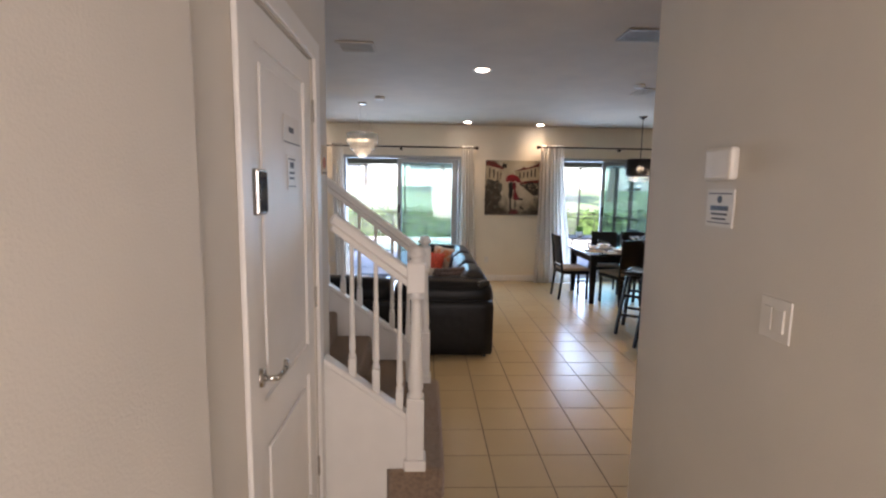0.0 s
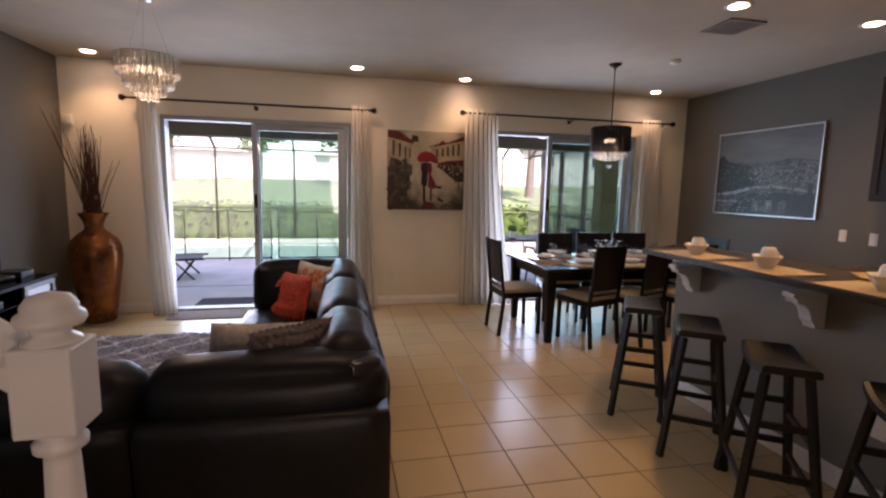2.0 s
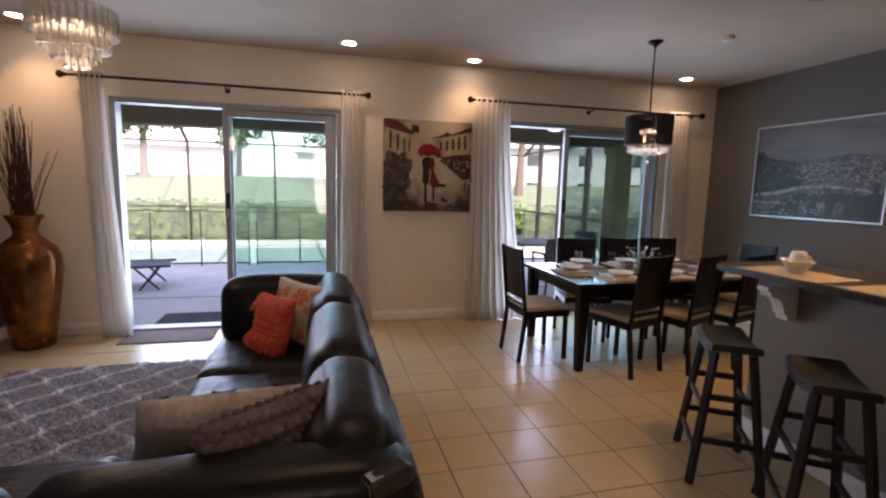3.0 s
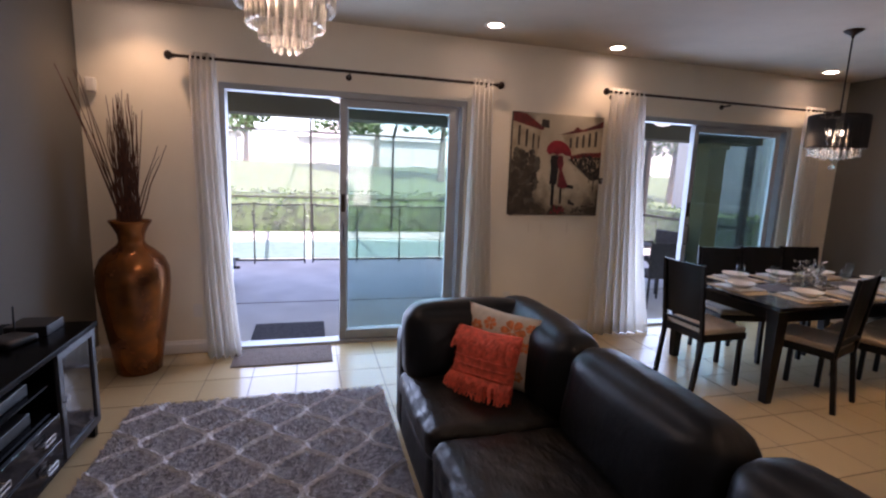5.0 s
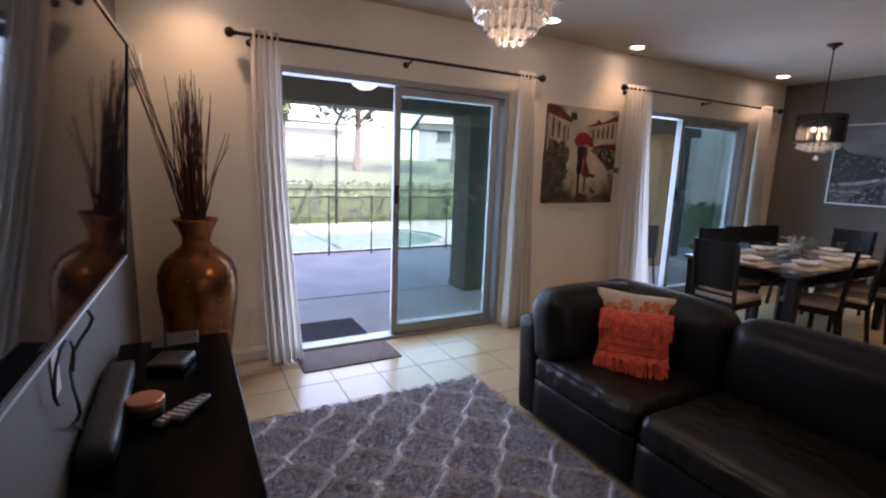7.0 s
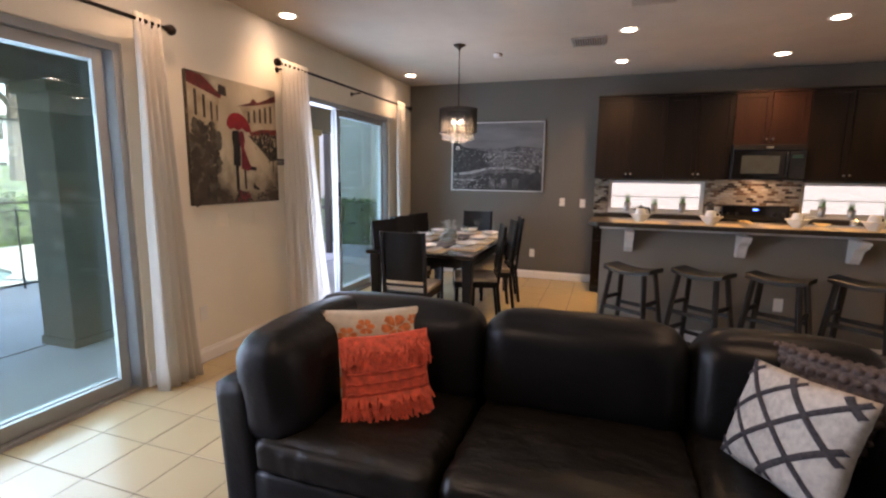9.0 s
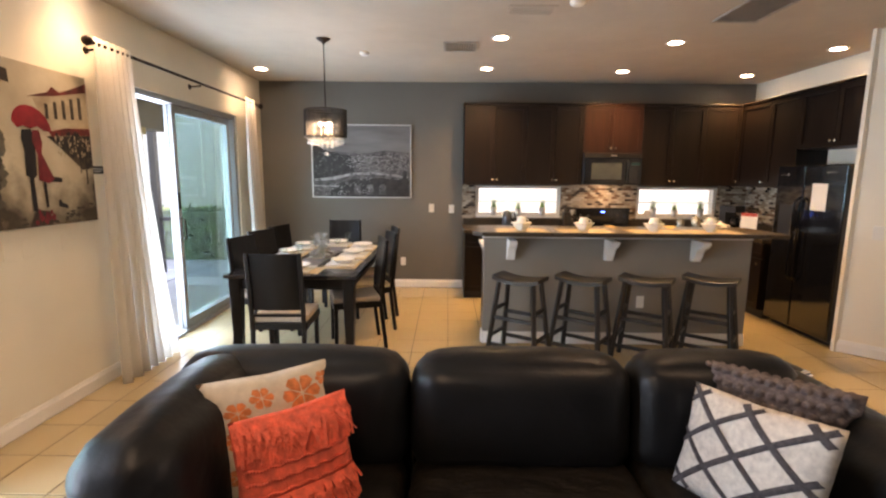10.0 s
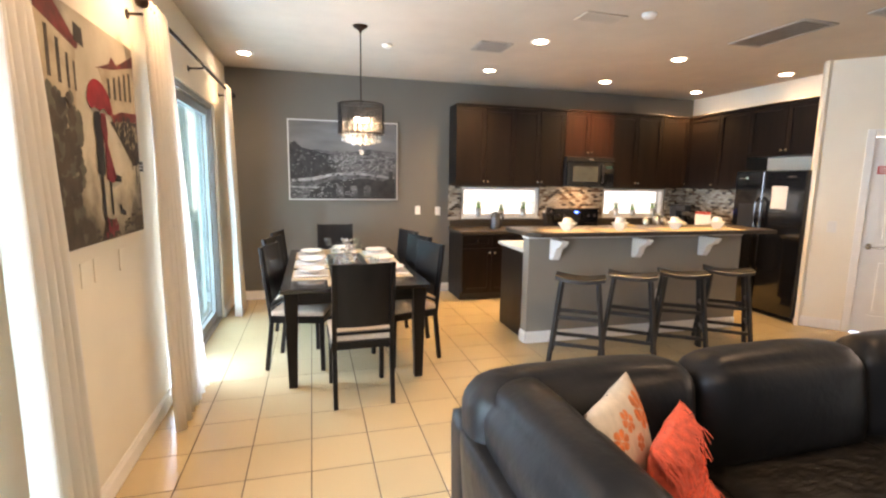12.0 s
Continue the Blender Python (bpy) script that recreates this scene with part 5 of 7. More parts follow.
# ---- pictures ----
CW, CH = 0.985, 0.985
t = thing("canvas_painting", "canvas painting of a rainy street with a red umbrella", "painting", pose(1.245, YN - 0.001, 1.243) @ Matrix.Rotation(math.pi / 2, 4, "X"))
BUILDP = mat("paint_stone", (0.50, 0.42, 0.29), 0.7, col2=(0.31, 0.24, 0.155), scale=9, bump=0.2, bscale=150)
DARKP = mat("paint_umber", (0.022, 0.016, 0.011), 0.7, col2=(0.075, 0.055, 0.037), scale=10, bump=0.2, bscale=150)
REDP = mat("paint_red", (0.36, 0.012, 0.020), 0.6, col2=(0.16, 0.007, 0.012), scale=9)
ROOFP = mat("paint_roof_red", (0.20, 0.022, 0.016), 0.65, col2=(0.07, 0.014, 0.010), scale=12)
BLACKP = mat("paint_black", (0.008, 0.006, 0.006), 0.6, var=0.2)
GREENP = mat("paint_green_grey", (0.05, 0.05, 0.038), 0.7, col2=(0.13, 0.115, 0.08), scale=12)
WINEP = mat("paint_wine", (0.20, 0.014, 0.022), 0.6, col2=(0.08, 0.007, 0.011), scale=12)


def canvas_paint():
    """Pale wet street in the middle, umber washes round the edge."""
    m = mat("paint_wash", (0.58, 0.51, 0.38), 0.7, col2=(0.42, 0.355, 0.25), scale=4, bump=0.2, bscale=150)
    n, l = m.node_tree.nodes, m.node_tree.links
    b = n["Principled BSDF"]
    base = b.inputs["Base Color"].links[0].from_socket
    tc, mp, gr, no, ad, rp, mx = n.new("ShaderNodeTexCoord"), n.new("ShaderNodeMapping"), n.new("ShaderNodeTexGradient"), n.new("ShaderNodeTexNoise"), n.new("ShaderNodeMath"), n.new("ShaderNodeMapRange"), n.new("ShaderNodeMix")
    mp.inputs["Location"].default_value, mp.inputs["Scale"].default_value = (-0.86, -0.74, 0), (1.45, 1.05, 0)
    gr.gradient_type, mx.data_type = "SPHERICAL", "RGBA"
    no.inputs["Scale"].default_value, no.inputs["Detail"].default_value = 7, 6
    ad.operation, ad.inputs[2].default_value = "MULTIPLY_ADD", -0.30
    ad.inputs[1].default_value = 0.6
    l.new(tc.outputs["Object"], mp.inputs[0]), l.new(mp.outputs[0], gr.inputs[0]), l.new(tc.outputs["Object"], no.inputs[0])
    l.new(no.outputs[0], ad.inputs[0])
    sm = n.new("ShaderNodeMath")
    l.new(gr.outputs[1], sm.inputs[0]), l.new(ad.outputs[0], sm.inputs[1]), l.new(sm.outputs[0], rp.inputs[0])
    rp.inputs["From Min"].default_value, rp.inputs["From Max"].default_value = 0.18, 0.50
    mx.inputs["A"].default_value = (0.050, 0.036, 0.023, 1)
    l.new(rp.outputs[0], mx.inputs["Factor"]), l.new(base, mx.inputs["B"]), l.new(mx.outputs["Result"], b.inputs["Base Color"])
    return m


part("canvas", bmn((0, CW, 0, CH, 0, 0.032), bev=0.003), canvas_paint(), t)


def painted(name, material, polys, lift):
    for pts in polys:
        bm = bmesh.new()
        f = bm.faces.new([bm.verts.new((x * CW, y * CH, 0.032 + lift * 0.35)) for x, y in pts])
        r = bmesh.ops.extrude_face_region(bm, geom=[f])
        bmesh.ops.translate(bm, verts=[g for g in r["geom"] if isinstance(g, bmesh.types.BMVert)], vec=(0, 0, -0.0006))
        part(name, bm, material, t)


def dabs(name, material, n, x0, x1, y0, y1, size, tall, lift, seed, w=1.0, h=1.0, x_off=0.0, y_off=0.0, keep=None):
    """Many small uneven brush dabs inside a rectangle."""
    rng = random.Random(seed)
    bm = bmesh.new()
    for q in range(n):
        cx, cy = rng.uniform(x0, x1), rng.uniform(y0, y1)
        if keep and not keep(cx, cy):
            continue
        s, z = size * rng.uniform(0.4, 1.3), lift + q * 1e-6
        bm.faces.new([bm.verts.new((x_off + (cx + s * math.cos(a) * rng.uniform(0.6, 1.1)) * w, y_off + (cy + s * tall * math.sin(a) * rng.uniform(0.6, 1.1)) * h, z)) for a in [6.2832 * k / 7 for k in range(7)]])
    tagged(part(name, bm, material, t), kind="stuff")


def rect(x0, y0, x1, y1):
    return [(x0, y0), (x1, y0), (x1, y1), (x0, y1)]


painted("left_building", BUILDP, [[(0.003, 0.40), (0.26, 0.46), (0.31, 0.84), (0.02, 0.97), (0.003, 0.97)]], 0.003)
painted("right_building", BUILDP, [[(0.997, 0.50), (0.64, 0.60), (0.54, 0.80), (0.72, 0.86), (0.997, 0.93)]], 0.003)
painted("roof", ROOFP, [[(0.003, 0.99), (0.14, 0.985), (0.34, 0.86), (0.32, 0.835), (0.003, 0.91)], [(0.50, 0.80), (0.66, 0.85), (0.70, 0.89), (0.76, 0.86), (0.997, 0.96), (0.997, 0.90), (0.70, 0.83)]], 0.005)
painted("awning", ROOFP, [[(0.64, 0.60), (0.78, 0.635), (0.997, 0.65), (0.997, 0.60), (0.8, 0.59), (0.66, 0.565)]], 0.007)
painted("street_shade", DARKP, [[(0.62, 0.57), (0.997, 0.60), (0.997, 0.38), (0.90, 0.36), (0.72, 0.50)], [(0.003, 0.003), (0.24, 0.003), (0.20, 0.25), (0.003, 0.34)], [(0.42, 0.003), (0.60, 0.003), (0.58, 0.09), (0.48, 0.11)], [(0.30, 0.87), (0.39, 0.86), (0.385, 0.935), (0.31, 0.945)]], 0.006)
painted("painted_window", DARKP, [rect(0.06, 0.68, 0.085, 0.87), rect(0.14, 0.67, 0.165, 0.84), rect(0.215, 0.66, 0.235, 0.80), rect(0.275, 0.66, 0.29, 0.78)] + [rect(0.625 + 0.07 * k, 0.68 + 0.006 * k, 0.65 + 0.071 * k, 0.775 + 0.02 * k) for k in range(5)], 0.009)
dabs("tree_brushwork", GREENP, 150, 0.01, 0.30, 0.12, 0.64, 0.035, 1.0, 0.0356, 1, CW, CH, keep=lambda x, y: x < 0.14 + 0.9 * (y - 0.05) * (0.78 - y) + 0.05)
dabs("shadow_brushwork", DARKP, 190, 0.01, 0.30, 0.02, 0.62, 0.026, 1.1, 0.0359, 2, CW, CH, keep=lambda x, y: x < 0.10 + 0.8 * (y - 0.0) * (0.74 - y) + 0.05)
dabs("crowd_brushwork", BLACKP, 120, 0.66, 0.985, 0.36, 0.60, 0.011, 2.6, 0.0359, 3, CW, CH, keep=lambda x, y: y > 0.58 - 0.55 * (x - 0.6))
dabs("light_brushwork", BUILDP, 60, 0.68, 0.985, 0.45, 0.58, 0.007, 1.8, 0.0362, 4, CW, CH)
dabs("wet_brushwork", DARKP, 90, 0.02, 0.98, 0.01, 0.13, 0.03, 0.35, 0.0345, 5, CW, CH, keep=lambda x, y: abs(x - 0.55) > y * 2.5)
dabs("reflection_brushwork", WINEP, 16, 0.47, 0.62, 0.02, 0.10, 0.014, 1.6, 0.0366, 6, CW, CH)
painted("lamp_post", BLACKP, [rect(0.925, 0.26, 0.937, 0.60), rect(0.875, 0.34, 0.883, 0.56)], 0.0115)
painted("umbrella", REDP, [[(0.375 + 0.14 * (1 - math.cos(a)), 0.62 + 0.125 * math.sin(a) + 0.02 * math.cos(a)) for a in [math.pi * k / 12 for k in range(13)]] + [(0.60, 0.60), (0.55, 0.625), (0.50, 0.605), (0.45, 0.62), (0.41, 0.605)]], 0.0125)
painted("dark_form", BLACKP, [[(0.435, 0.595), (0.50, 0.605), (0.52, 0.56), (0.51, 0.32), (0.485, 0.30), (0.49, 0.10), (0.455, 0.10), (0.455, 0.31), (0.43, 0.32), (0.44, 0.47), (0.425, 0.54)], [(0.61, 0.28), (0.70, 0.275), (0.705, 0.305), (0.62, 0.315)], [(0.55, 0.28), (0.572, 0.28), (0.575, 0.12), (0.555, 0.115)], [(0.655, 0.12), (0.73, 0.10), (0.73, 0.125), (0.69, 0.14), (0.67, 0.165), (0.655, 0.155)]], 0.0135)
painted("red_form", WINEP, [[(0.51, 0.60), (0.56, 0.60), (0.575, 0.52), (0.56, 0.46), (0.64, 0.30), (0.60, 0.27), (0.52, 0.29), (0.53, 0.45), (0.50, 0.53)]], 0.0145)
t = thing("wall_sign", "small dark sign on the cream wall", "sign", pose(2.30, YN, 1.60))
part("plate", bmn((-0.06, 0.06, -0.012, -0.001, -0.028, 0.028), bev=0.002), BLACKPLASTIC, t)
part("text_bar", bmn((-0.045, 0.045, -0.014, -0.012, 0.004, 0.011), (-0.035, 0.035, -0.014, -0.012, -0.013, -0.006)), ALU, t, "pale bars of small writing")

FW, FH = 1.38, 1.0
t = thing("framed_cityscape", "black and white city photograph in a silver frame", "picture", pose(XR - 0.001, 6.62, 1.775) @ Matrix.Rotation(-math.pi / 2, 4, "Z") @ Matrix.Rotation(math.pi / 2, 4, "X"))
part("frame", bmn((-FW / 2, FW / 2, FH / 2 - 0.016, FH / 2, 0, 0.03), (-FW / 2, FW / 2, -FH / 2, -FH / 2 + 0.016, 0, 0.03), (-FW / 2, -FW / 2 + 0.016, -FH / 2 + 0.016, FH / 2 - 0.016, 0, 0.03), (FW / 2 - 0.016, FW / 2, -FH / 2 + 0.016, FH / 2 - 0.016, 0, 0.03)), ALU, t)
PW, PH = FW - 0.032, FH - 0.032
PH0 = mat("photo_sky", (0.085, 0.083, 0.08), 0.4, col2=(0.20, 0.196, 0.19), scale=2.2, stretch=(0.5, 2.2, 1))
PH1 = mat("photo_black", (0.006, 0.006, 0.006), 0.4, col2=(0.028, 0.028, 0.027), scale=14)
PH2 = mat("photo_grey", (0.03, 0.03, 0.029), 0.4, col2=(0.115, 0.113, 0.11), scale=16)
PH3 = mat("photo_white", (0.34, 0.335, 0.33), 0.4, col2=(0.13, 0.128, 0.126), scale=18)
part("print", bmn((-PW / 2, PW / 2, -PH / 2, PH / 2, 0, 0.018)), PH0, t, "grainy black and white city view")


def printed(name, material, pts, lift):
    bm = bmesh.new()
    f = bm.faces.new([bm.verts.new(((x - 0.5) * PW, (y - 0.5) * PH, 0.018 + lift)) for x, y in pts])
    r = bmesh.ops.extrude_face_region(bm, geom=[f])
    bmesh.ops.translate(bm, verts=[g for g in r["geom"] if isinstance(g, bmesh.types.BMVert)], vec=(0, 0, -0.0002))
    part(name, bm, material, t)


def specks(name, material, n, x0, x1, y0, y1, size, tall, lift, seed, keep=None):
    dabs(name, material, n, x0, x1, y0, y1, size, tall, 0.018 + lift, seed, PW, PH, -PW / 2, -PH / 2, keep)


printed("far_hill", PH2, [(0, 0.60), (0.25, 0.64), (0.5, 0.60), (0.75, 0.66), (1, 0.62), (1, 0.40), (0, 0.40)], 0.0006)
printed("city_ground", PH2, [(0, 0.0), (1, 0.0), (1, 0.42), (0, 0.42)], 0.0008)
specks("roof_texture", PH3, 420, 0.46, 0.99, 0.34, 0.62, 0.009, 0.6, 0.0012, 31, lambda x, y: y < 0.58 + 0.12 * (x - 0.5))
specks("street_shade", PH1, 150, 0.38, 0.99, 0.34, 0.62, 0.011, 0.6, 0.0016, 32)
printed("wooded_hill", PH1, [(0, 0.26), (0.0, 0.70), (0.05, 0.74), (0.11, 0.66), (0.20, 0.63), (0.30, 0.60), (0.40, 0.58), (0.42, 0.36), (0.30, 0.28)], 0.0020)
specks("tree_texture", PH2, 55, 0.0, 0.40, 0.28, 0.66, 0.014, 0.8, 0.0022, 33, lambda x, y: y < 0.72 - 0.36 * x)
specks("castle_texture", PH3, 90, 0.34, 0.62, 0.40, 0.56, 0.010, 0.8, 0.0026, 34)
specks("far_town", PH3, 160, 0.20, 0.98, 0.52, 0.62, 0.006, 0.5, 0.0027, 37)
printed("river_bank", PH3, [(0.02, 0.25), (0.20, 0.28), (0.40, 0.34), (0.60, 0.355), (0.98, 0.30), (0.98, 0.27), (0.62, 0.32), (0.40, 0.305), (0.22, 0.24), (0.02, 0.215)], 0.0030)
printed("dark_water", PH1, [(0.14, 0.0), (0.98, 0.0), (0.98, 0.22), (0.7, 0.27), (0.40, 0.25), (0.25, 0.18)], 0.0024)
printed("bridge_line", PH3, [(0.0, 0.165), (0.26, 0.155), (0.26, 0.135), (0.0, 0.145)], 0.0034)
specks("bank_clutter", PH3, 150, 0.02, 0.60, 0.03, 0.34, 0.014, 0.5, 0.0036, 35, lambda x, y: y < 0.12 + 0.30 * x)
specks("bank_shade", PH1, 150, 0.0, 0.98, 0.02, 0.34, 0.016, 0.5, 0.0040, 36)
for k in range(3):
    printed("arch_reflection", PH2, [(0.42 + 0.13 * k, 0.03), (0.42 + 0.13 * k, 0.15), (0.44 + 0.13 * k, 0.18), (0.48 + 0.13 * k, 0.18), (0.49 + 0.13 * k, 0.15), (0.49 + 0.13 * k, 0.03)], 0.0026)
printed("stone_pillar", PH1, [(0.90, 0.0), (0.90, 0.26), (0.925, 0.27), (0.925, 0.37), (0.965, 0.37), (0.965, 0.27), (0.985, 0.26), (0.985, 0.0)], 0.0044)

# ---- breakfast bar ----
BX0, BX1, BY0, BY1 = 3.19, 3.31, 2.60, 5.08
# a lighter version of the grey wall colour
BARPAINT = mat("bar_grey_paint", (0.235, 0.213, 0.182), 0.7, var=0.03, scale=2, bump=0.12, bscale=160)
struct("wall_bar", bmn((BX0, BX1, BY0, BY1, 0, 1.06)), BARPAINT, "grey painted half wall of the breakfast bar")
baseboard((BX0, BY0), (BX0, BY1), (-1, 0)), baseboard((BX0, BY1), (BX1, BY1), (0, 1))
struct("trim_bar", bmn((BX0 - 0.018, BX0 - 0.002, BY0, BY1, 1.02, 1.06), (BX0 - 0.018, BX1, BY1 + 0.002, BY1 + 0.018, 1.02, 1.06)), TRIM, "white painted trim under the bar top", "trim")
bm = bmesh.new()
pts = [(2.90, 2.46), (3.53, 2.46), (3.53, 5.18), (3.0, 5.20), (2.90, 5.12)]
prism(bm, pts, 1.063, 1.10)
bmesh.ops.bevel(bm, geom=bm.edges[:], offset=0.006, segments=2, affect="EDGES")
single("bar_worktop", bm, GRANITE, "dark speckled granite bar top", "worktop")
for y in (4.84, 3.94, 3.14):
    bm = bmesh.new()
    prof = [(0, 1.018), (-0.22, 1.018), (-0.22, 0.995), (-0.20, 0.99), (-0.19, 0.965), (-0.15, 0.955), (-0.12, 0.935), (-0.10, 0.90), (-0.09, 0.865), (-0.07, 0.85), (-0.06, 0.825), (0, 0.825)]
    f = bm.faces.new([bm.verts.new((BX0 - 0.019 + dx, y - 0.035, z)) for dx, z in prof])
    r = bmesh.ops.extrude_face_region(bm, geom=[f])
    bmesh.ops.translate(bm, verts=[g for g in r["geom"] if isinstance(g, bmesh.types.BMVert)], vec=(0, 0.07, 0))
    single("corbel", bm, TRIM, "white scrolled corbel under the bar top", "corbel", "corbels")
t = thing("island_cabinet", "dark wooden island cabinet behind the half wall", "cabinet")
part("body", bmn((BX1 + 0.002, 3.92, BY0, BY1 - 0.06, 0.09, 0.868)), ESPRESSO, t)
part("plinth", bmn((BX1 + 0.002, 3.86, BY0, BY1 - 0.07, 0, 0.088)), BLACKPLASTIC, t)
part("end_panel", bmn((BX1 + 0.002, 3.93, BY1 - 0.058, BY1 - 0.035, 0.0, 0.868)), ESPRESSO, t)
single("island_worktop", bmn((BX1 + 0.002, 3.96, BY0 - 0.01, BY1, 0.87, 0.905), bev=0.004), mat("pale_worktop", (0.55, 0.52, 0.47), 0.2, var=0.12, scale=60), "pale polished island worktop", "worktop")


def stool(m):
    t = thing("bar_stool", "black wooden saddle stool at the breakfast bar", "stool", m, group="stools at the bar")
    bm = bmesh.new()
    g = 12
    rows = []
    for i in range(g + 1):
        y = -0.205 + 0.41 * i / g
        s = 0.028 * (abs(y) / 0.205) ** 2
        wd = 0.125 - 0.01 * (abs(y) / 0.205) ** 3
        rows.append([bm.verts.new((x, y, z)) for x, z in ((-wd, 0.698 + s), (-wd, 0.727 + s), (-wd * 0.85, 0.735 + s), (wd * 0.85, 0.735 + s), (wd, 0.727 + s), (wd, 0.698 + s))])
    for a, b in zip(rows, rows[1:]):
        for k in range(6):
            bm.faces.new((a[k], a[(k + 1) % 6], b[(k + 1) % 6], b[k]))
    bm.faces.new(rows[0]), bm.faces.new(rows[-1][::-1])
    part("seat", bm, STOOLWOOD, t)
    foot = lambda sx, sy, z: (sx * (0.165 - 0.080 * z / 0.72), sy * (0.225 - 0.075 * z / 0.72), z)
    for sx in (-1, 1):
        for sy in (-1, 1):
            bm = bmesh.new()
            bar(bm, foot(sx, sy, 0), foot(sx, sy, 0.708), 0.036, 0.032, 0.003)
            part("leg", bm, STOOLWOOD, t)
    for sx, z in ((-1, 0.17), (1, 0.17), (-1, 0.40), (1, 0.40)):
        bm = bmesh.new()
        bar(bm, foot(sx, -1, z), foot(sx, 1, z), 0.018, 0.032, 0.002)
        part("stretcher", bm, STOOLWOOD, t)
    for sy, z in ((-1, 0.24), (1, 0.24), (-1, 0.47), (1, 0.47)):
        bm = bmesh.new()
        bar(bm, foot(-1, sy, z), foot(1, sy, z), 0.018, 0.032, 0.002)
        part("stretcher", bm, STOOLWOOD, t)
    return t


st = stool(pose(2.72, 4.81, 0, 0, 0, -33))
copy_thing(st, pose(2.73, 4.28, 0, 0, 0, -37)), copy_thing(st, pose(2.72, 3.75, 0, 0, 0, -33)), copy_thing(st, pose(2.76, 3.19, 0, 0, 0, -38))
for k, y in enumerate((4.76, 4.20, 3.57, 3.06)):
    m = pose(3.07, y, 1.1005, 0, 0, (1, -2, 1, 0)[k])
    single("placemat", bmn((-0.16, 0.16, -0.23, 0.23, 0, 0.003)), PLACEMAT, "beige woven placemat on the bar top", "placemat", "placemats", m=m)
    bm = bmesh.new()
    lathe(bm, [(0.045, 0.0032), (0.050, 0.012), (0.072, 0.036), (0.088, 0.062), (0.104, 0.070), (0.104, 0.074), (0.086, 0.067), (0.066, 0.040), (0.045, 0.020), (0.001, 0.018)], seg=4)
    bmesh.ops.bevel(bm, geom=[e for e in bm.edges if abs(e.verts[0].co.z - e.verts[1].co.z) > 0.003], offset=0.018, segments=3, affect="EDGES", profile=0.5)
    single("bowl", bm, WHITECERAMIC, "square white bowl on a placemat", "bowl", "bowls", m=m)
    t = thing("cup", "white cup turned upside down in a bowl", "cup", m @ Matrix.Translation((0.01, 0.0, 0.052)), group="cups")
    bm = bmesh.new()
    lathe(bm, [(0.047, 0), (0.048, 0.004), (0.040, 0.05), (0.034, 0.068), (0.030, 0.071)], seg=20)
    part("body", bm, WHITECERAMIC, t, smooth=True)
    bm = bmesh.new()
    tube(bm, [(0.0, -0.04 - 0.026 * math.sin(a), 0.034 - 0.02 * math.cos(a)) for a in [math.pi * q / 8 for q in range(9)]], 0.005, 6)
    part("handle", bm, WHITECERAMIC, t, smooth=True)
for y, turn in ((3.83, 35), (3.32, -20)):
    bm = bmesh.new()
    for k in range(5):
        bar(bm, (0, 0, 0.004), (0.11 * math.cos(-0.5 + 0.25 * k), 0.11 * math.sin(-0.5 + 0.25 * k), 0.022), 0.03, 0.003)
    single("napkin", bm, mat("gold_napkin", (0.55, 0.38, 0.16), 0.8, var=0.1), "folded gold napkin on the bar top", "napkin", "napkins", m=pose(3.30, y, 1.101, 0, 0, turn))


# ---- kitchen ----
def knob(parent, x, y, z, way):
    bm = bmesh.new()
    lathe(bm, [(0.006, 0), (0.006, 0.012), (0.015, 0.018), (0.016, 0.026), (0.010, 0.031)], seg=12)
    bm.transform(Matrix.Translation((x, y, z)) @ Vector((0, 0, 1)).rotation_difference(Vector(way)).to_matrix().to_4x4())
    part("knob", bm, CHROME, parent, "small nickel knob", smooth=True)


def shaker(parent, y0, y1, z0, z1, x, material, knobs=(), along="y"):
    """A framed door in the plane x (along y), facing -x; or in the plane y = x (along x), facing +y."""
    g = 0.0025
    y0, y1, z0, z1 = y0 + g, y1 - g, z0 + g, z1 - g
    r = min(0.055, (y1 - y0) * 0.25, (z1 - z0) * 0.28)
    bm = bmesh.new()

    def put(a, b, c, d, front, back):
        if along == "y":
            box(bm, x - front, x - back, a, b, c, d)
        else:
            box(bm, a, b, x + back, x + front, c, d)

    put(y0, y0 + r, z0, z1, 0.02, 0), put(y1 - r, y1, z0, z1, 0.02, 0), put(y0 + r, y1 - r, z0, z0 + r, 0.02, 0), put(y0 + r, y1 - r, z1 - r, z1, 0.02, 0)
    put(y0 + r, y1 - r, z0 + r, z1 - r, 0.010, 0)
    d = part("door" if z1 - z0 > 0.22 else "drawer", bm, material, parent)
    for ky, kz in knobs:
        knob(d, x - 0.02 if along == "y" else ky, ky if along == "y" else x + 0.02, kz, (-1, 0, 0) if along == "y" else (0, 1, 0))


UX, UZ0, UZ1 = 5.17, 1.485, 2.50


def upper(y0, y1, doors, z0=UZ0, material=ESPRESSO, label="dark stained wooden wall cabinet above the worktop"):
    t = thing("wall_cabinet", label, "cabinet", group="kitchen cabinets")
    part("body", bmn((UX, XR - 0.002, y0 + 0.001, y1 - 0.001, z0, UZ1)), material, t)
    w = (y1 - y0) / doors
    for k in range(doors):
        a, b = y0 + k * w, y0 + (k + 1) * w
        ky = (b - 0.03 if k == 0 else a + 0.03) if doors == 2 else a + 0.03
        shaker(t, a, b, z0, UZ1, UX, material, [(ky, z0 + 0.06)])
    part("cornice", bmn((UX - 0.03, XR - 0.002, y0, y1, UZ1 + 0.001, UZ1 + 0.03), bev=0.006), material, t)


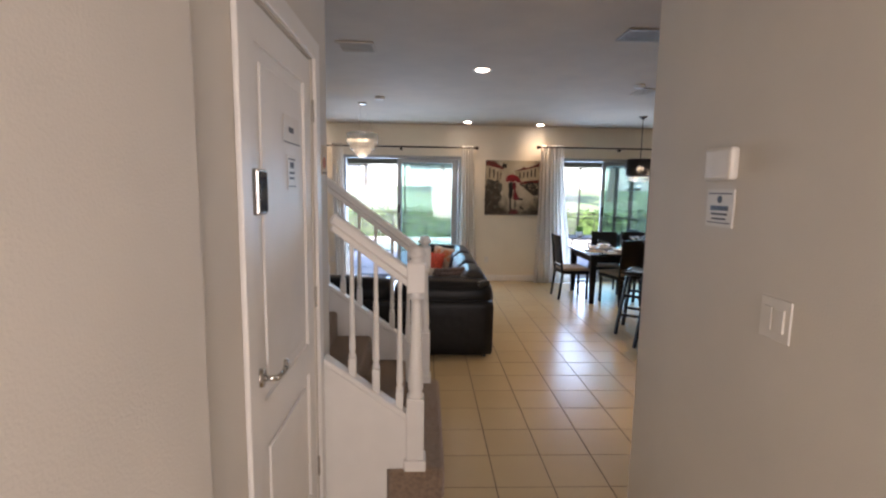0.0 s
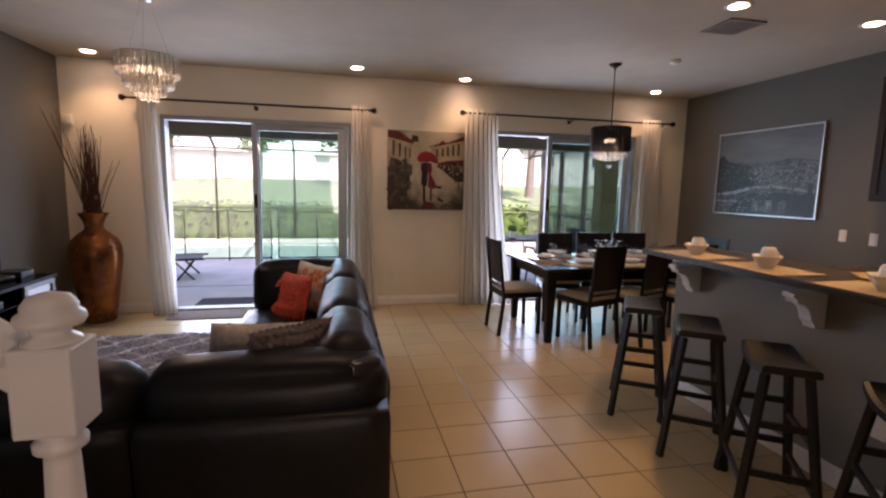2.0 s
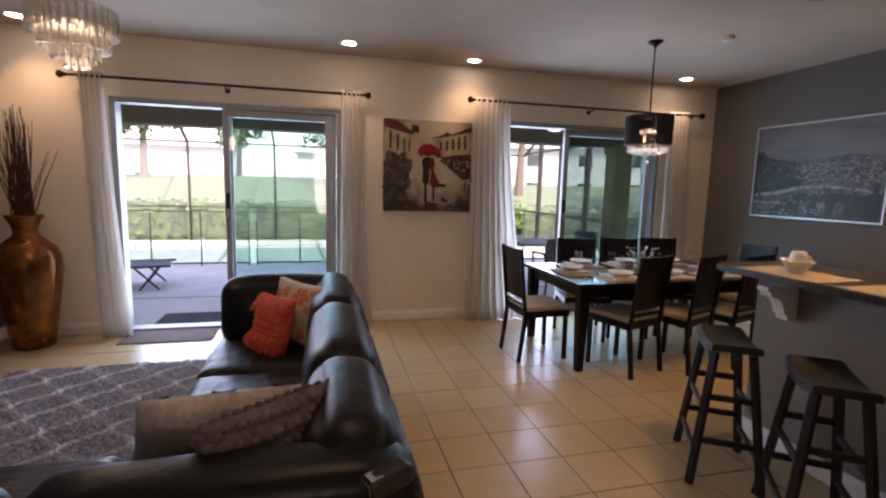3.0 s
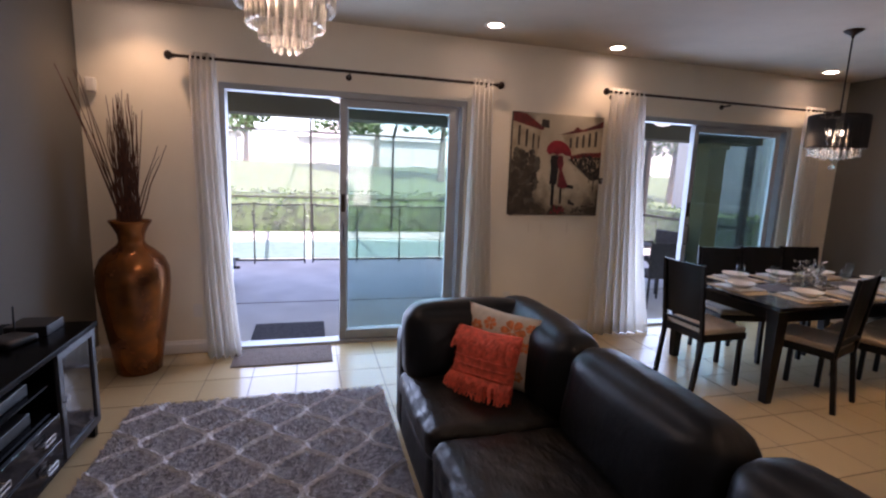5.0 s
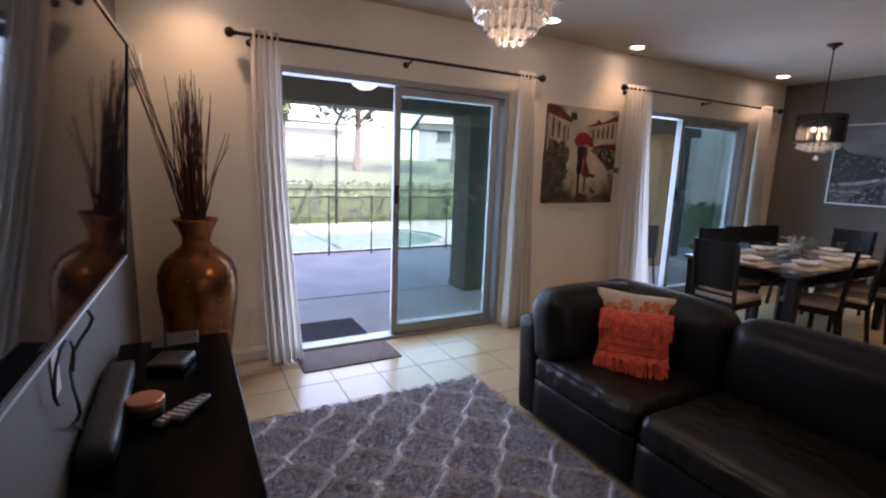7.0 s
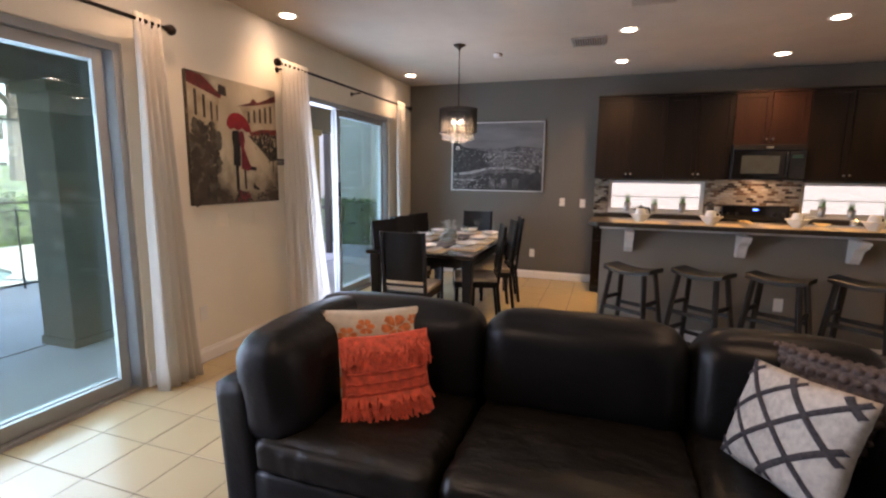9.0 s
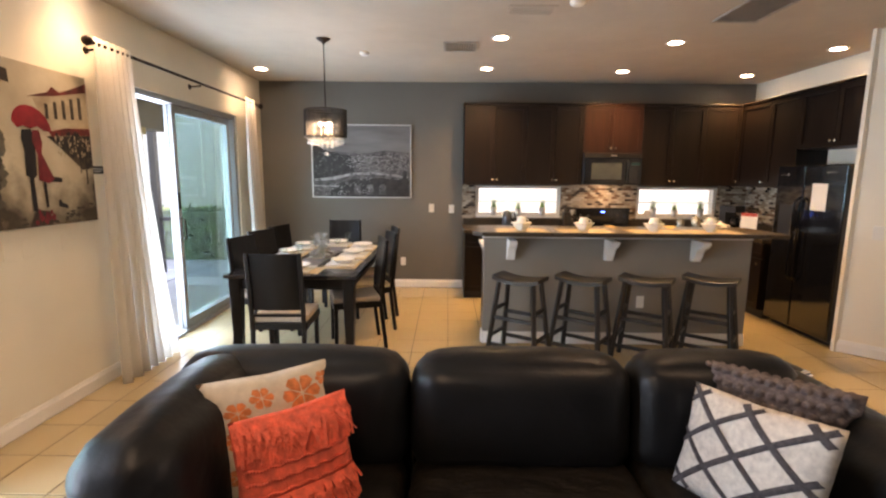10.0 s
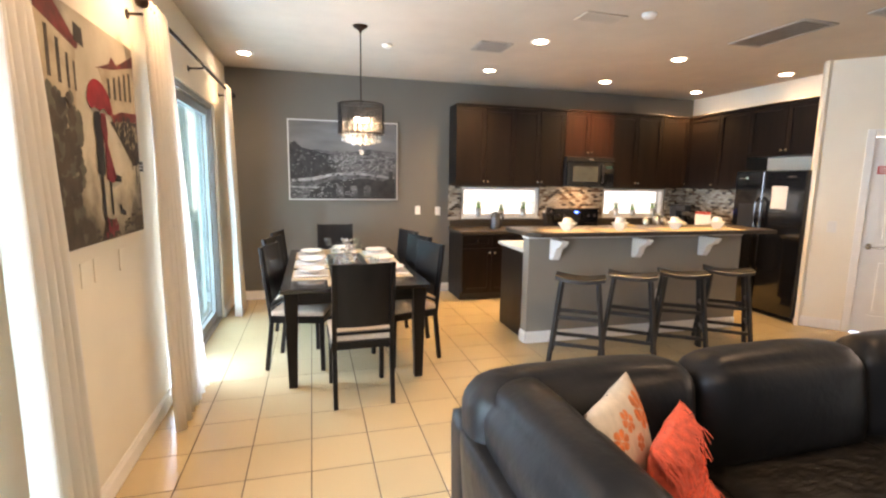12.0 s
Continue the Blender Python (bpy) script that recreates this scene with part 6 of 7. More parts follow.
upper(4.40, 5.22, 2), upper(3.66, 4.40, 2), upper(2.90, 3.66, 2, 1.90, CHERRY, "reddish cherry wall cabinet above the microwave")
upper(2.08, 2.90, 2), upper(1.62, 2.08, 1)
UY = YK + 0.33


def upper_end(x0, x1, doors, z0):
    t = thing("wall_cabinet", "dark stained wooden wall cabinet on the end wall", "cabinet", group="kitchen cabinets")
    part("body", bmn((x0 + 0.001, x1 - 0.001, YK + 0.002, UY, z0, UZ1)), ESPRESSO, t)
    w = (x1 - x0) / doors
    for k in range(doors):
        a, b = x0 + k * w, x0 + (k + 1) * w
        kx = (b - 0.03 if k == 0 else a + 0.03) if doors == 2 else a + 0.03
        shaker(t, a, b, z0, UZ1, UY, ESPRESSO, [(kx, z0 + 0.06)], along="x")
    part("cornice", bmn((x0, x1, YK + 0.002, UY + 0.03, UZ1 + 0.001, UZ1 + 0.03), bev=0.006), ESPRESSO, t)


upper_end(4.60, 5.16, 1, UZ0), upper_end(4.12, 4.60, 1, UZ0), upper_end(3.12, 4.12, 2, 1.90)

LX = 4.88


def base_unit(y0, y1, doors):
    t = thing("base_cabinet", "dark stained wooden base cabinet with drawers", "cabinet", group="kitchen cabinets")
    part("body", bmn((LX, XR - 0.002, y0 + 0.001, y1 - 0.001, 0.10, 0.868)), ESPRESSO, t)
    part("plinth", bmn((LX + 0.06, XR - 0.002, y0 + 0.001, y1 - 0.001, 0, 0.10)), BLACKPLASTIC, t)
    w = (y1 - y0) / doors
    for k in range(doors):
        a, b = y0 + k * w, y0 + (k + 1) * w
        ky = (b - 0.035 if k == 0 else a + 0.035) if doors == 2 else a + 0.035
        shaker(t, a, b, 0.11, 0.69, LX, ESPRESSO, [(ky, 0.63)])
        shaker(t, a, b, 0.70, 0.86, LX, ESPRESSO, [((a + b) / 2, 0.78)])


base_unit(4.40, 5.20, 2), base_unit(3.66, 4.40, 2), base_unit(2.08, 2.90, 2), base_unit(1.90, 2.08, 1)
bm = bmn((4.84, XR - 0.002, 3.66, 5.22, 0.87, 0.91), bev=0.004)
single("worktop", bm, GRANITE, "dark granite worktop beside the stove", "worktop", "worktops")
single("worktop", bmn((4.84, XR - 0.002, YK + 0.002, 2.90, 0.87, 0.91), (4.08, 4.84, YK + 0.002, 1.92, 0.87, 0.91)), GRANITE, "dark granite corner worktop by the fridge", "worktop", "worktops")
t = thing("base_cabinet", "dark stained corner base cabinet by the fridge", "cabinet", group="kitchen cabinets")
part("body", bmn((4.09, LX - 0.001, YK + 0.002, 1.88, 0.10, 0.868)), ESPRESSO, t)
part("plinth", bmn((4.09, LX - 0.001, YK + 0.002, 1.82, 0, 0.10)), BLACKPLASTIC, t)
shaker(t, 4.09, 4.84, 0.11, 0.69, 1.88, ESPRESSO, [(4.14, 0.63)], along="x")
shaker(t, 4.09, 4.84, 0.70, 0.86, 1.88, ESPRESSO, [(4.46, 0.78)], along="x")
struct("upstand", bmn((XR - 0.022, XR - 0.002, 2.9, 5.2, 0.911, 1.005), (XR - 0.022, XR - 0.002, YK + 0.024, 2.9, 0.911, 1.005), (4.08, XR - 0.022, YK + 0.002, YK + 0.022, 0.911, 1.005)), GRANITE, "dark granite upstand behind the worktop", "trim")

# mosaic backsplash: bits too small to pick apart
MOSAIC = bpy.data.materials.new("glass_mosaic")
MOSAIC.use_nodes = True
n, l = MOSAIC.node_tree.nodes, MOSAIC.node_tree.links
tc, mp, br, wn2, cr = n.new("ShaderNodeTexCoord"), n.new("ShaderNodeMapping"), n.new("ShaderNodeTexBrick"), n.new("ShaderNodeTexWhiteNoise"), n.new("ShaderNodeValToRGB")
br.inputs["Scale"].default_value, br.inputs["Mortar Size"].default_value = 1.0, 0.0022
br.inputs["Brick Width"].default_value, br.inputs["Row Height"].default_value = 0.075, 0.030
br.inputs["Color1"].default_value, br.inputs["Color2"].default_value, br.inputs["Mortar"].default_value = (0, 0, 0, 1), (1, 1, 1, 1), (0.5, 0.5, 0.5, 1)
sx = n.new("ShaderNodeSeparateXYZ")
cx = n.new("ShaderNodeCombineXYZ")
ad = n.new("ShaderNodeMath")
ad.operation = "ADD"
l.new(tc.outputs["Object"], sx.inputs[0]), l.new(sx.outputs["X"], ad.inputs[0]), l.new(sx.outputs["Y"], ad.inputs[1]), l.new(ad.outputs[0], cx.inputs["X"]), l.new(sx.outputs["Z"], cx.inputs["Y"])
l.new(cx.outputs[0], br.inputs["Vector"]), l.new(br.outputs["Color"], cr.inputs[0])
e = cr.color_ramp
e.interpolation = "CONSTANT"
e.elements[0].position, e.elements[0].color = 0.0, (0.36, 0.30, 0.23, 1)
e.elements[1].position, e.elements[1].color = 0.62, (0.035, 0.025, 0.02, 1)
for p, c in ((0.25, (0.46, 0.40, 0.32, 1)), (0.40, (0.24, 0.19, 0.14, 1)), (0.78, (0.13, 0.075, 0.045, 1)), (0.90, (0.42, 0.37, 0.30, 1))):
    q = e.elements.new(p)
    q.color = c
l.new(cr.outputs[0], n["Principled BSDF"].inputs["Base Color"])
n["Principled BSDF"].inputs["Roughness"].default_value = 0.15
struct("backsplash", bmn((XR - 0.010, XR - 0.002, W1[1], 5.22, 1.006, 1.484), (XR - 0.010, XR - 0.002, W2[1], W1[0], 1.006, 1.484), (XR - 0.010, XR - 0.002, YK + 0.012, W2[0], 1.006, 1.484), (4.09, XR - 0.010, YK + 0.002, YK + 0.010, 1.006, 1.484)), MOSAIC, "small glass mosaic backsplash in browns and creams")


def kitchen_window(name, w):
    t = thing(name, "low kitchen window with a white blind, sunlit outside", "window", kind="structure")
    part("window_frame", bmn((XR + 0.02, XR + 0.10, w[0], w[0] + 0.04, *WZ), (XR + 0.02, XR + 0.10, w[1] - 0.04, w[1], *WZ), (XR + 0.02, XR + 0.10, w[0] + 0.04, w[1] - 0.04, WZ[0], WZ[0] + 0.035), (XR + 0.02, XR + 0.10, w[0] + 0.04, w[1] - 0.04, WZ[1] - 0.035, WZ[1])), TRIM, t)
    part("window_sill", bmn((XR - 0.03, XR + 0.10, w[0] + 0.001, w[1] - 0.001, WZ[0] - 0.028, WZ[0] - 0.001)), TRIM, t)
    p = part("pane", bmn((XR + 0.06, XR + 0.066, w[0] + 0.04, w[1] - 0.04, WZ[0] + 0.035, WZ[1] - 0.035)), GLASS, t)
    p.visible_shadow = False
    part("muntin", bmn((XR + 0.055, XR + 0.072, w[0] + 0.04, w[1] - 0.04, 1.235, 1.247)), TRIM, t)
    for k in range(15):
        bm = bmn((XR + 0.028, XR + 0.05, w[0] + 0.045, w[1] - 0.045, WZ[1] - 0.045 - 0.022 * k, WZ[1] - 0.042 - 0.022 * k))
        part("slat", bm, TRIM, t)


kitchen_window("window_1", W1), kitchen_window("window_2", W2)
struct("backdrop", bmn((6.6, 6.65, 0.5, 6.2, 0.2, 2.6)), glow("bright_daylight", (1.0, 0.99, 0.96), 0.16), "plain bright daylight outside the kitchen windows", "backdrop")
k = 0
for y in (4.78, 4.44, 4.10, 2.56, 2.26, 1.90):
    potted_plant(XR + 0.012 - 0.03, y, WZ[0] - 0.0005, 0.046, 0.26 if k % 3 != 1 else 0.21, "small grass plant in a grey pot on the window sill", pot=ALU, blades=60, wide=0.7, seed=k)
    k += 1

# microwave and stove
t = thing("microwave", "black built-in microwave above the stove", "microwave")
part("body", bmn((5.10, XR - 0.002, 2.905, 3.655, 1.49, 1.898), bev=0.004), BLACKPLASTIC, t)
d = part("door", bmn((5.075, 5.099, 3.08, 3.65, 1.505, 1.83), bev=0.004), BLACKGLOSS, t)
part("window", bmn((5.0725, 5.0748, 3.17, 3.56, 1.56, 1.77)), mat("microwave_glass", (0.06, 0.065, 0.06), 0.15, var=0.1), d, "grey mesh window")
part("control_panel", bmn((5.075, 5.099, 2.91, 3.075, 1.505, 1.83), bev=0.004), BLACKGLOSS, t)
part("display", bmn((5.073, 5.0748, 2.94, 3.05, 1.74, 1.78)), mat("dim_display", (0.02, 0.05, 0.05), 0.2, var=0.0), t)
bm = bmesh.new()
tube(bm, [(5.075, 3.10, 1.54), (5.045, 3.10, 1.56), (5.045, 3.10, 1.78), (5.075, 3.10, 1.80)], 0.009)
part("handle", bm, BLACKPLASTIC, t)
part("vent_strip", bmn((5.08, 5.10, 2.91, 3.65, 1.845, 1.89)), BLACKPLASTIC, t)
part("badge", bmn((5.0785, 5.0798, 3.24, 3.32, 1.855, 1.875)), CHROME, t)
lamp("hood_lamp", "AREA", look((5.25, 3.28, 1.487), (5.3, 3.28, 0)), 0.35, WARM, size=0.2)
t = thing("stove", "black electric stove with a raised control panel", "stove")
part("body", bmn((4.87, XR - 0.024, 2.91, 3.65, 0.0, 0.90), bev=0.004), BLACKPLASTIC, t)
part("cooktop", bmn((4.85, XR - 0.1, 2.905, 3.655, 0.901, 0.918), bev=0.003), BLACKGLOSS, t)
part("oven_door", bmn((4.845, 4.869, 2.93, 3.63, 0.22, 0.76), bev=0.004), BLACKGLOSS, t)
bm = bmesh.new()
tube(bm, [(4.845, 2.98, 0.80), (4.80, 2.98, 0.80), (4.80, 3.58, 0.80), (4.845, 3.58, 0.80)], 0.011)
part("handle", bm, BLACKPLASTIC, t)
cp = part("control_panel", bmn((XR - 0.10, XR - 0.024, 2.91, 3.65, 0.90, 1.17), bev=0.012), BLACKGLOSS, t)
part("clock", bmn((XR - 0.1018, XR - 0.1002, 3.25, 3.31, 1.105, 1.125)), glow("blue_clock", (0.05, 0.15, 1.0), 1.2), cp, "small blue glowing clock")
for y in (2.98, 3.08, 3.48, 3.58):
    bm = bmesh.new()
    cyl(bm, (XR - 0.10, y, 1.06), (XR - 0.122, y, 1.06), 0.02, 0.017, 14)
    part("knob", bm, BLACKPLASTIC, cp)

# fridge
t = thing("fridge", "black glossy side-by-side fridge with a note", "fridge", pose(3.585, 1.40, 0))
part("body", bmn((-0.455, 0.455, -0.10, 0.37, 0.03, 1.715), bev=0.008), BLACKPLASTIC, t)
part("plinth", bmn((-0.44, 0.44, -0.08, 0.36, 0.0, 0.029)), BLACKPLASTIC, t)
for x0, x1, hx0 in ((-0.455, 0.055, 0.02), (0.06, 0.455, 0.095)):
    d = part("door", bmn((x0, x1, 0.375, 0.455, 0.06, 1.72), bev=0.012), BLACKGLOSS, t)
    bm = bmesh.new()
    tube(bm, [(hx0, 0.455, 0.55), (hx0, 0.505, 0.60), (hx0, 0.505, 1.35), (hx0, 0.455, 1.40)], 0.013)
    part("handle", bm, BLACKGLOSS, d)
    if x0 > 0:
        part("dispenser", bmn((0.16, 0.37, 0.450, 0.459, 0.95, 1.32)), BLACKPLASTIC, d)
        part("badge", bmn((0.28, 0.40, 0.4555, 0.459, 1.62, 1.635)), CHROME, d)
    else:
        part("note", bmn((-0.25, -0.06, 0.4555, 0.4575, 1.28, 1.54)), PLASTICWHITE, d, "white paper note")
        part("badge", bmn((-0.34, -0.22, 0.4555, 0.459, 1.64, 1.652)), CHROME, d)

# things on the worktops
t = thing("kettle", "dark electric kettle on the worktop", "kettle", pose(5.22, 4.62, 0.911))
bm = bmesh.new()
lathe(bm, [(0.072, 0), (0.075, 0.015), (0.068, 0.12), (0.058, 0.20), (0.045, 0.215), (0.012, 0.22), (0.012, 0.235)], seg=20)
part("body", bm, mat("steel_blue", (0.10, 0.11, 0.13), 0.2, 0.6, var=0.05), t, smooth=True)
bm = bmesh.new()
tube(bm, [(0, -0.055, 0.20), (0, -0.10, 0.195), (0, -0.115, 0.12), (0, -0.07, 0.05)], 0.011)
part("handle", bm, BLACKPLASTIC, t)
bm = bmesh.new()
cyl(bm, (0, 0.05, 0.16), (0, 0.085, 0.20), 0.02, 0.012, 10)
part("spout", bm, CHROME, t)
t = thing("knife_block", "dark knife block beside the stove", "knife block", pose(5.25, 3.80, 0.911))
bm = bmn((-0.06, 0.06, -0.045, 0.045, 0, 0.20))
for v in bm.verts:
    v.co.x += 0.35 * v.co.z
part("block", bm, BLACKWOOD, t)
for k in range(5):
    bm = bmesh.new()
    y = -0.032 + 0.016 * k
    bar(bm, (0.05, y, 0.195), (0.005, y, 0.28), 0.012, 0.018)
    part("knife", bm, CHROME if k % 2 else BLACKPLASTIC, t)
t = thing("coffee_maker", "black coffee maker in the kitchen corner", "coffee maker", pose(5.2, 1.62, 0.911, 0, 0, 20))
part("body", bmn((0.02, 0.12, -0.09, 0.09, 0, 0.32), (-0.12, 0.02, -0.09, 0.09, 0.23, 0.32), (-0.12, 0.02, -0.09, 0.09, 0, 0.025), bev=0.01), BLACKPLASTIC, t)
bm = bmesh.new()
lathe(bm, [(0.06, 0.026), (0.07, 0.06), (0.06, 0.15), (0.045, 0.17)], cx=-0.05, seg=16)
part("jug", bm, BLACKGLOSS, t, smooth=True)
for k, (x, y) in enumerate(((4.95, 2.42), (5.0, 2.20), (5.05, 2.02))):
    bm = bmesh.new()
    lathe(bm, [(0.05, 0), (0.052, 0.005), (0.052, 0.13 + 0.03 * (k % 2)), (0.045, 0.14 + 0.03 * (k % 2)), (0.012, 0.15 + 0.03 * (k % 2)), (0.012, 0.17 + 0.03 * (k % 2))], seg=16)
    single("canister", bm, CHROME, "steel canister on the worktop", "canister", "canisters", smooth=True, m=pose(x, y, 0.911))
t = thing("leaflet_stand", "white leaflet with a red strip on the worktop", "leaflet", pose(4.62, 1.75, 0.911, 0, 0, 25))
part("sheet", bmn((-0.10, 0.10, -0.004, 0.004, 0.0, 0.26)), PLASTICWHITE, t)
part("red_strip", bmn((-0.10, 0.10, 0.0042, 0.006, 0.22, 0.26)), mat("red_ink", (0.5, 0.06, 0.04), 0.6), t)
t = thing("teapot", "white teapot on the worktop", "teapot", pose(4.75, 2.02, 0.911))
bm = bmesh.new()
lathe(bm, [(0.045, 0), (0.075, 0.03), (0.085, 0.07), (0.06, 0.11), (0.03, 0.125), (0.012, 0.13), (0.014, 0.145), (0.004, 0.15)], seg=20)
part("body", bm, WHITECERAMIC, t, smooth=True)
bm = bmesh.new()
tube(bm, [(0, 0.07, 0.05), (0, 0.12, 0.08), (0, 0.13, 0.11)], 0.011)
part("spout", bm, WHITECERAMIC, t)
bm = bmesh.new()
tube(bm, [(0, -0.07, 0.10), (0, -0.12, 0.09), (0, -0.12, 0.05), (0, -0.075, 0.03)], 0.007)
part("handle", bm, WHITECERAMIC, t)

# pantry door in the diagonal wall
t = thing("door_4", "white panelled pantry door with a red notice, closed", "door", DIAG.copy(), kind="structure")


def panel_door(t, x0, x1, z1, y, lean=0.035, panels=((0.12, 0.78), (0.92, None))):
    w = x1 - x0
    bm = bmn((x0, x0 + 0.11, y, y + lean, 0.012, z1), (x1 - 0.11, x1, y, y + lean, 0.012, z1), (x0 + 0.11, x1 - 0.11, y, y + lean, 0.012, 0.20), (x0 + 0.11, x1 - 0.11, y, y + lean, 0.82, 0.96), (x0 + 0.11, x1 - 0.11, y, y + lean, z1 - 0.12, z1))
    leaf = part("leaf", bm, TRIM, t)
    for z0, zz in ((0.20, 0.82), (0.96, z1 - 0.12)):
        bm = bmn((x0 + 0.11, x1 - 0.11, y + 0.012, y + lean - 0.012, z0, zz))
        box(bm, x0 + 0.16, x1 - 0.16, y + 0.003, y + 0.012, z0 + 0.05, zz - 0.05, 0.006, 1)
        part("panel", bm, TRIM, leaf)
    return leaf


leaf = panel_door(t, 0.485, 1.255, 2.05, 0.02)
part("casing", bmn((0.41, 0.478, -0.016, -0.002, 0, 2.13), (1.262, 1.33, -0.016, -0.002, 0, 2.13), (0.478, 1.262, -0.016, -0.002, 2.062, 2.13), bev=0.004), TRIM, t)


def lever(parent, x, z, y, s, m=None):
    bm = bmesh.new()
    cyl(bm, (x, y, z), (x, y - 0.012, z), 0.032, 0.030, 18)
    tube(bm, [(x, y - 0.01, z), (x, y - 0.055, z), (x + s * 0.06, y - 0.058, z - 0.004), (x + s * 0.10, y - 0.056, z - 0.002), (x + s * 0.125, y - 0.05, z + 0.014)], 0.0095, 8)
    part("door_handle", bm, CHROME, parent, "brushed nickel lever handle", smooth=True)


lever(leaf, 0.545, 0.93, 0.02, 1)
part("red_notice", bmn((0.53, 0.62, 0.0175, 0.0195, 1.68, 1.76)), mat("red_sticker", (0.55, 0.05, 0.05), 0.5), leaf, "small red notice")
part("text_bar", bmn((0.545, 0.605, 0.0165, 0.0175, 1.735, 1.745), (0.545, 0.605, 0.0165, 0.0175, 1.715, 1.724), (0.55, 0.60, 0.0165, 0.0175, 1.695, 1.704)), PLASTICWHITE, leaf)
t = thing("wall_clock", "round pale wall clock above the pantry door", "clock", DIAG @ pose(0.86, 0, 2.36))
bm = bmesh.new()
cyl(bm, (0, -0.001, 0), (0, -0.03, 0), 0.13, 0.125, 32)
part("rim", bm, CHROME, t)
bm = bmesh.new()
cyl(bm, (0, -0.03, 0), (0, -0.033, 0), 0.112, 0.112, 32)
part("dial", bm, PLASTICWHITE, t)
t = thing("switch_plate", "white light switch plate beside the pantry door", "switch", DIAG @ pose(0.22, 0, 1.12), group="switches")
part("plate", bmn((-0.04, 0.04, -0.007, -0.001, -0.06, 0.06), bev=0.003), PLASTICWHITE, t)
part("rocker", bmn((-0.016, 0.016, -0.011, -0.007, -0.033, 0.033)), PLASTICWHITE, t)


# ---- stairs ----
RISE, GO, SX, SY0, SY1, NS = 0.19, 0.260, 0.27, 1.70, 2.815, 10
t = thing("staircase", "carpeted staircase with white painted sides", "stairs", kind="structure")
for k in range(NS):
    x1 = SX - k * GO
    bm = bmesh.new()
    y0, y1 = SY0 + 0.005, SY1 - 0.005
    if k == 0:
        y0, y1 = SY0 - 0.06, SY1 + 0.07
    box(bm, x1 - GO - 0.03, x1 + 0.022, y0, y1, 0 if k == 0 else RISE * k - 0.02, RISE * (k + 1), 0.028, 3)
    part("step", bm, CARPET, t, "tan carpeted step", smooth=False)
for nm, y0, y1, xe in (("near_side", SY0 - 0.05, SY0, -0.352), ("far_side", SY1, SY1 + 0.05, XL + 0.004)):
    bm = bmesh.new()
    x0 = 0.10
    top = lambda x: 0.535 - x * 0.722
    f = bm.faces.new([bm.verts.new(p) for p in ((x0, y0, 0.191), (x0, y0, top(x0)), (xe, y0, top(xe)), (xe, y0, 0.004), (-0.02, y0, 0.004), (-0.02, y0, 0.191))])
    r = bmesh.ops.extrude_face_region(bm, geom=[f])
    bmesh.ops.translate(bm, verts=[g for g in r["geom"] if isinstance(g, bmesh.types.BMVert)], vec=(0, y1 - y0, 0))
    part("side_panel", bm, TRIM, t)
    bm = bmesh.new()
    bar(bm, (x0 + 0.01, (y0 + y1) / 2, top(x0) + 0.004), (xe, (y0 + y1) / 2, top(xe) + 0.012), 0.085, 0.03, 0.006)
    part("side_cap", bm, TRIM, t)


def turned(bm, x, y, z0, z1, r, foot, head):
    """A turned baluster: a square foot, a tapering round shaft, a slim head."""
    box(bm, x - r * 1.25, x + r * 1.25, y - r * 1.25, y + r * 1.25, z0, z0 + foot, 0.003, 1)
    L = z1 - z0
    lathe(bm, [(r * 0.8, foot - 0.005), (r * 1.35, foot + 0.012), (r * 0.85, foot + 0.03), (r * 1.15, foot + 0.06), (r, foot + 0.12), (r * 0.72, L * 0.7), (r * 0.62, L - head - 0.01), (r * 0.8, L - head), (r * 0.7, L)], cx=x, cy=y, seg=10, z=z0)


def newel(x, y, top):
    nt = thing("newel_post", "white turned newel post with a mushroom cap", "newel post", pose(x, y, RISE), group="newel posts")
    hgt = top - RISE
    bm = bmn((-0.058, 0.058, -0.058, 0.058, 0.001, 0.06), (-0.047, 0.047, -0.047, 0.047, 0.06, 0.40), bev=0.006)
    part("foot_block", bm, TRIM, nt)
    bm = bmesh.new()
    lathe(bm, [(0.040, 0.40), (0.046, 0.41), (0.034, 0.425), (0.042, 0.45), (0.040, 0.52), (0.034, 0.62), (0.027, hgt - 0.30), (0.026, hgt - 0.285), (0.040, hgt - 0.275), (0.041, hgt - 0.262), (0.031, hgt - 0.252), (0.044, hgt - 0.235)], seg=18)
    part("shaft", bm, TRIM, nt, smooth=True)
    bm = bmn((-0.047, 0.047, -0.047, 0.047, hgt - 0.24, hgt - 0.085), bev=0.006)
    part("head_block", bm, TRIM, nt)
    bm = bmesh.new()
    lathe(bm, [(0.044, hgt - 0.087), (0.042, hgt - 0.080), (0.029, hgt - 0.072), (0.028, hgt - 0.062), (0.047, hgt - 0.055), (0.052, hgt - 0.046), (0.050, hgt - 0.038), (0.040, hgt - 0.030), (0.041, hgt - 0.022), (0.030, hgt - 0.006), (0.010, hgt)], seg=20)
    part("cap", bm, TRIM, nt, smooth=True)


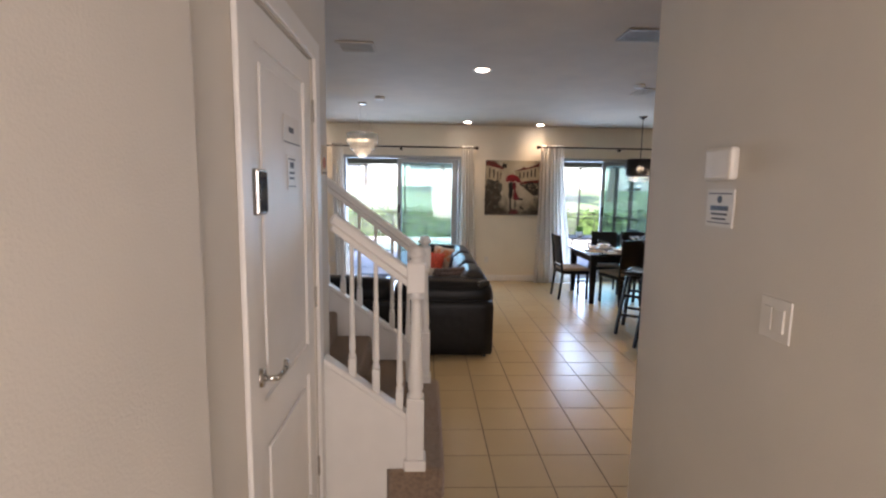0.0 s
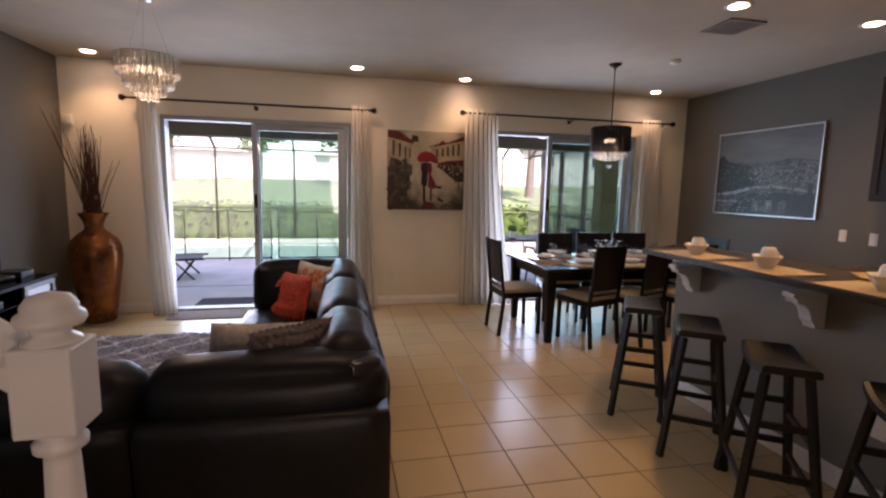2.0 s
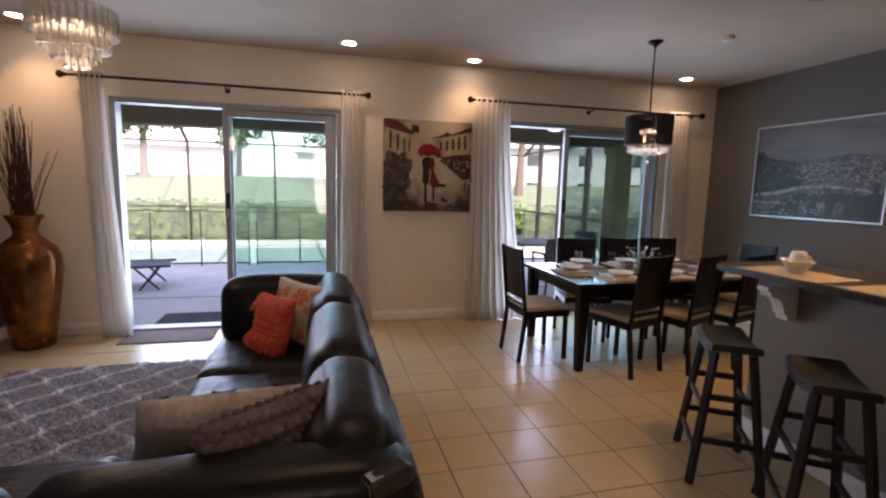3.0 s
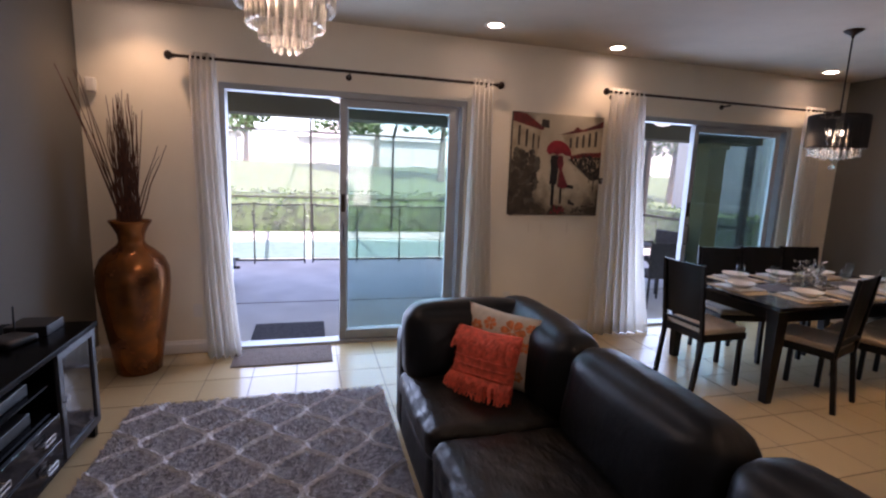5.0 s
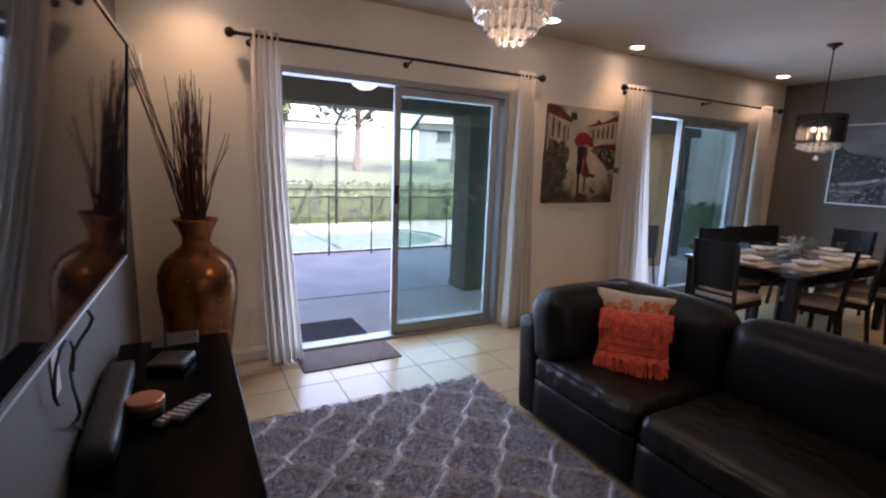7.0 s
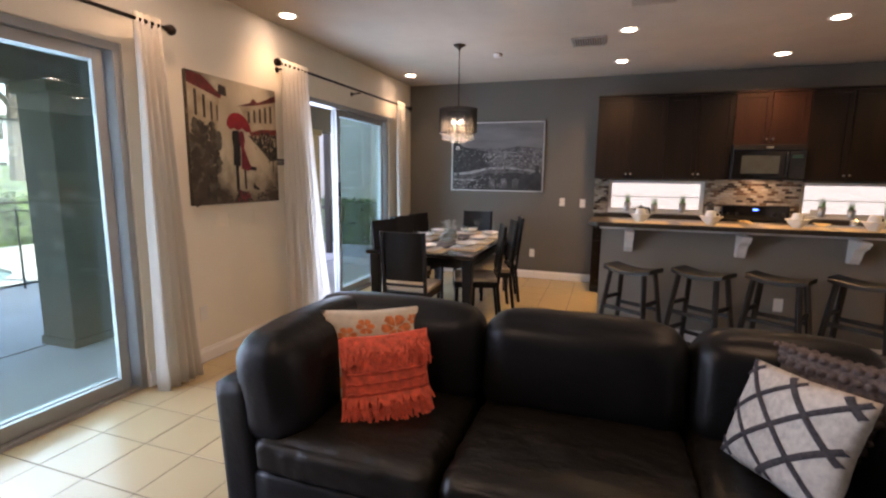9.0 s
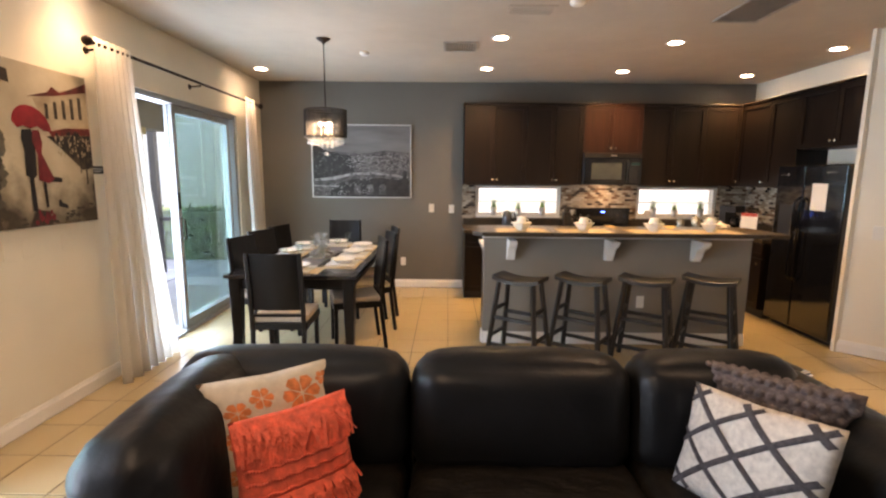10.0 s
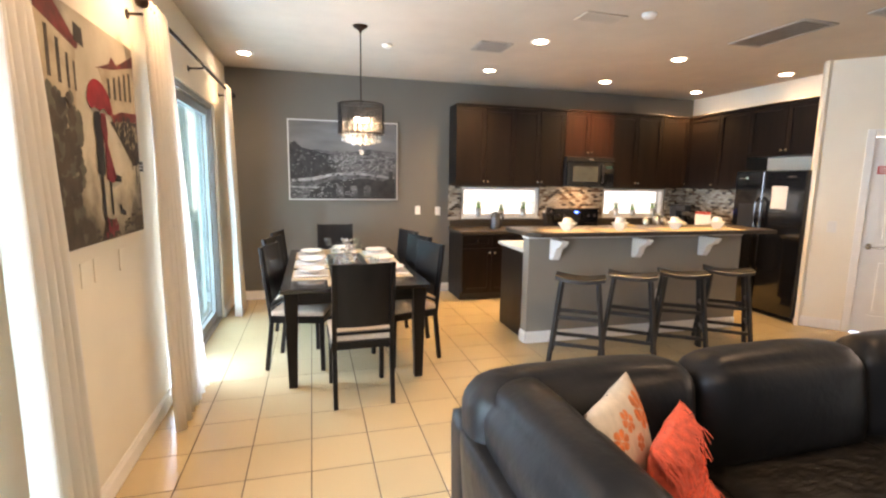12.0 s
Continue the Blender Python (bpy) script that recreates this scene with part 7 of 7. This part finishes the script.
NY, FY = SY0 - 0.025, SY1 + 0.025
newel(0.13, NY, 1.40), newel(0.168, FY, 1.338)
for y, xe, n0 in ((NY, -0.30, 4), (FY, -2.02, 17)):
    rt = thing("stair_railing", "white painted stair railing with turned balusters", "railing", group="stair railings")
    x0 = SX - GO - 0.02
    cap = lambda x: 0.555 - x * 0.722
    rail = lambda x: 1.215 + (0.14 - x) * 0.74
    bm = bmesh.new()
    bar(bm, (0.12, y, rail(0.12)), (xe, y, rail(xe)), 0.065, 0.055, 0.012)
    bar(bm, (0.12, y, rail(0.12) - 0.045), (xe, y, rail(xe) - 0.045), 0.04, 0.04, 0.004)
    part("handrail", bm, TRIM, rt)
    for k in range(n0):
        x = 0.045 - 0.124 * k
        if x < xe + 0.03:
            break
        bm = bmesh.new()
        turned(bm, x, y, cap(x), rail(x) - 0.055, 0.016, 0.13 if k % 2 else 0.10, 0.05)
        part("baluster", bm, TRIM, rt)

# ---- entry: closet door, plates, notices ----
CM = Matrix.Translation((-0.36, 0, 0)) @ Matrix.Rotation(math.pi / 2, 4, "Z")
t = thing("door_3", "white panelled closet door with a keypad lock, closed", "door", CM, kind="structure")
leaf = panel_door(t, CL[0] + 0.006, CL[1] - 0.006, 2.262, 0.006)
part("casing", bmn((CL[0] - 0.085, CL[0] - 0.004, -0.02, -0.002, 0, 2.36), (CL[1] + 0.004, CL[1] + 0.085, -0.02, -0.002, 0, 2.36), (CL[0] - 0.004, CL[1] + 0.004, -0.02, -0.002, 2.275, 2.36), bev=0.005), TRIM, t)
lever(leaf, CL[0] + 0.075, 1.06, 0.006, 1)
kp = part("keypad_lock", bmn((CL[0] + 0.035, CL[0] + 0.115, -0.024, 0.0055, 1.60, 1.745), bev=0.008), CHROME, leaf, "silver keypad lock")
part("keypad_face", bmn((CL[0] + 0.043, CL[0] + 0.107, -0.0265, -0.0245, 1.61, 1.735)), BLACKGLOSS, kp)
for z in (0.28, 1.16, 2.04):
    bm = bmesh.new()
    cyl(bm, (CL[1] + 0.001, -0.003, z - 0.05), (CL[1] + 0.001, -0.003, z + 0.05), 0.007, seg=10)
    part("hinge", bm, CHROME, leaf)


t = thing("wall_notice", "small cream notice with an orange emblem beside the stairs", "notice", CM @ pose(1.77, 0, 1.83))
part("sheet", bmn((-0.06, 0.06, -0.005, -0.001, -0.075, 0.075)), mat("cream_card", (0.62, 0.50, 0.34), 0.7, var=0.05), t)
bm = bmesh.new()
cyl(bm, (0, -0.005, -0.015), (0, -0.0065, -0.015), 0.03, seg=20)
part("emblem", bm, mat("orange_ink", (0.50, 0.13, 0.04), 0.6), t, "round orange emblem")
part("text_bar", bmn((-0.05, 0.05, -0.0062, -0.005, -0.068, -0.062)), BLACKPLASTIC, t, "dark bar of writing")


def notice(parent, x0, x1, z0, z1, y, bars):
    ob = part("notice", bmn((x0, x1, y - 0.0025, y - 0.0005, z0, z1)), PLASTICWHITE, parent, "white printed notice")
    for k, (a, b, c, d) in enumerate(bars):
        part("text_bar", bmn((x0 + (x1 - x0) * a, x0 + (x1 - x0) * b, y - 0.0035, y - 0.0025, z0 + (z1 - z0) * c, z0 + (z1 - z0) * d)), BLACKPLASTIC, ob, "dark bar of writing")


notice(leaf, 1.10, 1.32, 1.86, 1.965, 0.006, [(0.0, 1.0, 0.0, 0.04), (0.3, 0.6, 0.4, 0.6)])
notice(leaf, 1.14, 1.26, 1.68, 1.815, 0.006, [(0.1, 0.9, 0.86, 0.9), (0.3, 0.7, 0.62, 0.8), (0.2, 0.8, 0.45, 0.52), (0.2, 0.75, 0.30, 0.36), (0.1, 0.9, 0.08, 0.11)])
EM = Matrix.Translation((1.20, 0, 0)) @ Matrix.Rotation(-math.pi / 2, 4, "Z")
# local x runs towards -y
t = thing("motion_sensor", "white rounded sensor box on the entry wall", "sensor", EM @ pose(-0.86, 0, 1.79))
part("housing", bmn((-0.075, 0.075, -0.035, -0.001, -0.055, 0.055), bev=0.012), PLASTICWHITE, t)
t = thing("house_notice", "framed printed notice on the entry wall", "notice", EM @ pose(-0.87, 0, 1.64))
part("sheet", bmn((-0.075, 0.075, -0.006, -0.001, -0.065, 0.065)), PLASTICWHITE, t)
for a, b, c, d in ((-0.065, 0.065, 0.048, 0.052), (-0.05, 0.05, -0.008, 0.008), (-0.045, 0.045, -0.024, -0.017), (-0.04, 0.04, -0.040, -0.034), (-0.065, 0.065, -0.052, -0.049)):
    part("text_bar", bmn((a, b, -0.0072, -0.006, c, d)), BLACKPLASTIC, t, "dark bar of writing")
bm = bmesh.new()
cyl(bm, (0, -0.006, 0.030), (0, -0.0072, 0.030), 0.013, seg=16)
part("emblem", bm, BLACKPLASTIC, t)
t = thing("light_switch", "white double light switch on the entry wall", "switch", EM @ pose(-0.56, 0, 1.33), group="switches")
part("plate", bmn((-0.06, 0.06, -0.007, -0.001, -0.062, 0.062), bev=0.003), PLASTICWHITE, t)
for s in (-0.024, 0.024):
    part("rocker", bmn((s - 0.016, s + 0.016, -0.012, -0.007, -0.034, 0.034), bev=0.002), PLASTICWHITE, t)


# ---- small wall and ceiling fittings ----
def plate(m, kind, label):
    t = thing(kind, label, "switch" if kind == "light_switch" else "outlet", m, group=kind)
    part("plate", bmn((-0.036, 0.036, -0.006, -0.001, -0.058, 0.058), bev=0.002), PLASTICWHITE, t)
    if kind == "light_switch":
        part("rocker", bmn((-0.016, 0.016, -0.010, -0.006, -0.034, 0.034)), PLASTICWHITE, t)
    else:
        for z in (-0.022, 0.022):
            part("socket", bmn((-0.014, 0.014, -0.008, -0.006, z - 0.014, z + 0.014), bev=0.001), PLASTICWHITE, t)


EAST = lambda y, z: Matrix.Translation((XR, y, z)) @ Matrix.Rotation(-math.pi / 2, 4, "Z")
WEST = lambda y, z: Matrix.Translation((XL, y, z)) @ Matrix.Rotation(math.pi / 2, 4, "Z")
BARW = lambda y, z: Matrix.Translation((BX0, y, z)) @ Matrix.Rotation(-math.pi / 2, 4, "Z")
plate(EAST(5.65, 1.14), "light_switch", "white light switch on the grey wall"), plate(EAST(5.37, 1.13), "light_switch", "white light switch on the grey wall")
plate(EAST(6.05, 0.38), "power_outlet", "white power outlet on the grey wall")
plate(pose(1.30, YN, 0.40), "power_outlet", "white power outlet on the cream wall"), plate(pose(-1.55, YN, 0.38), "power_outlet", "white power outlet beside the curtain")
plate(BARW(3.60, 0.42), "power_outlet", "white power outlet under the bar"), plate(WEST(5.66, 1.02), "power_outlet", "white power outlet below the television")
for x in (1.53, 1.66, 1.96):
    single("wall_plate", bmn((x - 0.04, x + 0.04, YN - 0.006, YN - 0.001, 1.06, 1.17), bev=0.002), CREAM, "cream blank plate below the painting", "wall plate", "blank plates")
for y in (3.72, 2.62):
    plate(EAST(y, 1.10) @ Matrix.Translation((0, -0.012, 0)) @ Matrix.Rotation(math.pi / 2, 4, "Y"), "power_outlet", "white power outlet on the backsplash")
t = thing("alarm_sensor", "small white sensor in the room corner", "sensor", pose(XL + 0.09, YN, 2.18))
part("housing", bmn((-0.035, 0.035, -0.05, -0.001, -0.055, 0.055), bev=0.012), PLASTICWHITE, t)

for dx, dy in DOWNLIGHTS:
    t = thing("downlight", "recessed white ceiling downlight, lit", "downlight", pose(dx, dy, H), group="downlights")
    bm = bmesh.new()
    lathe(bm, [(0.062, -0.001), (0.088, -0.001), (0.092, -0.005), (0.080, -0.010), (0.064, -0.006)], seg=28)
    part("trim_ring", bm, TRIM, t, smooth=True)
    bm = bmesh.new()
    cyl(bm, (0, 0, -0.004), (0, 0, -0.007), 0.062, 0.062, 24)
    part("lens", bm, LEDWHITE, t, "glowing warm lens")


def vent(x, y, w, d, turn, slats, louvre, label):
    t = thing("ceiling_vent", label, "vent", pose(x, y, H, 0, 0, turn), group="ceiling vents")
    part("frame", bmn((-w / 2, w / 2, -d / 2, -d / 2 + 0.02, -0.012, -0.001), (-w / 2, w / 2, d / 2 - 0.02, d / 2, -0.012, -0.001), (-w / 2, -w / 2 + 0.02, -d / 2 + 0.02, d / 2 - 0.02, -0.012, -0.001), (w / 2 - 0.02, w / 2, -d / 2 + 0.02, d / 2 - 0.02, -0.012, -0.001)), louvre, t)
    part("backing", bmn((-w / 2 + 0.02, w / 2 - 0.02, -d / 2 + 0.02, d / 2 - 0.02, -0.004, -0.001)), mat("vent_shadow", (0.10, 0.085, 0.07), 0.8), t)
    for k in range(slats):
        yy = -d / 2 + 0.02 + (d - 0.04) * (k + 0.5) / slats
        bm = bmesh.new()
        bar(bm, (-w / 2 + 0.02, yy, -0.009), (w / 2 - 0.02, yy, -0.009), 0.012, 0.002)
        part("slat", bm, louvre, t)


VENTGREY = mat("dusty_vent", (0.32, 0.29, 0.25), 0.6, var=0.1, scale=20)
vent(3.70, 5.32, 0.32, 0.32, 0, 12, VENTGREY, "square grey ceiling vent over the dining side")
vent(2.55, 3.12, 0.36, 0.72, 90, 18, VENTGREY, "long grey return air vent in the ceiling")
vent(-0.41, 3.34, 0.30, 0.26, 0, 9, CEIL, "cream painted ceiling vent above the stairs")
vent(1.78, 2.86, 0.36, 0.26, 0, 9, VENTGREY, "grey ceiling vent near the entry")
vent(2.66, 4.80, 0.36, 0.20, 90, 8, CEIL, "cream painted ceiling vent")
for x, y, r in ((-0.43, 5.5, 0.065), (2.47, 4.5, 0.055), (3.95, 6.3, 0.05)):
    t = thing("smoke_detector", "round white smoke detector on the ceiling", "smoke detector", pose(x, y, H), group="smoke detectors")
    bm = bmesh.new()
    lathe(bm, [(r, -0.001), (r, -0.018), (r * 0.8, -0.032), (r * 0.3, -0.036), (0.002, -0.036)], seg=24)
    part("housing", bm, PLASTICWHITE, t, smooth=True)

# ---- floor tiles: the middle of the walk as single tiles, the rest joined ----
PITCH, TX, TY = 0.331, 1.588, 7.065
TS = PITCH - 0.006


def tile_mesh():
    bm = bmesh.new()
    box(bm, -TS / 2, TS / 2, -TS / 2, TS / 2, -0.008, 0, 0.002, 1)
    return mesh_of("tile", bm, TILE)


floor_ob = bpy.data.objects["floor"]
tm = tile_mesh()
rest = bmesh.new()
count = 0
for i in range(-13, 13):
    for j in range(-32, 4):
        cx, cy = TX + (i + 0.5) * PITCH, TY + (j + 0.5) * PITCH
        if not (XL - 0.05 < cx < XR + 0.05 and -3.0 < cy < YN + 0.05):
            continue
        if cy < 1.2 and not (-0.5 < cx < 1.3):
            continue
        if cx < -0.4 and cy < 3.0:
            continue
        if 0.4 < cx < 3.0 and 2.0 < cy < 8.1 and count < 300:
            ob = new("tile", tm)
            ob.location = (cx, cy, random.uniform(-0.0006, 0.0006))
            ob.rotation_euler = (0, 0, random.choice((0, 1, 2, 3)) * math.pi / 2)
            ob.parent = floor_ob
            count += 1
        else:
            box(rest, cx - TS / 2, cx + TS / 2, cy - TS / 2, cy + TS / 2, -0.008, random.uniform(-0.0006, 0.0006))
ob = part("tile_field", rest, TILE, floor_ob)
tagged(ob, kind="stuff")
